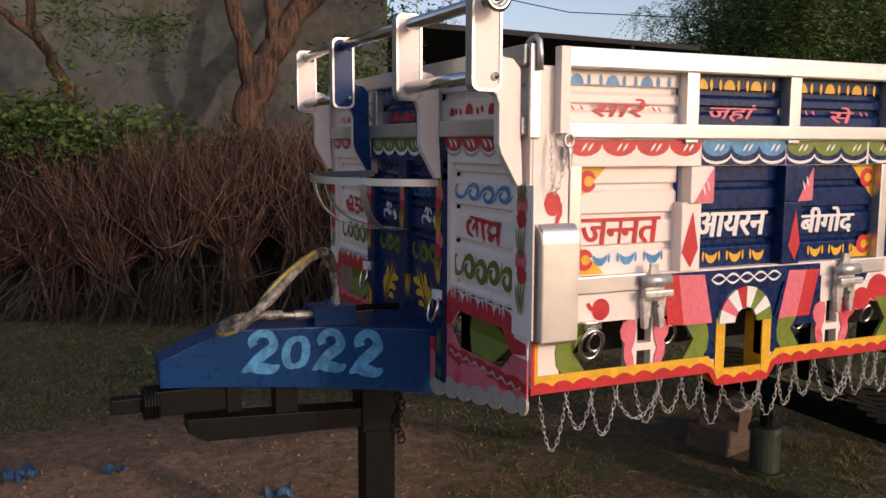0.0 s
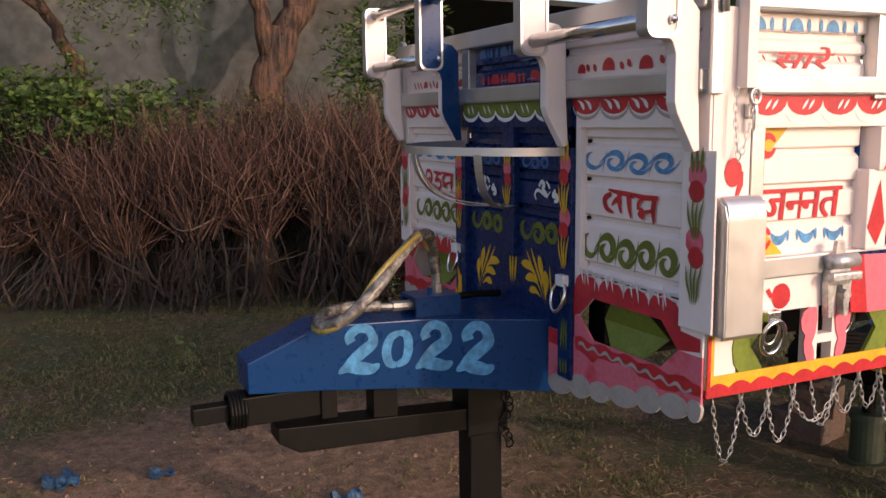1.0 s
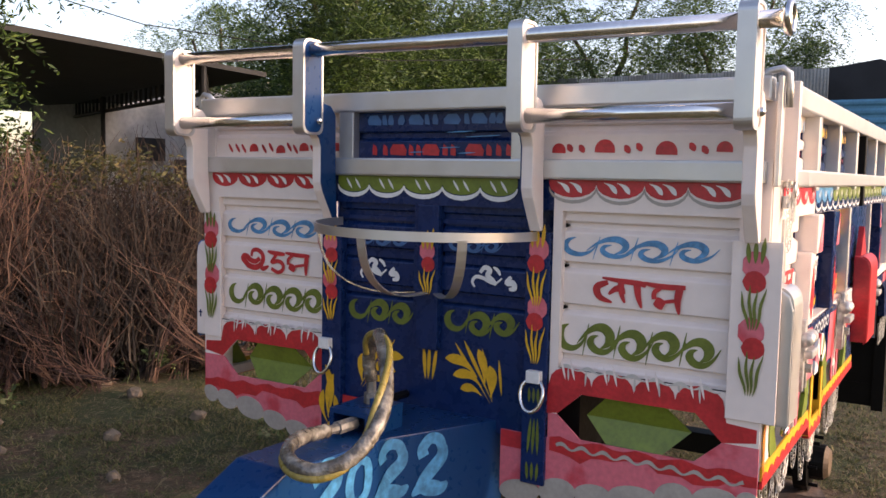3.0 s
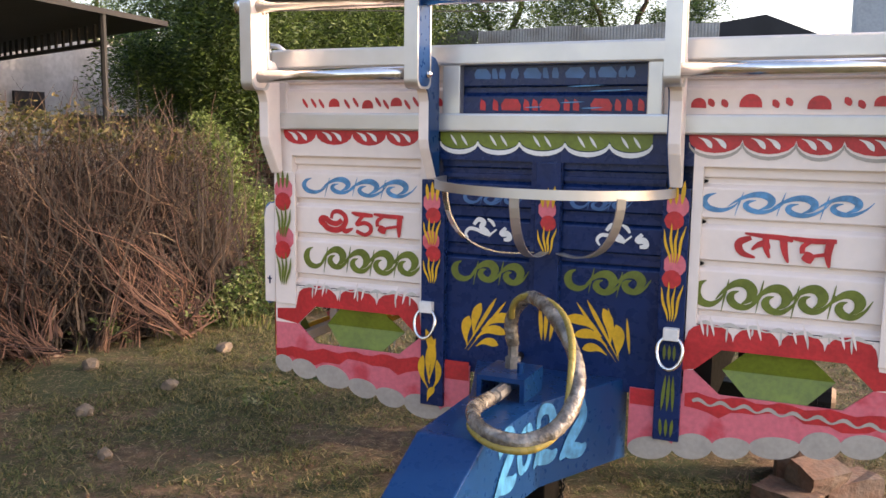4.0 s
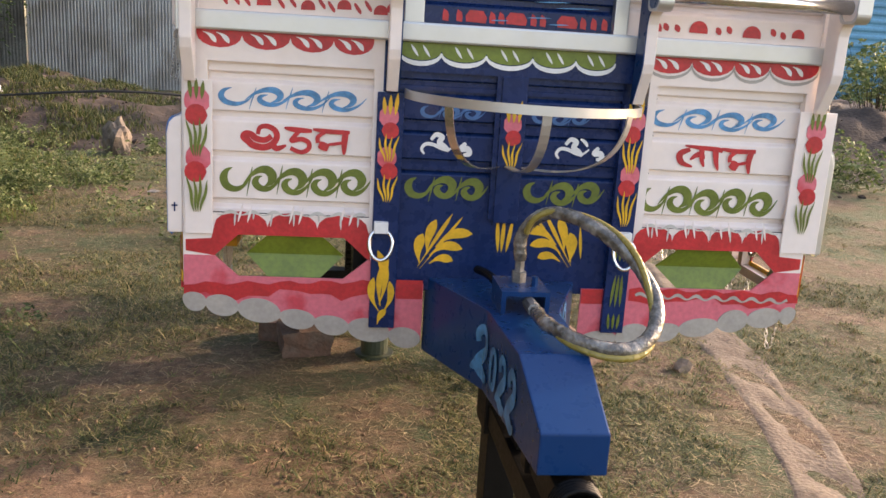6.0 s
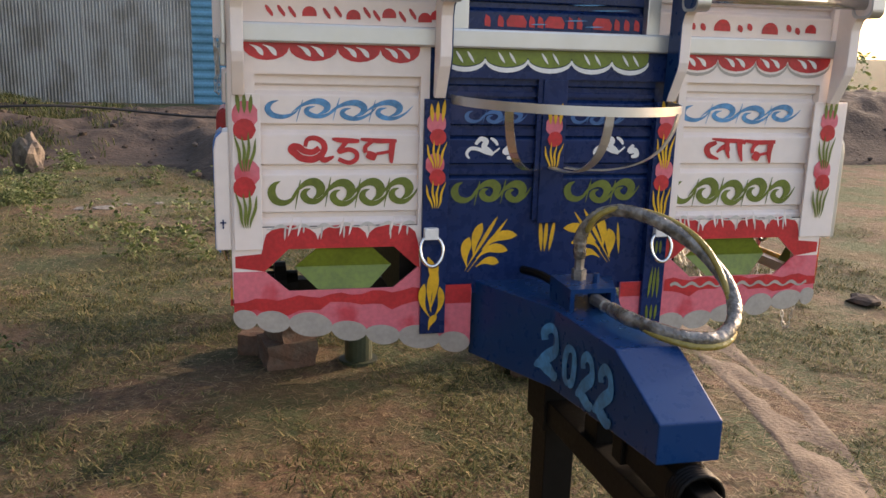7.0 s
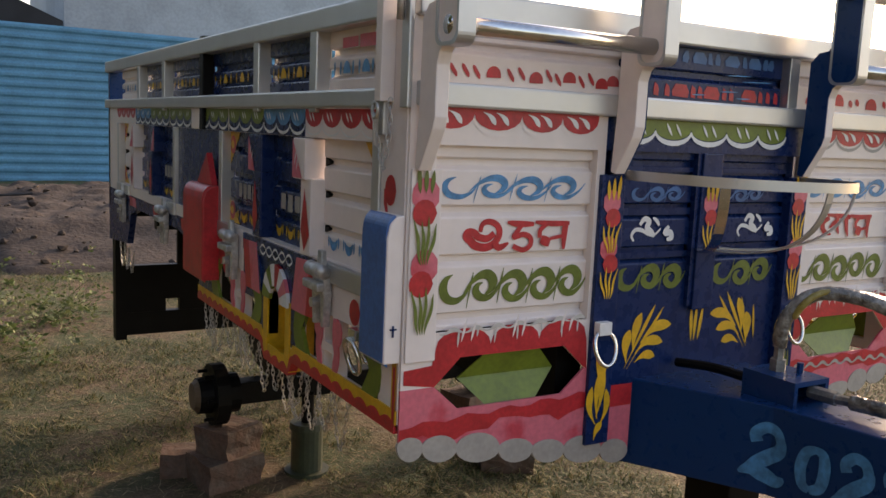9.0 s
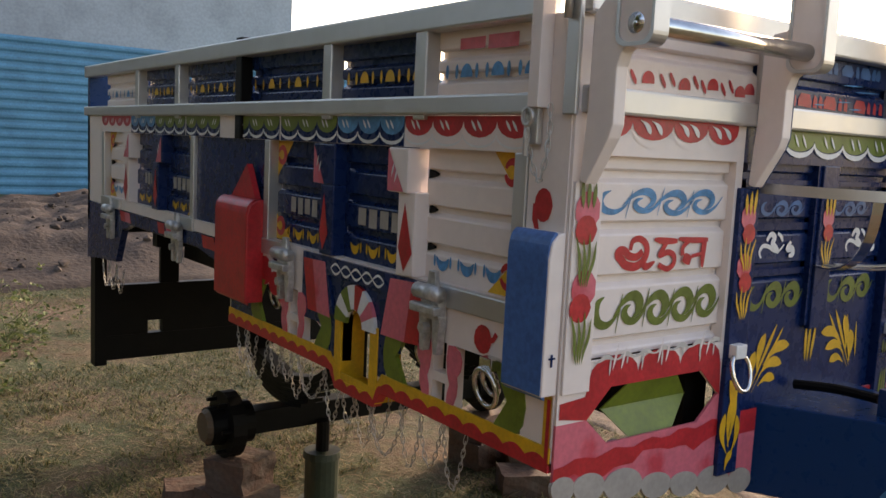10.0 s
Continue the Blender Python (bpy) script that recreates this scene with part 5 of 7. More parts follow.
def bark_material():
    """Old bark: upright fissures, drawn out along the trunk, over broad reddish and grey patches."""
    m = mat("bark", (0.13, 0.066, 0.038), 0.9, vary=0.35, scale=5, grain=30, bump=0.0, color2=(0.07, 0.043, 0.03))
    n, link = m.node_tree.nodes, m.node_tree.links.new
    tc, mp, cr, bp, cut_in, dim = [n.new("ShaderNode" + k) for k in ("TexCoord", "Mapping", "TexNoise", "Bump", "MapRange", "VectorMath")]
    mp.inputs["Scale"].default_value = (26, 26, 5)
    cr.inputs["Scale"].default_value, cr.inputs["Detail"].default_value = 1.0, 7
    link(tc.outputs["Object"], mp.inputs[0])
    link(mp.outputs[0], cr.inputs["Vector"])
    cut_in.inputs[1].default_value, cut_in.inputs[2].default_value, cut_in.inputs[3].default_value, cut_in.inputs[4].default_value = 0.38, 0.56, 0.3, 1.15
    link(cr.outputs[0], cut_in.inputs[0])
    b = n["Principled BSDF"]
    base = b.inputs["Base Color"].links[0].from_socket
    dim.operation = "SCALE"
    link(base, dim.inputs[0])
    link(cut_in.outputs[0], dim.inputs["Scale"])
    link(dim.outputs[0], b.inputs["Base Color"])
    bp.inputs["Strength"].default_value, bp.inputs["Distance"].default_value = 1.0, 0.03
    link(cr.outputs[0], bp.inputs["Height"])
    link(bp.outputs[0], b.inputs["Normal"])
    return m


BARK = bark_material()


def stuff_material(name, cols, rough=0.8, transl=0.0, per_object=False, grain=0.0):
    """Many small alike pieces: a colour for each island."""
    m = bpy.data.materials.new(name)
    m.use_nodes = True
    n, link = m.node_tree.nodes, m.node_tree.links.new
    b = n["Principled BSDF"]
    geo = n.new("ShaderNodeNewGeometry")
    ramp = n.new("ShaderNodeValToRGB")
    el = ramp.color_ramp.elements
    while len(el) < len(cols):
        el.new(0.5)
    for i, c in enumerate(cols):
        el[i].position, el[i].color = i / (len(cols) - 1), (*c, 1)
    info = n.new("ShaderNodeObjectInfo")
    link(info.outputs["Random"] if per_object else geo.outputs["Random Per Island"], ramp.inputs[0])
    link(ramp.outputs[0], b.inputs["Base Color"])
    if grain:
        tc, fine, shade, rub = n.new("ShaderNodeTexCoord"), n.new("ShaderNodeTexNoise"), n.new("ShaderNodeMapRange"), n.new("ShaderNodeVectorMath")
        fine.inputs["Scale"].default_value, fine.inputs["Detail"].default_value = grain, 6
        link(tc.outputs["Object"], fine.inputs["Vector"])
        shade.inputs[1].default_value, shade.inputs[2].default_value, shade.inputs[3].default_value, shade.inputs[4].default_value = 0.35, 0.68, 0.5, 1.25
        link(fine.outputs[0], shade.inputs[0])
        rub.operation = "SCALE"
        link(ramp.outputs[0], rub.inputs[0])
        link(shade.outputs[0], rub.inputs["Scale"])
        link(rub.outputs[0], b.inputs["Base Color"])
        bp = n.new("ShaderNodeBump")
        bp.inputs["Strength"].default_value, bp.inputs["Distance"].default_value = 0.5, 0.02
        link(fine.outputs[0], bp.inputs["Height"])
        link(bp.outputs[0], b.inputs["Normal"])
    b.inputs["Roughness"].default_value = rough
    if transl:
        tr = n.new("ShaderNodeBsdfTranslucent")
        link(ramp.outputs[0], tr.inputs[0])
        mx = n.new("ShaderNodeMixShader")
        mx.inputs[0].default_value = transl
        link(b.outputs[0], mx.inputs[1])
        link(tr.outputs[0], mx.inputs[2])
        link(mx.outputs[0], n["Material Output"].inputs[0])
    return m


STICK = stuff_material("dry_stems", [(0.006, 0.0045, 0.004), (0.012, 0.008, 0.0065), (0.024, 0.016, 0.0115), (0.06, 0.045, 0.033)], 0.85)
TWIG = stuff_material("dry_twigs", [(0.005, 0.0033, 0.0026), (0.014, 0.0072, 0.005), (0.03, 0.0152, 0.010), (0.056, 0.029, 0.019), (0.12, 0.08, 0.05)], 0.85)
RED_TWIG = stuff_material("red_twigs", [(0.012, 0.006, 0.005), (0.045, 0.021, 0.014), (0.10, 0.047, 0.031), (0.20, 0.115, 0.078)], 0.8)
LEAF = stuff_material("green_leaves", [(0.025, 0.055, 0.013), (0.065, 0.13, 0.025), (0.16, 0.24, 0.05)], 0.55, 0.4)
NEEM = stuff_material("tree_leaves", [(0.015, 0.032, 0.008), (0.047, 0.092, 0.018), (0.145, 0.215, 0.042)], 0.6, 0.38)
DRY_LEAF = stuff_material("dry_leaves", [(0.035, 0.045, 0.012), (0.10, 0.10, 0.03), (0.20, 0.15, 0.06)], 0.7, 0.3)
WEED = stuff_material("weed_leaves", [(0.03, 0.055, 0.016), (0.085, 0.125, 0.035), (0.15, 0.185, 0.06), (0.24, 0.25, 0.12)], 0.7, 0.25)
CREEPER = stuff_material("creeper_leaves", [(0.055, 0.095, 0.02), (0.13, 0.19, 0.045), (0.24, 0.30, 0.09)], 0.6, 0.35)
GRASS = stuff_material("grass_blades", [(0.02, 0.034, 0.01), (0.06, 0.085, 0.024), (0.14, 0.145, 0.045), (0.2, 0.165, 0.068), (0.31, 0.245, 0.12)], 0.8, 0.16)
CLOD = stuff_material("earth_clods", [(0.028, 0.019, 0.015), (0.05, 0.035, 0.026), (0.08, 0.057, 0.042), (0.13, 0.10, 0.08)], 0.95)
WALL_COLS = [(0.12, 0.07, 0.055), (0.21, 0.12, 0.09), (0.28, 0.17, 0.13), (0.24, 0.19, 0.155), (0.33, 0.28, 0.24)]
WALL_STONE = stuff_material("wall_stone", WALL_COLS, 0.9, per_object=True, grain=7)
WALL_REST = stuff_material("wall_stone_joined", WALL_COLS, 0.9, grain=30)
RNG = np.random.default_rng(11)


def raw(name, verts, faces, material, parent=None, smooth=False):
    me = bpy.data.meshes.new(name)
    me.from_pydata(verts, [], faces)
    me.materials.append(material)
    if smooth:
        me.polygons.foreach_set("use_smooth", [True] * len(me.polygons))
    ob = new(name, me)
    if parent:
        ob.parent = parent
    return ob


def sticks(lines, radii, seg=3):
    """Thin bent rods: lines is an array of (n, k, 3), radii of (n, k)."""
    n, k, _ = lines.shape
    ang = np.arange(seg) * 2 * np.pi / seg
    d = np.gradient(lines, axis=1)
    d /= np.linalg.norm(d, axis=2, keepdims=True) + 1e-9
    a = np.cross(d, np.array([0.31, 0.87, 0.38]))
    a /= np.linalg.norm(a, axis=2, keepdims=True) + 1e-9
    b = np.cross(d, a)
    ring = lines[:, :, None] + radii[:, :, None, None] * (a[:, :, None] * np.cos(ang)[None, None, :, None] + b[:, :, None] * np.sin(ang)[None, None, :, None])
    idx = np.arange(n * k * seg).reshape(n, k, seg)
    nx = np.roll(idx, -1, axis=2)
    f = np.stack([idx[:, :-1], nx[:, :-1], nx[:, 1:], idx[:, 1:]], axis=-1).reshape(-1, 4)
    return ring.reshape(-1, 3), f


# brushwood: the row's foot runs along this line
FOOT = [(-2.6, -6.9), (-1.7, -6.2), (-0.95, -5.6), (-0.2, -5.1), (0.7, -4.9), (1.5, -4.75), (2.3, -4.4), (3.0, -4.1), (3.9, -4.0), (4.5, -4.25)]


def foot_x(y):
    return float(np.interp(y, [p[0] for p in FOOT], [p[1] for p in FOOT]))


def wander(base, tip, k, wob):
    """Bent lines from base to tip with k points, each swaying its own way."""
    n = len(base)
    t = np.linspace(0, 1, k)[None, :, None]
    line = base[:, None] * (1 - t) + tip[:, None] * t
    sway = RNG.normal(0, wob, (n, 2, 3)) * np.array([1, 1, 0.3])
    line += sway[:, :1] * np.sin(np.pi * t) + sway[:, 1:] * 0.6 * np.sin(2 * np.pi * t)
    return line + RNG.normal(0, wob * 0.16, line.shape)


def bundle(cx, cy, lean, top, n, low, r_foot, r_top, strands=9):
    """Lines of one loose bundle of cut branches; each branch is a strand of twigs that keep together."""
    m = max(2, n // strands)
    a, r = RNG.uniform(0, 2 * np.pi, m), np.sqrt(RNG.uniform(0, 1, m))
    base = np.stack([cx + r_foot * r * np.cos(a), cy + r_foot * 1.1 * r * np.sin(a), RNG.uniform(-0.02, 0.4, m) * low], 1)
    b = a + RNG.normal(0, 1.1, m)
    h = top * RNG.beta(5, 1.4, m) * 1.05
    tip = np.stack([cx + lean[0] + r_top * r * np.cos(b) + RNG.normal(0, 0.1, m), cy + lean[1] + r_top * 1.3 * r * np.sin(b) + RNG.normal(0, 0.22, m), np.maximum(h, base[:, 2] + 0.3)], 1)
    lead = np.repeat(wander(base, tip, 7, 0.12), strands, axis=0)
    away = RNG.normal(0, 1, (len(lead), 1, 3)) * (0.012 + 0.055 * np.linspace(0, 1, 7) ** 1.4)[None, :, None]
    lead = lead + away + RNG.normal(0, 0.012, lead.shape)
    lead[:, :, 2] -= np.linspace(0, 1, 7)[None] * RNG.uniform(0, 0.3, (len(lead), 1))
    return lead


def broom(cx, cy, lean, top, tie, n):
    """A tied bundle: splayed grey stems below the tie, red twigs fanning out above it."""
    foot = np.array([cx - 0.35 * lean[0], cy - 0.45 * lean[1], 0.0])
    waist = np.array([cx, cy, tie])
    a, r = RNG.uniform(0, 2 * np.pi, n), np.sqrt(RNG.uniform(0, 1, n))
    ring = np.stack([np.cos(a), 1.15 * np.sin(a), 0 * a], 1)
    mid = waist + ring * (r * 0.13)[:, None] + RNG.normal(0, 0.02, (n, 3))
    m = n // 5
    low = foot + ring[:m] * (r[:m] * 0.2)[:, None] + np.stack([RNG.normal(0, 0.05, m), RNG.normal(0, 0.13, m), RNG.uniform(-0.02, 0.06, m)], 1)
    legs = wander(low, mid[:m] + np.array([lean[0], lean[1], 1]) * RNG.uniform(-0.2, 0.3, (m, 1)), 7, 0.065)
    h = (top - tie) * RNG.beta(4, 1.3, n)
    wide = 0.12 + 0.36 * r * RNG.uniform(0.6, 1.2, n)
    tip = mid + ring * wide[:, None] + np.array([lean[0], lean[1], 0]) * (h / (top - tie))[:, None] + np.stack([RNG.normal(0, 0.07, n), RNG.normal(0, 0.1, n), h], 1)
    start = mid - np.array([0, 0, 1]) * RNG.uniform(0.0, 0.16, (n, 1))
    fan = wander(start, tip, 7, 0.075)
    fork = wander(fan[:, 3], tip + RNG.normal(0, 0.14, (n, 3)) * np.array([1, 1, 0.6]), 7, 0.06)
    return legs, np.concatenate([fan, fork])


def brushwood():
    stems, twigs, ties, red = [], [], [], []
    y = -2.35
    while y < 1.5:
        lean = (0.1, RNG.uniform(-0.12, 0.16)) if y > -0.75 else (0.12, RNG.uniform(0.35, 0.6))
        tie = RNG.uniform(0.6, 0.86) if y > -0.75 else RNG.uniform(0.5, 0.66)
        x = foot_x(y) - 0.12 + RNG.uniform(-0.1, 0.08)
        legs, fan = broom(x, y, lean, RNG.uniform(1.65, 2.0) if y > -0.75 else RNG.uniform(1.3, 1.6), tie, 200)
        stems.append(legs)
        red.append(fan)
        ties.append((x, y, tie))
        y += RNG.uniform(0.48, 0.7)
    y = -2.5
    while y < 1.4:
        x = foot_x(y) - 0.85 + RNG.uniform(-0.26, 0.12)
        lean = (RNG.uniform(-0.15, 0.08), RNG.uniform(-0.42, 0.42))
        top = RNG.uniform(1.62, 1.95)
        stems.append(bundle(x, y + 0.2, lean, top * 0.92, 54, 0.15, 0.15, 0.34, 2))
        fan = bundle(x, y + 0.2, lean, top, 117, 0.3, 0.13, 0.55)
        fan[:, :, 2] += (0.62 - fan[:, :1, 2]) * (1 - np.linspace(0, 1, 7))[None]
        twigs.append(fan)
        y += RNG.uniform(0.34, 0.62)
    # the newer end of the stack: long branches that stand nearly upright, close together
    y = 1.2
    while y < 3.72:
        for row in (0, 1, 2):
            x = foot_x(y) - 0.1 - 0.36 * row + RNG.uniform(-0.14, 0.08)
            tilt = (RNG.uniform(-0.14, 0.06), RNG.uniform(-0.22, 0.22))
            top = RNG.uniform(1.6, 1.92)
            yr = y + RNG.uniform(-0.1, 0.1)
            stems.append(bundle(x, yr, tilt, top, 64, 0.25, 0.08, 0.17, 2))
            twigs.append(bundle(x, yr, tilt, top, 50, 0.9, 0.1, 0.22, 5))
            (red if RNG.uniform(0, 1) < 0.15 else twigs).append(bundle(x, yr, tilt, top * RNG.uniform(0.8, 1.0), 60, 2.0, 0.1, 0.2, 5))
            if row == 0 and RNG.uniform(0, 1) < 0.4:
                ties.append((x + tilt[0] * 0.4, yr + tilt[1] * 0.4, RNG.uniform(0.7, 1.1)))
        y += RNG.uniform(0.26, 0.4)
    # shorter red branches thrown against the foot of the stack
    for y, lean, top in ((1.5, 0.25, 1.0), (2.1, -0.3, 0.9), (2.55, 0.3, 1.15), (2.95, -0.35, 1.2), (3.2, -0.25, 1.05), (1.85, -0.15, 1.1)):
        red.append(bundle(foot_x(y) + 0.16, y, (-0.25, lean), top, 50, 0.5, 0.14, 0.2, 5))
    # side shoots and loose crossing twigs
    n = 4200
    yy = RNG.uniform(-2.4, 3.85, n)
    p0 = np.stack([np.array([foot_x(v) for v in yy]) + RNG.uniform(-0.55, 0.02, n), yy, RNG.uniform(0.15, 1.55, n)], 1)
    way = np.stack([RNG.uniform(-0.12, 0.16, n), RNG.normal(0, 0.22, n), RNG.uniform(-0.1, 0.5, n)], 1) * RNG.uniform(0.4, 1.3, (n, 1))
    high = (p0[:, 2] > 0.75) | (yy > 1.4)
    twigs.append(wander(p0[high], (p0 + way)[high], 7, 0.035))
    n = 240
    yy = RNG.uniform(-1.6, 3.7, n)
    p0 = np.stack([np.array([foot_x(v) for v in yy]) - RNG.uniform(0.1, 1.0, n), yy, RNG.uniform(1.2, 1.6, n)], 1)
    twigs.append(wander(p0, p0 + np.stack([RNG.normal(0, 0.12, n), RNG.normal(0, 0.2, n), RNG.uniform(0.2, 0.6, n)], 1), 7, 0.05))
    m = 60
    yy = RNG.uniform(-2.3, 3.6, m)
    p0 = np.stack([np.array([foot_x(v) for v in yy]) + RNG.uniform(-0.1, 0.04, m), yy, RNG.uniform(0.1, 1.3, m)], 1)
    way = np.stack([RNG.uniform(-0.15, 0.1, m), RNG.choice([-1, 1], m) * RNG.uniform(0.3, 0.9, m), RNG.uniform(-0.2, 0.9, m)], 1)
    stems.append(wander(p0, p0 + way, 7, 0.05))
    m = 170
    yy = RNG.uniform(1.2, 3.7, m)
    p0 = np.stack([np.array([foot_x(v) for v in yy]) + RNG.uniform(-0.3, 0.06, m), yy, RNG.uniform(0.1, 1.3, m)], 1)
    way = np.stack([RNG.uniform(-0.1, 0.2, m), RNG.normal(0, 0.5, m), RNG.uniform(0.1, 0.7, m)], 1)
    twigs.append(wander(p0, p0 + way, 7, 0.09))
    S, T = np.concatenate(stems), np.concatenate(twigs)
    taper = np.linspace(1.15, 0.35, 7)[None]
    rs = RNG.uniform(0.004, 0.0115, (len(S), 1)) * taper
    rt = RNG.uniform(0.0022, 0.0054, (len(T), 1)) * taper
    n = 150
    p0 = np.stack([RNG.normal(-4.75, 0.22, n), RNG.normal(4.95, 0.25, n), RNG.uniform(0.05, 0.55, n)], 1)
    red.append(wander(p0, p0 + np.stack([RNG.normal(0.1, 0.3, n), RNG.normal(0.25, 0.4, n), RNG.uniform(-0.1, 0.22, n)], 1), 7, 0.06))
    stack = thing("brushwood_stack", "tall stack of tied dry thorn branches against a wall", "firewood")
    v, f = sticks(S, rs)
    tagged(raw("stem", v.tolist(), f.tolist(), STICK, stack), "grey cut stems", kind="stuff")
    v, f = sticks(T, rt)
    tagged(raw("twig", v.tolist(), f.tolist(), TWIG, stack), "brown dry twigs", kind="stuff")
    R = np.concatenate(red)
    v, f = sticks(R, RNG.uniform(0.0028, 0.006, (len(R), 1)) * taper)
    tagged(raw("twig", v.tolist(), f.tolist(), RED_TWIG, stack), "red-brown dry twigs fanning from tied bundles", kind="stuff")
    n = 1500
    yy = RNG.uniform(-0.6, 3.8, n)
    q = np.stack([np.array([foot_x(v) for v in yy]) - RNG.uniform(0.1, 1.0, n), yy, 1.4 + 0.42 * RNG.beta(2, 2.5, n) + 0.12 * np.sin(yy * 3.1)], 1)
    v, f = leaf_cards(q, unit(n, 0.6), RNG.uniform(0.05, 0.13, n), 5, 0.45, 0.3, 0.5)
    tagged(raw("dry_foliage", v.tolist(), f.tolist(), DRY_LEAF, stack), "yellowing leaves left on the branch tips", kind="stuff")
    rope = mat("jute_rope", (0.20, 0.15, 0.10), 0.9, vary=0.3, scale=40)
    for x, y, z in ties[1::3]:
        q = 0.19 if z < 0.87 else 0.3
        pts = [(x + q * math.cos(a), y + q * 1.1 * math.sin(a), z + 0.05 * math.sin(a * 2 + y)) for a in [2 * math.pi * k / 18 for k in range(19)]]
        part("tie", one(tube, pts, 0.007, 6, caps=False), rope, stack, "pale rope tie", smooth=True)
    return stack


def leaf_cards(centres, ways, size, n_each, jitter, droop, width=0.4):
    """Sprays of small pointed leaflets along drooping stalks."""
    V, F = [], []
    m = len(centres)
    for k in range(n_each):
        t = (k + 0.5) / n_each
        p = centres + ways * (t * size[:, None]) + np.array([0, 0, -1]) * (droop * (t ** 2) * size)[:, None]
        side = np.cross(ways, np.array([0, 0, 1.0])) + RNG.normal(0, 0.25, (m, 3))
        side /= np.linalg.norm(side, axis=1, keepdims=True) + 1e-9
        s = 1 if k % 2 else -1
        L = size * jitter * RNG.uniform(0.7, 1.2, m)
        tip = p + (side * s * 0.8 + ways * 0.55 + RNG.normal(0, 0.25, (m, 3))) * L[:, None]
        cross = np.cross(tip - p, RNG.normal(0, 1, (m, 3)))
        cross /= np.linalg.norm(cross, axis=1, keepdims=True) + 1e-9
        c = (p * 0.55 + tip * 0.45)
        w = (L * width * 0.5)[:, None] * cross
        V.append(np.stack([p, c + w, tip, c - w], 1))
    V = np.concatenate(V).reshape(-1, 3)
    F = np.arange(len(V)).reshape(-1, 4)
    return V, F


def unit(n, flat=1.0):
    d = RNG.normal(0, 1, (n, 3)) * np.array([1, 1, flat])
    return d / np.linalg.norm(d, axis=1, keepdims=True)


brushwood()


def limb(bm, p0, p1, r0, r1, wob=0.08, n=7):
    p0, p1 = Vector(p0), Vector(p1)
    L = (p1 - p0).length
    pts = [p0.lerp(p1, i / n) + Vector((noise.noise((i * 0.6, p0.x, p0.y)), noise.noise((i * 0.6, p0.y, 7 + p1.x)), 0)) * wob * L * math.sin(math.pi * i / n) for i in range(n + 1)]
    tube(bm, pts, [r0 + (r1 - r0) * i / n for i in range(n + 1)], 10)
    return pts[-1]


def tree(name, label, foot, limbs, clumps, leaf=NEEM, spray=0.36, per=16, density=1.0, slim=0.3, leaflet=0.17, droop=0.45, tight=0.27):
    """limbs: (from, to, thick, thin); clumps: (centre, radii, sprays)."""
    e = thing(name, label, "tree", "trees round the yard", at=foot)
    bm = bmesh.new()
    for a, b, r0, r1 in limbs:
        limb(bm, a, b, r0, r1)
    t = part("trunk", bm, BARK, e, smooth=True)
    t.matrix_parent_inverse = Matrix.Translation(-Vector(foot))
    C, W, S = [], [], []
    for c, r, n, *big in clumps:
        n = int(n * density)
        d = unit(n)
        knots = max(5, n // 55)
        kd = unit(knots)
        hub = np.array(c) + kd * np.array(r) * (RNG.uniform(0.3, 1.0, (knots, 1)) ** 0.5)
        pick = RNG.integers(0, knots, n)
        q = hub[pick] + d * np.array(r) * tight * RNG.uniform(0.2, 1.0, (n, 1)) * RNG.uniform(0.7, 1.4, (knots, 1))[pick]
        C.append(q)
        w = d * 0.6 + unit(n, 0.5) * 0.6
        W.append(w / np.linalg.norm(w, axis=1, keepdims=True))
        S.append(RNG.uniform(0.6, 1.25, n) * spray * (big[0] if big else 1.0))
    v, f = leaf_cards(np.concatenate(C), np.concatenate(W), np.concatenate(S), per, leaflet, droop, slim)
    o = raw("crown", v.tolist(), f.tolist(), leaf, e)
    o.matrix_parent_inverse = Matrix.Translation(-Vector(foot))
    tagged(o, kind="stuff")
    return e


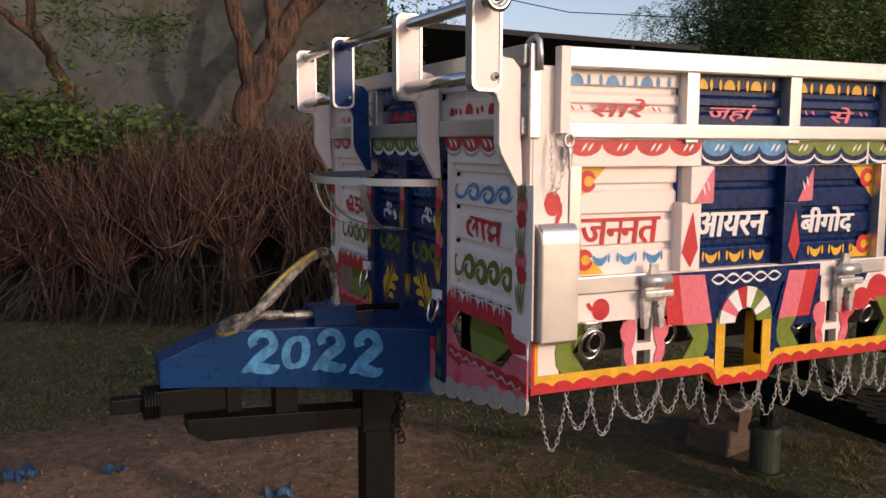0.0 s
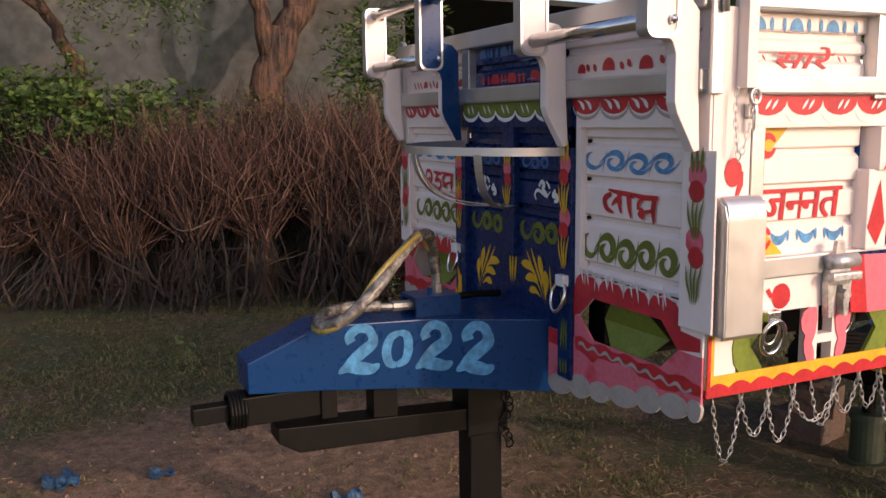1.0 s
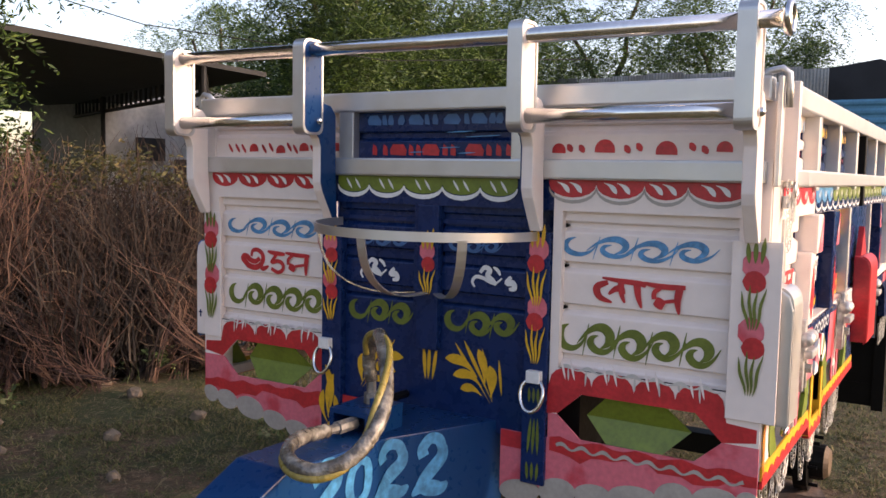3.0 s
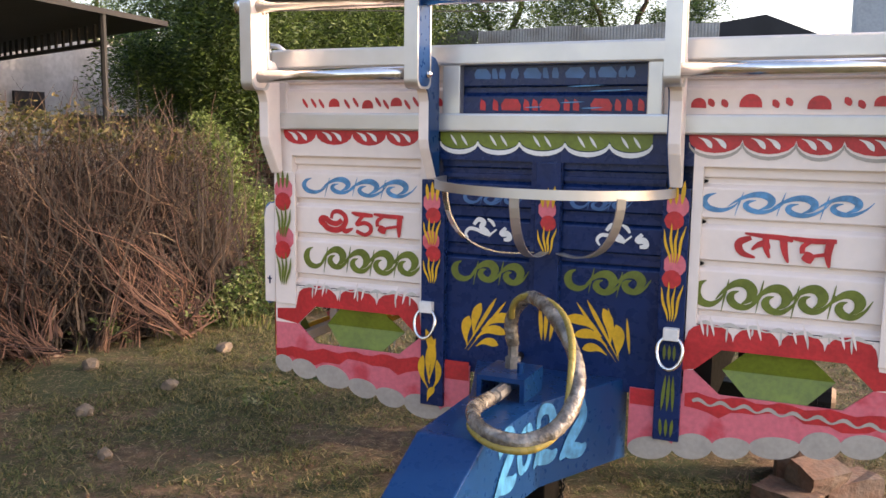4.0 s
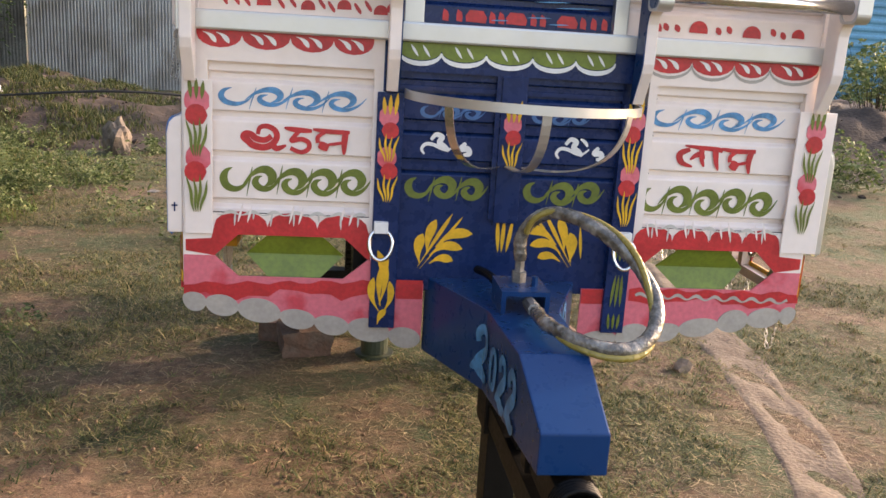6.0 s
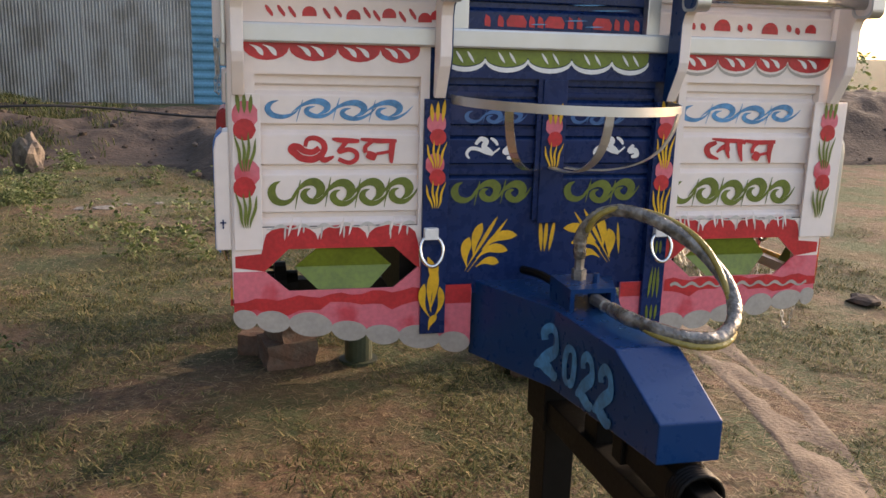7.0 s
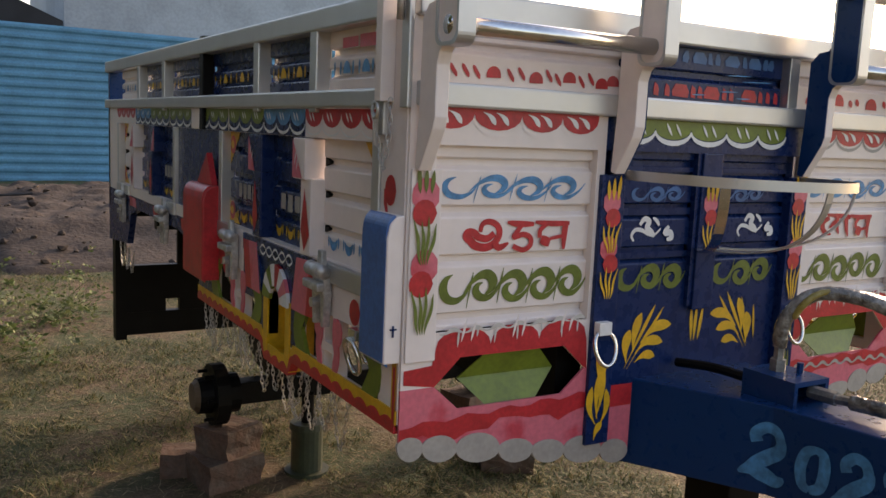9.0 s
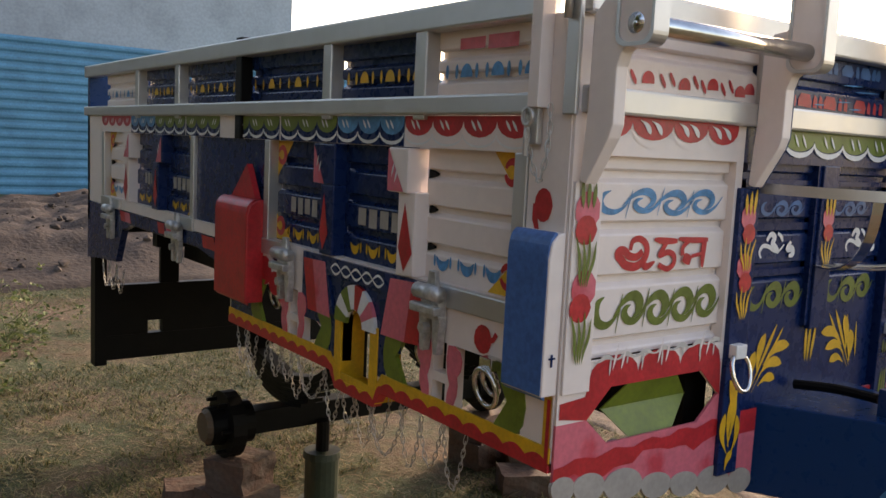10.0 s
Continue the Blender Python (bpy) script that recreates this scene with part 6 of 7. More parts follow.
tree("tree", "old rough-barked forked tree behind the brushwood, with an added unseen upper canopy", (-5.75, 0.42, 0), [
    ((-5.75, 0.42, -0.1), (-5.65, 0.5, 1.6), 0.2, 0.165), ((-5.65, 0.5, 1.55), (-5.6, 0.75, 2.5), 0.17, 0.15),
    ((-5.6, 0.72, 2.4), (-5.6, 1.45, 3.4), 0.14, 0.10), ((-5.6, 0.6, 2.25), (-5.62, 0.42, 3.6), 0.085, 0.06), ((-5.6, 0.85, 2.6), (-5.7, 0.9, 3.6), 0.09, 0.06),
    ((-5.6, 1.4, 3.35), (-5.2, 2.8, 5.0), 0.09, 0.05), ((-5.2, 2.75, 4.95), (-5.6, 5.4, 6.2), 0.05, 0.02), ((-5.62, 0.42, 3.55), (-5.6, 0.3, 5.6), 0.06, 0.03), ((-5.7, 0.9, 3.55), (-7.6, 2.6, 6.4), 0.06, 0.03)],
    # high clumps: unseen canopy added to cut sky light on the trailer's left side
    [((-5.0, 2.3, 3.35), (0.5, 0.75, 0.4), 110), ((-5.3, 1.75, 2.4), (0.3, 0.35, 0.4), 70), ((-5.3, 1.35, 2.35), (0.25, 0.35, 0.28), 110), ((-5.2, 1.55, 1.95), (0.2, 0.25, 0.28), 80), ((-5.8, 0.9, 5.8), (1.8, 1.6, 1.0), 900, 1.8), ((-4.6, 2.8, 5.8), (2.1, 2.2, 1.1), 1400, 1.8), ((-6.6, 3.6, 6.4), (2.2, 2.2, 1.2), 1300, 1.8), ((-7.0, 6.2, 6.6), (2.4, 2.4, 1.3), 1400, 1.8), ((-8.8, 2.2, 7.0), (2.4, 2.4, 1.4), 1300, 1.8), ((-4.4, 5.4, 6.5), (2.0, 2.2, 1.2), 1300, 1.8), ((-9.0, 5.4, 7.6), (2.4, 2.4, 1.4), 2000, 1.8), ((-3.6, 4.2, 6.9), (1.8, 2.4, 1.1), 1900, 1.8), ((-5.6, 8.4, 7.4), (2.6, 2.4, 1.4), 1900, 1.8), ((-4.6, 1.2, 6.9), (2.0, 2.0, 1.0), 1700, 1.8)], spray=0.4)
tree("tree", "slender leaning tree against the plaster wall", (-6.2, -0.75, 0), [
    ((-6.2, -0.75, -0.1), (-6.15, -1.0, 2.2), 0.085, 0.065), ((-6.15, -1.0, 2.15), (-6.1, -1.3, 2.75), 0.062, 0.05), ((-6.1, -1.22, 2.6), (-6.0, -1.75, 3.0), 0.045, 0.03), ((-6.1, -1.3, 2.7), (-6.0, -1.3, 3.5), 0.045, 0.03)],
    [((-5.4, -0.55, 2.82), (0.3, 0.55, 0.2), 110), ((-5.6, -1.3, 3.4), (0.6, 0.8, 0.3), 130)], spray=0.34)
for foot, h, wide, n in (((-10.3, 12.5, 0), 7.8, 1.9, 2300), ((-11.6, 15.8, 0), 7.5, 3.2, 2800), ((-10.6, 17.4, 0), 6.6, 2.4, 2400), ((-8.8, 23.5, 0), 9.5, 3.6, 2400), ((-13.5, 20.5, 0), 9.0, 4.0, 2400), ((-5.2, 24.5, 0), 9.0, 3.4, 2000), ((-21.5, 7.5, 0), 6.0, 3.0, 1300), ((-23.0, 21.0, 0), 9.0, 2.3, 1500)):
    x, y, _ = foot
    k = wide / 2.6
    tree("tree", "dense feathery dark green tree beyond the wall", foot, [
        ((x, y, -0.1), (x + 0.2, y, 0.45 * h), 0.17, 0.12), ((x + 0.2, y, 0.42 * h), (x + 0.9 * k, y - 0.5, 0.75 * h), 0.11, 0.04), ((x + 0.2, y, 0.4 * h), (x - 1.0 * k, y - 0.3, 0.72 * h), 0.10, 0.04)],
        [((x, y - 0.2, 0.66 * h), (wide, wide, 0.28 * h), n), ((x + 1.3 * k, y - 0.8, 0.46 * h), (wide * 0.65, wide * 0.65, 0.2 * h), n // 2), ((x - 1.4 * k, y - 0.6, 0.44 * h), (wide * 0.65, wide * 0.65, 0.2 * h), n // 2), ((x, y - 0.3, 0.36 * h), (wide * 0.7, wide * 0.5, 0.13 * h), n // 2)],
        spray=0.85, per=22, density=0.75, slim=0.3, leaflet=0.125, droop=0.95, tight=0.2)


def shrub(name, label, cat, centre, radii, n, leaf, spray, per=7):
    e = thing(name, label, cat, cat + " growing in the yard", at=(centre[0], centre[1], 0))
    d = unit(n)
    q = np.array(centre) + d * np.array(radii) * RNG.uniform(0.15, 1.12, (n, 1)) ** 0.6
    q += np.array([[0.28 * noise.noise((a * 2.2, b * 2.2, c * 2.2 + k * 9)) for k in range(3)] for a, b, c in q]) * np.array([1, 1, 1.2])
    q[:, 2] = np.maximum(q[:, 2], 0.03)
    v, f = leaf_cards(q, unit(n, 0.6), RNG.uniform(0.6, 1.2, n) * spray, per, 0.42, 0.2, 0.6)
    o = raw("foliage", v.tolist(), f.tolist(), leaf, e)
    o.matrix_parent_inverse = Matrix.Translation((-centre[0], -centre[1], 0))
    tagged(o, kind="stuff")
    m = min(n // 6, 60)
    lines = np.stack([np.stack([np.full(m, centre[0]), np.full(m, centre[1]), np.zeros(m)], 1) + RNG.normal(0, 0.12, (m, 3)) * [1, 1, 0], q[:m] * 0.6 + np.array([centre[0], centre[1], 0.1]) * 0.4, q[:m]], 1)
    v, f = sticks(lines, np.full((m, 3), 0.006 if centre[2] > 0.5 else 0.0022) * [1.4, 1, 0.5])
    o = raw("stem", v.tolist(), f.tolist(), TWIG if centre[2] > 0.5 else WEED, e)
    o.matrix_parent_inverse = Matrix.Translation((-centre[0], -centre[1], 0))
    tagged(o, kind="stuff")
    return e


for x, y in ((-19.0, 6.6), (-19.4, 8.6), (-19.0, 10.4)):
    shrub("bush", "tall green shrub beyond the open shed", "bush", (x, y, 1.3), (1.1, 1.3, 1.3), 420, LEAF, 0.34, 9)
shrub("bush", "dense dark green bush growing over the brushwood", "bush", (-6.0, -1.15, 1.85), (0.5, 0.75, 0.38), 420, LEAF, 0.17)
shrub("bush", "dense dark green bush growing over the brushwood", "bush", (-5.75, -0.35, 1.72), (0.4, 0.5, 0.34), 230, LEAF, 0.16)
shrub("bush", "dense dark green bush growing over the brushwood", "bush", (-6.5, -2.0, 1.7), (0.6, 0.7, 0.55), 300, LEAF, 0.17)
for x, y, z, r, n in ((-4.5, 4.2, 1.3, (0.2, 0.22, 0.6), 420), (-4.62, 4.55, 0.95, (0.26, 0.26, 0.68), 520), (-4.72, 4.95, 0.6, (0.36, 0.36, 0.5), 560)):
    shrub("creeper", "light green creeper climbing over the brushwood's end", "creeper", (x, y, z), r, int(1.5 * n), CREEPER, 0.085)
for x, y in ((-3.85, 4.1), (-3.65, 4.5), (-4.15, 3.75)):
    shrub("weed_patch", "low leafy green weeds at the brushwood's foot", "weeds", (x, y, 0.16), (0.34, 0.34, 0.2), 260, LEAF, 0.085, 7)
for x, y, w, h, n in ((-4.95, 5.6, 0.62, 0.34, 1100), (-5.7, 6.4, 0.8, 0.42, 1300), (-4.75, 6.75, 0.7, 0.36, 1200), (-6.6, 7.4, 1.0, 0.44, 1200), (-5.5, 7.9, 0.9, 0.4, 1200), (-4.2, 7.6, 0.7, 0.26, 800), (-7.6, 9.0, 1.2, 0.4, 900), (-6.3, 9.4, 1.0, 0.34, 800),
                      (-9.2, 7.0, 1.4, 0.5, 500), (-8.6, 11.4, 1.2, 0.3, 300), (-3.75, 6.2, 0.6, 0.2, 600), (-4.25, 5.0, 0.5, 0.24, 560), (-3.6, 5.3, 0.5, 0.14, 340), (-5.0, 9.2, 0.9, 0.2, 460), (-3.2, 7.2, 0.7, 0.14, 360)):
    shrub("weed_patch", "knee-high patch of light green flowering weeds", "weeds", (x, y, h * 0.8), (w, w, h), n, WEED, 0.075, 9)
for x, y, n in ((-2.3, 1.9, 26), (-3.4, -0.6, 24), (-1.2, 4.6, 30), (-3.3, 4.4, 50), (-4.1, 3.2, 60), (-3.9, 3.7, 90), (-4.4, 2.5, 40), (-2.9, 9.3, 120), (-1.9, 8.2, 40), (-2.4, 5.2, 30), (-2.9, 6.4, 40), (-4.6, 1.35, 30)):
    shrub("weed", "small green weed in dry grass", "weeds", (x, y, 0.12), (0.22, 0.22, 0.14), n, WEED, 0.09, 6)

for x, y, n in ((-1.5, 5.2, 90), (-1.0, 5.7, 80), (-1.75, 4.5, 70), (-0.75, 6.1, 60)):
    shrub("weed", "thin knee-high weed gone to seed in grass", "weeds", (x, y, 0.2), (0.34, 0.34, 0.24), n, WEED, 0.10, 6)

# walls, fences, sheds
tagged(part("wall_west", one(box, -7.25, -7.02, -14, 2.55, 0, 6.0), CONCRETE), "stained grey cement-plastered wall", "wall", kind="structure")


def corrugated(name, label, x0, x1, y, z0, z1, pitch, depth, material, level=False):
    """A sheet fence in overlapping sheets, its waves upright or level."""
    e = tagged(new(name), label, "fence", kind="structure")
    a = x0
    k = 0
    while a < x1 - 0.05:
        b = min(a + 0.95, x1)
        V, F = [], []
        n = int(((z1 - z0) if level else (b - a)) / pitch * 4)
        for i in range(n + 1):
            s = i / n
            if level:
                w = (i % 4 in (0, 1)) * depth
                row = [(a, y - w - 0.004 * (k % 2), z0 + (z1 - z0) * s), (b, y - w - 0.004 * (k % 2), z0 + (z1 - z0) * s)]
            else:
                w = depth * math.sin(2 * math.pi * i / 4)
                row = [(a + (b - a) * s, y - w - 0.004 * (k % 2), z0), (a + (b - a) * s, y - w - 0.004 * (k % 2), z1 + 0.03 * ((k * 7) % 3 - 1))]
            V += row
            if i:
                q = 2 * i
                F.append((q - 2, q - 1, q + 1, q))
        raw("sheet", V, F, material, e)
        a = b - 0.004
        k += 1
    return e


corrugated("fence_1", "weathered grey corrugated iron sheet fence on an earth bank", -8.15, -1.9, 20.0, -0.1, 4.35, 0.075, 0.009, ZINC)
corrugated("fence_3", "dull grey older iron sheets at the fence's end", -9.7, -8.2, 20.03, -0.1, 4.35, 0.075, 0.004, DULL)
corrugated("fence_2", "blue painted ribbed sheet metal fence", -1.9, 16.0, 20.0, -0.1, 3.58, 0.21, 0.028, BLUE_SHEET, level=True)
building = thing("plaster_building", "plain pale plastered building behind the fence", "building")
part("wall", one(box, 1.1, 8.9, 21.2, 29, 0, 6.4), PALE, building)
part("roof_slab", one(box, 0.9, 9.1, 21.0, 29.2, 6.41, 6.55), PALE, building)
bm = bmesh.new()
prism(bm, [(-2.6, 0), (1.0, 0), (1.0, 3.75), (-0.9, 4.55), (-2.6, 4.3)], lambda u, v, d: (u, d, v), 20.6, 26)
tagged(part("dark_shed", bm, TAR), "dark sheet-roofed shed behind the fence", "shed")
# open shed with a dark roof, and the white house behind it
shed = thing("open_shed", "open farm shed with a dark sheet roof on posts", "shed", at=(-11, 6, 0))
bm = bmesh.new()
prism(bm, [(-8.6, 2.7), (-9.42, 9.3), (-23.0, 14.9), (-23.0, 2.7)], lambda u, v, d: (u, v, d), 3.32, 3.4)
o = part("roof", bm, TAR, shed)
o.matrix_parent_inverse = Matrix.Translation((11, -6, 0))
bm = bmesh.new()
for k in range(42):
    f = 0.06 + 0.94 * k / 41
    x, y = -9.3 - 13.7 * f, 8.25 + 5.6 * f
    box(bm, x - 0.02, x + 0.02, y - 0.02, y + 0.02, 3.0, 3.32)
tube(bm, [(-10.0, 8.53, 3.0), (-23.0, 13.85, 3.0)], 0.04, 6)
o = part("roof_truss", bm, TAR, shed)
o.matrix_parent_inverse = Matrix.Translation((11, -6, 0))
for x, y in ((-9.3, 7.75), (-8.8, 3.0), (-16, 10.9), (-22.5, 3.1), (-22.5, 13.4)):
    o = part("post", one(tube, [(x, y, 0), (x, y, 3.33)], 0.05, 8), TAR, shed)
    o.matrix_parent_inverse = Matrix.Translation((11, -6, 0))
WASH = mat("whitewash", (0.62, 0.62, 0.60), 0.9, vary=0.18, scale=0.8, grain=8, bump=0.1, color2=(0.45, 0.44, 0.41))
house = thing("white_house", "white-washed low house beyond the shed", "house", at=(-18, 9, 0))
for name, bx, m in (("wall", (-28, -25.5, 18.2, 27.0, 0, 5.4), WASH), ("roof", (-28.3, -25.2, 18.0, 27.2, 5.41, 5.55), WASH), ("wall", (-20.5, -17.5, 12.1, 22.0, 0, 3.9), WASH), ("window", (-17.49, -17.42, 13.0, 13.9, 1.9, 2.5), TAR), ("parapet", (-17.2, -17.0, 14.0, 18.2, 1.55, 1.95), TAR)):
    o = part(name, one(box, *bx), m, house)
    o.matrix_parent_inverse = Matrix.Translation((18, -9, 0))
# dry-stone wall of red sandstone
stone_wall = tagged(new("stone_wall"), "dry-stacked red sandstone block wall", "wall", kind="structure")
shapes = []
for k in range(8):
    bm = bmesh.new()
    bmesh.ops.create_cube(bm, size=1.0)
    for v in bm.verts:
        v.co += Vector(RNG.uniform(-0.11, 0.11, 3))
    bmesh.ops.bevel(bm, geom=bm.edges[:], offset=0.035, segments=1, affect="EDGES")
    me = bpy.data.meshes.new("stone")
    bm.to_mesh(me)
    bm.free()
    me.materials.append(WALL_STONE)
    shapes.append(me)
core = part("stone_core", one(box, -13.5, -6.95, 13.38, 13.7, -0.2, 1.88), EARTH, stone_wall)
z, made = 0.02, 0
rest = bmesh.new()
while z < 1.95:
    h = float(RNG.uniform(0.05, 0.125))
    x = -13.4 + float(RNG.uniform(0, 0.2))
    while x < -6.75:
        w = float(RNG.uniform(0.11, 0.36))
        x1 = min(x + w, -6.66)
        m = Matrix.Translation(((x + x1) / 2, 13.32 + float(RNG.uniform(-0.05, 0.05)), z + h / 2 + float(RNG.uniform(-0.015, 0.015)))) @ Euler((0, float(RNG.uniform(-0.05, 0.05)), float(RNG.uniform(-0.12, 0.12)))).to_matrix().to_4x4() @ Matrix.Diagonal((x1 - x - float(RNG.uniform(0.005, 0.03)), 0.3 if x1 < -7.0 else 0.12, h * float(RNG.uniform(0.6, 1.0)), 1))
        if x > -9.2 and made < 300:
            o = new("stone", shapes[int(RNG.integers(8))])
            o.parent, o.matrix_basis = stone_wall, m
            made += 1
        else:
            q = len(rest.verts)
            rest.from_mesh(shapes[int(RNG.integers(8))])
            rest.verts.ensure_lookup_table()
            bmesh.ops.transform(rest, matrix=m, verts=rest.verts[q:])
        x = x1
    z += h
tagged(part("stone_rest", rest, WALL_REST, stone_wall), kind="stuff")

# dug earth before the blue fence
V, F = [], []
nx, ny = 230, 72


def mound_foot(x):
    """The heap's toe comes further out behind the trailer."""
    a, b = min(1.0, max(0.0, (x + 1.9) / 1.0)), min(1.0, max(0.0, (3.0 - x) / 1.6))
    return 9.2 - 1.5 * a * a * (3 - 2 * a) * b * b * (3 - 2 * b)


for i in range(nx + 1):
    for k in range(ny + 1):
        x, y = -7.8 + 24.8 * i / nx, 7.6 + 9.6 * k / ny
        f = min(1.0, max(0.0, (y - mound_foot(x)) / (3.0 if x < -1.5 else 2.4)))
        f = f * f * (3 - 2 * f) * min(1.0, (1 - k / ny) / 0.25)
        grow = 1 + 0.45 * min(1.0, max(0.0, (x + 0.5) / 3)) + 1.1 * min(1.0, max(0.0, (x - 4.5) / 2.5)) + 0.9 * min(1.0, max(0.0, (-4.3 - x) / 1.6))
        hgt = 0.36 * grow + 0.05 * noise.noise((x * 0.45, y * 0.3, 1)) + 0.11 * noise.noise((x * 1.5, y * 1.5, 3)) + 0.08 * noise.noise((x * 3.6, y * 3.6, 6)) + 0.05 * noise.noise((x * 9, y * 9, 2))
        side = min(1, max(0, (x + 7.7) / 1.3)) * min(1, max(0, (17.0 - x) / 2))
        V.append((x, y, max(-0.05, f * hgt * side + 0.03) if f > 0.02 else -0.05))
for i in range(nx):
    for k in range(ny):
        q = i * (ny + 1) + k
        F.append((q, q + ny + 1, q + ny + 2, q + 1))
tagged(raw("earth_mound", V, F, EARTH, smooth=True), "heap of dug dark brown earth", "earth", kind="stuff")


HEIGHTS = [v[2] for v in V]


def mound_top(x, y):
    k = (y - 7.6) / 9.6
    i, j = int(round((x + 7.8) / 24.8 * nx)), int(round(k * ny))
    return HEIGHTS[i * (ny + 1) + j]


ball = bmesh.new()
bmesh.ops.create_icosphere(ball, subdivisions=1, radius=1.0)
bv, bf = np.array([v.co[:] for v in ball.verts]), np.array([[v.index for v in f.verts] for f in ball.faces])
ball.free()
CV, CF = [], []
for k in range(900):
    x, y = float(RNG.uniform(-6.5, 10.0)), float(RNG.uniform(8.0, 14.0))
    r = 0.012 + 0.06 * float(RNG.uniform(0, 1)) ** 4
    p = bv * RNG.uniform(0.6, 1.25, (len(bv), 1)) * r * np.array([1, 1, 0.75]) + np.array([x, y, max(0.0, mound_top(x, y)) + 0.3 * r])
    CF += (bf + len(CV)).tolist()
    CV += p.tolist()
tagged(raw("earth_clods", CV, CF, CLOD), "loose clods of dug earth and small stones", "earth", kind="stuff")
shrub("bush", "sunlit green shrub on the earth bank", "bush", (8.6, 11.8, 1.5), (0.7, 0.6, 0.5), 260, WEED, 0.2)
shrub("bush", "sunlit green shrub on the earth bank", "bush", (6.2, 8.6, 0.35), (0.9, 0.7, 0.35), 260, WEED, 0.16)
shrub("bush", "sunlit green shrubs far across the field", "bush", (13, 19, 1.2), (3.0, 2.0, 1.3), 300, WEED, 0.4)
shrub("bush", "sunlit green shrubs far across the field", "bush", (20, 17, 1.0), (3.0, 2.0, 1.2), 300, WEED, 0.4)
shrub("bush", "sunlit green shrubs far across the field", "bush", (17, 26, 1.6), (4.0, 2.0, 1.8), 300, WEED, 0.5)


BRICK_DUST = mat("weathered_stone", (0.22, 0.17, 0.13), 0.92, vary=0.4, scale=5, grain=22, bump=1.0, color2=(0.12, 0.09, 0.07))


def rock(x, y, r, h, material=PEBBLE, label="pale rough field stone lying in grass", name="stone"):
    bm = bmesh.new()
    bmesh.ops.create_icosphere(bm, subdivisions=3 if r > 0.15 else 2, radius=1.0)
    for v in bm.verts:
        k = 1 + 0.5 * noise.noise(v.co * 1.1 + Vector((x * 3, y * 3, 0))) + 0.22 * noise.noise(v.co * 2.6 + Vector((y, x, 0))) + 0.08 * noise.noise(v.co * 7)
        v.co = Vector((v.co.x * r * k, v.co.y * r * 0.8 * k, v.co.z * h * k))
    o = part(name, bm, material)
    o.location = (x, y, ground_height(x, y) + h * 0.5)
    o.rotation_euler = (0, 0, x * 5)
    return tagged(o, label, "stone", "field stones")


for x, y, r in ((-3.9, 2.08, 0.07), (-3.1, 1.96, 0.06), (-3.2, 1.35, 0.06), (-4.0, 1.0, 0.1), (-3.88, 0.45, 0.07), (-3.17, 0.5, 0.05), (-2.6, 0.9, 0.05), (-3.4, 2.9, 0.07), (-3.5, 0.8, 0.04), (-4.4, 2.2, 0.06), (1.4, 1.9, 0.06), (1.2, 2.7, 0.07)):
    rock(x, y, r, r * 0.7)
rock(-3.4, 9.2, 0.22, 0.30, BRICK_DUST, "large upright weathered stone in the field")
rock(3.4, 2.7, 0.13, 0.045, EARTH, "dark clod of earth in dry grass", "clod")
rock(-6.9, 12.2, 0.5, 0.35, STONE, "fallen reddish stone slab by the wall")
rock(-9.3, 12.7, 0.45, 0.35, PEBBLE, "pale boulder at the foot of the wall")
for x, y, r in ((-2.2, 6.75, 0.13), (-2.42, 6.7, 0.07), (-2.0, 6.9, 0.06), (-1.7, 6.95, 0.05)):
    rock(x, y, r, 0.012, mat("white_ash", (0.30, 0.28, 0.25), 0.95, vary=0.5, scale=20, grain=50, bump=0.6), "spilt white ash on the ground", "ash")
rock(-6.1, 12.4, 0.3, 0.08, mat("white_rubbish", (0.7, 0.66, 0.64), 0.8), "pale crumpled rubbish on the bank", "rubbish")

# props under the trailer
jack_green = mat("green_can_paint", (0.04, 0.055, 0.028), 0.55, vary=0.3, scale=12)
jack = thing("bottle_jack", "green steel screw jack on the ground", "jack", at=(-0.28, 2.08, 0))
part("body", one(tube, [(0, 0, -0.02), (0, 0, 0.02), (0, 0, 0.021), (0, 0, 0.22), (0, 0, 0.221), (0, 0, 0.25)], [0.105, 0.105, 0.075, 0.075, 0.085, 0.08], 20), jack_green, jack)
part("ram", one(tube, [(0, 0, 0.24), (0, 0, 0.385)], 0.03, 12), BLACK, jack)
BRICK = mat("broken_brick", (0.135, 0.075, 0.052), 0.9, vary=0.3, scale=9, grain=45, bump=0.6, color2=(0.13, 0.095, 0.075))


def stone_block(x, y, z, sx, sy, sz, rz, label, tilt=0.0):
    bm = bmesh.new()
    bmesh.ops.create_cube(bm, size=1.0)
    bmesh.ops.subdivide_edges(bm, edges=bm.edges[:], cuts=2, use_grid_fill=True)
    for v in bm.verts:
        v.co = Vector((v.co.x * sx, v.co.y * sy, v.co.z * sz))
        v.co += Vector([0.05 * min(sx, sz) * noise.noise(v.co * 17 + Vector((x * 9, y * 5, k * 7))) for k in range(3)]) * 2
    o = part("stone_block", bm, BRICK)
    o.location, o.rotation_euler = (x, y, z + sz / 2), (tilt, 0, rz)
    return tagged(o, label, "block", "stone blocks")


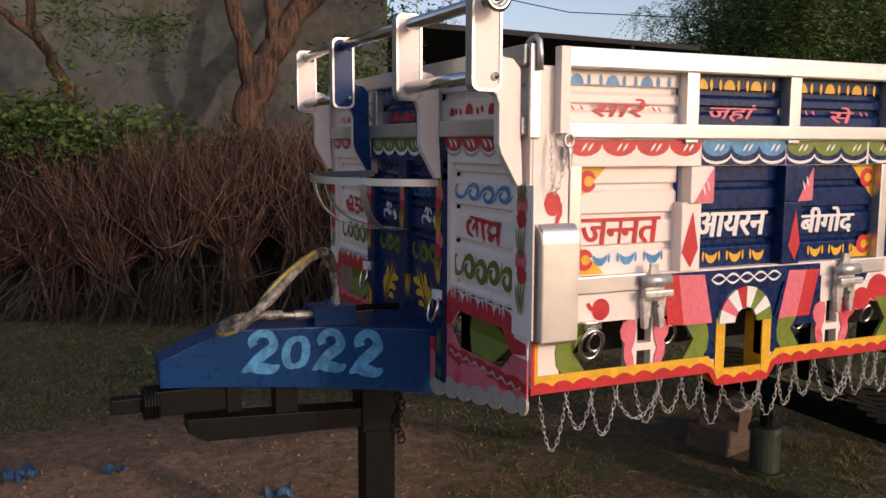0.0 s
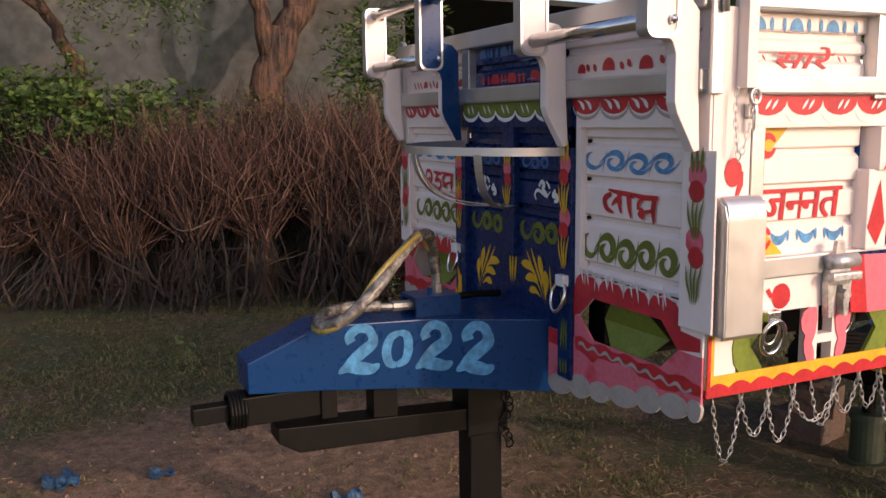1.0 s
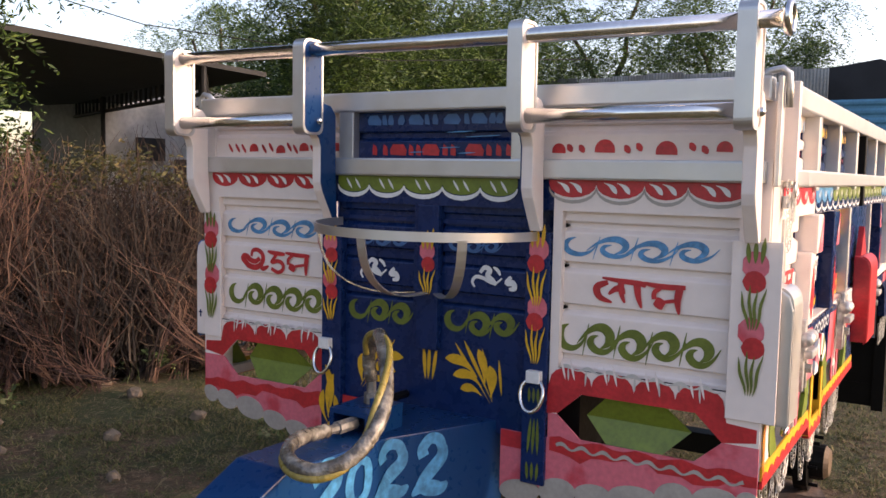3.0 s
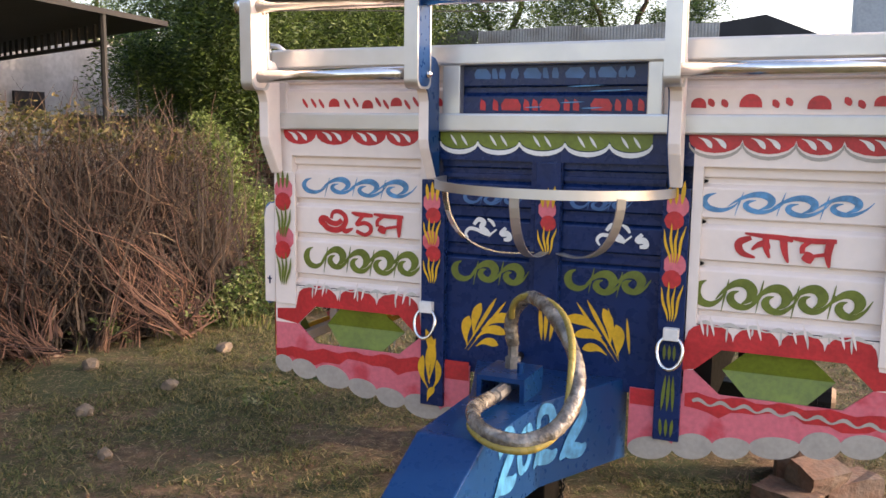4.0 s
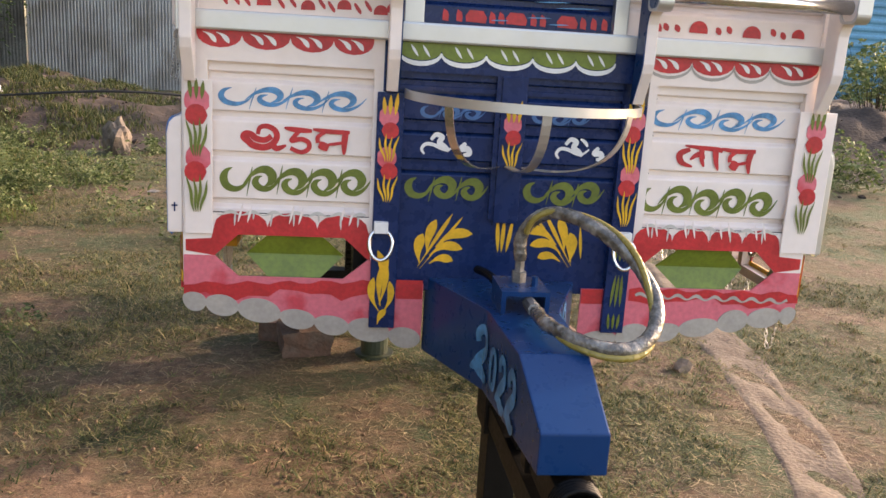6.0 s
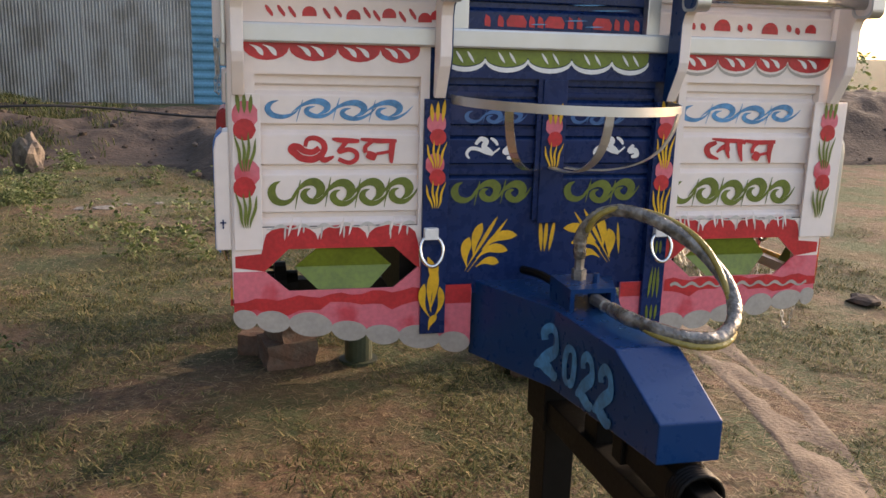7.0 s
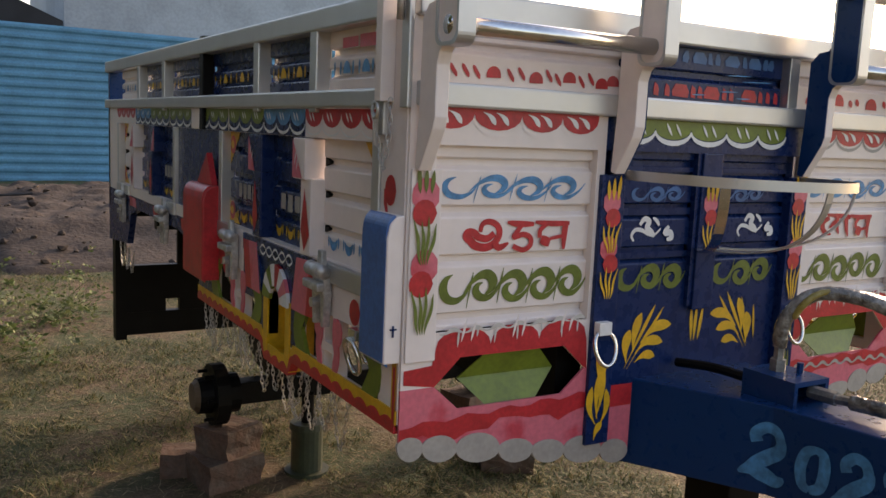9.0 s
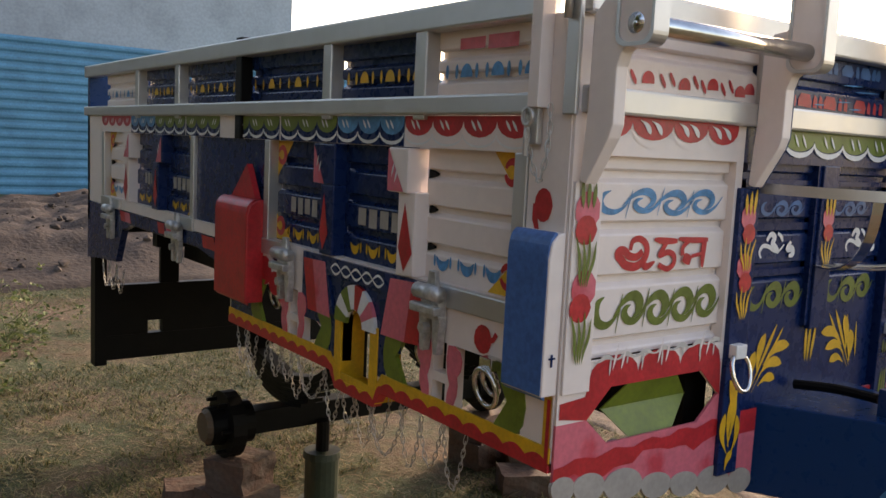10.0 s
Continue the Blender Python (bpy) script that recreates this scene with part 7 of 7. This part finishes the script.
for b in ((-0.66, 2.12, -0.01, 0.26, 0.22, 0.15, 0.2), (-0.64, 2.14, 0.138, 0.22, 0.2, 0.13, 0.5), (-0.79, 2.3, -0.01, 0.22, 0.16, 0.13, -0.3)):
    stone_block(*b, "reddish stone block propping the axle")
for b in ((0.68, 2.14, -0.01, 0.26, 0.22, 0.15, 0.1), (0.66, 2.16, 0.138, 0.22, 0.2, 0.13, 0.35), (0.86, 2.0, -0.01, 0.3, 0.16, 0.12, 0.7), (0.62, 1.72, -0.01, 0.26, 0.17, 0.12, -0.5)):
    stone_block(*b, "reddish stone block propping the axle")
stone_block(0.74, 1.86, 0.09, 0.24, 0.15, 0.11, 0.9, "reddish stone block propping the axle", 0.35)
PLASTIC = mat("blue_plastic_film", (0.045, 0.11, 0.19), 0.3, vary=0.3, scale=30)
for x, y, r in ((-1.74, -1.4, 0.07), (-1.63, -0.96, 0.055), (-1.0, -0.26, 0.06), (-1.68, -1.36, 0.05)):
    bm = bmesh.new()
    bmesh.ops.create_grid(bm, x_segments=9, y_segments=9, size=r)
    for v in bm.verts:
        v.co.z = 0.02 + 0.06 * noise.noise((v.co.x * 22 + x * 9, v.co.y * 22, y))
        v.co.x *= 1 + 0.5 * noise.noise((v.co.y * 15, x, 2))
    bmesh.ops.solidify(bm, geom=bm.faces[:], thickness=0.002)
    o = part("plastic_scrap", bm, PLASTIC)
    o.location = (x, y, ground_height(x, y))
    tagged(o, "crumpled blue plastic scrap on bare soil", "rubbish", "plastic scraps")

# power cable across the sky
tagged(part("overhead_cable", one(tube, [(-10, 3.5, 4.3), (-8.8, 6.2, 3.7), (-7.0, 9.5, 3.5), (-5.0, 13.5, 3.9)], 0.008, 5), TAR), "thin dark overhead cable", "cable")
tagged(part("garden_pipe", one(tube, [(x, 11.2 - 0.02 * x * x + 0.1 * math.sin(x * 2), 0.62 + 0.08 * math.sin(x * 1.3)) for x in np.linspace(-7, -0.6, 40)], 0.02, 6), TAR), "black water pipe lying on the bank", "pipe")


def scrap(x, y, z, size, name, label, material):
    """A crumpled piece of sheet lying on the ground."""
    bm = bmesh.new()
    bmesh.ops.create_grid(bm, x_segments=7, y_segments=5, size=1.0)
    for v in bm.verts:
        lift = 0.5 + noise.noise(Vector((v.co.x * 1.9 + x, v.co.y * 1.9 + y, 0)))
        v.co = Vector((v.co.x * size * (0.5 + 0.1 * noise.noise(v.co * 3)), v.co.y * size * 0.3, lift * size * 0.28))
    bmesh.ops.solidify(bm, geom=bm.faces[:], thickness=0.004)
    o = tagged(part(name, bm, material, smooth=True), label, "scrap")
    o.matrix_world = pose(x, y, z, 0, 0, 25)
    return o


scrap(-5.8, 11.3, mound_top(-5.8, 11.3) + 0.02, 0.42, "plastic_scrap", "crumpled white plastic scrap on the earth bank", WASH)
pipe = thing("pipe_stub", "short white pipe end by the foot of the stone wall", "pipe", at=(-7.3, 13.02, 0.55))
part("pipe", one(tube, [(-0.14, 0.02, -0.05), (0.14, -0.04, 0.03)], 0.05, 12), WASH, pipe, smooth=True)


def blades(x, y, h, w, lean, name, label, material, height=ground_height):
    n = len(x)
    z = np.array([height(a, b) for a, b in zip(x, y)])
    ang = RNG.uniform(0, 2 * np.pi, n)
    ca, sa = np.cos(ang), np.sin(ang)
    b0 = np.stack([x - sa * w, y + ca * w, z - 0.004], 1)
    b1 = np.stack([x + sa * w, y - ca * w, z - 0.004], 1)
    m0 = np.stack([x + ca * lean * 0.35 - sa * w * 0.8, y + sa * lean * 0.35 + ca * w * 0.8, z + h * 0.65], 1)
    m1 = np.stack([x + ca * lean * 0.35 + sa * w * 0.8, y + sa * lean * 0.35 - ca * w * 0.8, z + h * 0.65], 1)
    t = np.stack([x + ca * lean, y + sa * lean, z + h], 1)
    V = np.stack([b0, b1, m1, m0, t], 1).reshape(-1, 3)
    q = np.arange(n)[:, None] * 5
    F = (q + np.array([[0, 1, 2, 3]])).tolist() + (q + np.array([[3, 2, 4]])).tolist()
    return tagged(raw(name, V.tolist(), F, material), label, "grass", kind="stuff")


def thin_blades(x, y, h, w, reach, name, label, material):
    """Short blades pressed flat, one face each."""
    n = len(x)
    z = np.array([ground_height(a, b) for a, b in zip(x, y)])
    ang = RNG.uniform(0, 2 * np.pi, n)
    ca, sa = np.cos(ang), np.sin(ang)
    V = np.stack([np.stack([x - sa * w, y + ca * w, z + 0.001], 1), np.stack([x + sa * w, y - ca * w, z + 0.001], 1), np.stack([x + ca * reach, y + sa * reach, z + h], 1)], 1).reshape(-1, 3)
    return tagged(raw(name, V.tolist(), np.arange(len(V)).reshape(-1, 3).tolist(), material), label, "grass", kind="stuff")


def patches(x, y, at, cut):
    return np.array([noise.noise((a * 0.8, b * 0.8, at)) + 0.5 * noise.noise((a * 2.6, b * 2.6, at + 5)) + 0.45 * noise.noise((a * 13, b * 13, at + 9)) > cut for a, b in zip(x, y)])


def track_x(y):
    """Middle of the dusty wheel track that runs beside the trailer."""
    return 1.28 + 0.34 * y - 0.035 * y * y + 0.06 * np.sin(y * 1.7)


def wheel_track():
    V, F = [], []
    m, k = 150, 13
    for i in range(m + 1):
        y = -2.6 + 8.0 * i / m
        for j in range(k + 1):
            e = j / k * 2 - 1
            x = float(track_x(y)) + 0.17 * e * (1 + 0.35 * noise.noise((y * 2.1, e, 3)))
            bump = 0.016 * noise.noise((x * 6, y * 6, 1)) + 0.008 * math.sin(y * 120) * (1 if abs(e) < 0.4 else 0)
            V.append((x, y, ground_height(x, y) + 0.006 + (1 - e ** 4) * bump - 0.012 * (abs(e) > 0.99)))
    for i in range(m):
        for j in range(k):
            q = i * (k + 1) + j
            F.append((q, q + 1, q + k + 2, q + k + 1))
    return tagged(raw("wheel_track", V, F, DUST, smooth=True), "pale dusty wheel track pressed into the grass", "track", kind="structure")


DUST = mat("dusty_soil", (0.20, 0.15, 0.105), 0.97, vary=0.4, scale=5, grain=45, bump=0.8, color2=(0.12, 0.085, 0.058))
wheel_track()


def grass():
    n = 620000
    x, y = RNG.uniform(-6.4, 5.2, n), RNG.uniform(-2.2, 10.5, n)
    near = RNG.uniform(0, 1, n) < np.clip(1.2 - (y / 13), 0.25, 1)
    worn = np.clip(1.55 - np.hypot(x + 1.35, y + 0.35) / 1.1, 0, 1)
    keep = patches(x, y, 4.0, -0.09) & near & (RNG.uniform(0, 1, n) > 0.95 * worn) & (np.abs(x - track_x(y)) > RNG.uniform(0.06, 0.16, n))
    x, y = x[keep], y[keep]
    n = len(x)
    h = RNG.uniform(0.004, 0.024, n) * (1 + 0.8 * (RNG.uniform(0, 1, n) > 0.96))
    thin_blades(x, y, h, RNG.uniform(0.0018, 0.0048, n), RNG.uniform(0.018, 0.065, n), "grass", "short trampled green and straw grass", GRASS)
    n = 90000
    x, y = RNG.uniform(-5.5, 4.5, n), RNG.uniform(-2.2, 8.0, n)
    thin_blades(x, y, RNG.uniform(0.001, 0.008, n), RNG.uniform(0.0012, 0.003, n), RNG.uniform(0.025, 0.09, n), "straw", "dry straw lying in the grass", STRAW)
    # tufts
    m = 11000
    cx, cy = RNG.uniform(-6.0, 4.6, m), RNG.uniform(-2.2, 9.5, m)
    keep = patches(cx, cy, 4.0, -0.02) & (np.abs(cx - track_x(cy)) > 0.2) & (RNG.uniform(0, 1, m) < np.clip(1.25 - cy / 11, 0.3, 1))
    keep &= RNG.uniform(0, 1, m) > np.clip(1.45 - np.hypot(cx + 1.35, cy + 0.35) / 1.1, 0, 0.93)
    cx, cy = cx[keep], cy[keep]
    per = 14
    size = np.repeat(RNG.uniform(0.6, 1.5, len(cx)), per)
    n = len(size)
    x, y = np.repeat(cx, per) + RNG.normal(0, 0.022, n) * size, np.repeat(cy, per) + RNG.normal(0, 0.022, n) * size
    h = RNG.uniform(0.008, 0.036, n) * size
    blades(x, y, h, RNG.uniform(0.0014, 0.0034, n), RNG.uniform(0.7, 2.4, n) * h, "grass_tufts", "small tufts of green and straw grass", GRASS)
    # taller weedy grass towards the stone wall
    n = 60000
    x, y = RNG.uniform(-8.5, -2.2, n), RNG.uniform(3.6, 12.5, n)
    keep = patches(x, y, 8.0, 0.05) & (x < -3.2 - 0.14 * (y - 4) + RNG.normal(0, 0.3, n))
    x, y = x[keep], y[keep]
    n = len(x)
    h = RNG.uniform(0.04, 0.18, n) * RNG.uniform(0.4, 1, n)
    blades(x, y, h, RNG.uniform(0.003, 0.007, n), RNG.uniform(0.2, 0.9, n) * h, "tall_grass", "tall light green weedy grass", TALL)
    # thin cover on the bank of dug earth
    n = 60000
    x, y = RNG.uniform(-6.9, 0.5, n), RNG.uniform(9.3, 15.5, n)
    keep = patches(x, y, 2.0, -0.08) & (RNG.uniform(0, 1, n) < np.clip(0.05 - (x + 2.6) / 2.5, 0.0, 1.0))
    x, y = x[keep], y[keep]
    n = len(x)
    h = RNG.uniform(0.03, 0.13, n)
    blades(x, y, h, RNG.uniform(0.004, 0.010, n), RNG.uniform(0.3, 1.4, n) * h, "bank_grass", "thin weedy grass on the earth bank", BANK, mound_top)


BANK = stuff_material("bank_grass_blades", [(0.022, 0.036, 0.010), (0.055, 0.078, 0.020), (0.10, 0.115, 0.035), (0.17, 0.145, 0.062)], 0.75, 0.3)
STRAW = stuff_material("straw", [(0.10, 0.065, 0.04), (0.24, 0.17, 0.09), (0.36, 0.28, 0.16)], 0.8)
TALL = stuff_material("tall_grass_blades", [(0.05, 0.08, 0.018), (0.11, 0.155, 0.036), (0.20, 0.21, 0.06), (0.32, 0.27, 0.12)], 0.7, 0.35)
grass()


def grit():
    """Small clods and grit on the bare soil before the trailer."""
    V, F = [], []
    for k in range(1800):
        a, d = float(RNG.uniform(0, 2 * np.pi)), 1.9 * float(RNG.uniform(0, 1)) ** 0.6
        x, y, r = -1.35 + d * math.cos(a), -0.35 + d * math.sin(a), 0.003 + 0.011 * float(RNG.uniform(0, 1)) ** 3
        F += (bf + len(V)).tolist()
        V += (bv * RNG.uniform(0.6, 1.25, (len(bv), 1)) * r * np.array([1, 1, 0.7]) + np.array([x, y, ground_height(x, y) + 0.3 * r])).tolist()
    return tagged(raw("soil_grit", V, F, DRY_SOIL), "small dry clods and grit on reddish soil", "earth", kind="stuff")


DRY_SOIL = stuff_material("dry_soil_crumbs", [(0.11, 0.065, 0.038), (0.20, 0.12, 0.072), (0.28, 0.175, 0.108)], 0.95)
grit()


def litter():
    n = 5000
    x, y = RNG.uniform(-5.0, 3.0, n), RNG.uniform(-2.2, 7.0, n)
    x[:1500], y[:1500] = RNG.uniform(-0.9, 2.6, 1500), RNG.uniform(-2.2, 1.2, 1500)
    z = np.array([ground_height(a, b) for a, b in zip(x, y)])
    ang, L = RNG.uniform(0, 2 * np.pi, n), RNG.uniform(0.02, 0.14, n) * RNG.uniform(0.4, 1, n)
    d = np.stack([np.cos(ang), np.sin(ang), np.zeros(n)], 1) * L[:, None]
    p = np.stack([x, y, z + 0.004], 1)
    bend = np.stack([-np.sin(ang), np.cos(ang), RNG.uniform(0, 0.4, n)], 1) * (L * RNG.uniform(-0.25, 0.25, n))[:, None]
    bend[:, 2] = np.abs(bend[:, 2])
    lines = np.stack([p - d / 2, p + bend, p + d / 2], 1)
    v, f = sticks(lines, np.full((n, 3), 0.0012) * RNG.uniform(0.6, 1.6, (n, 1)))
    return tagged(raw("straw_litter", v.tolist(), f.tolist(), STRAW), "dry straw and twig bits strewn on soil", "straw", kind="stuff")


litter()
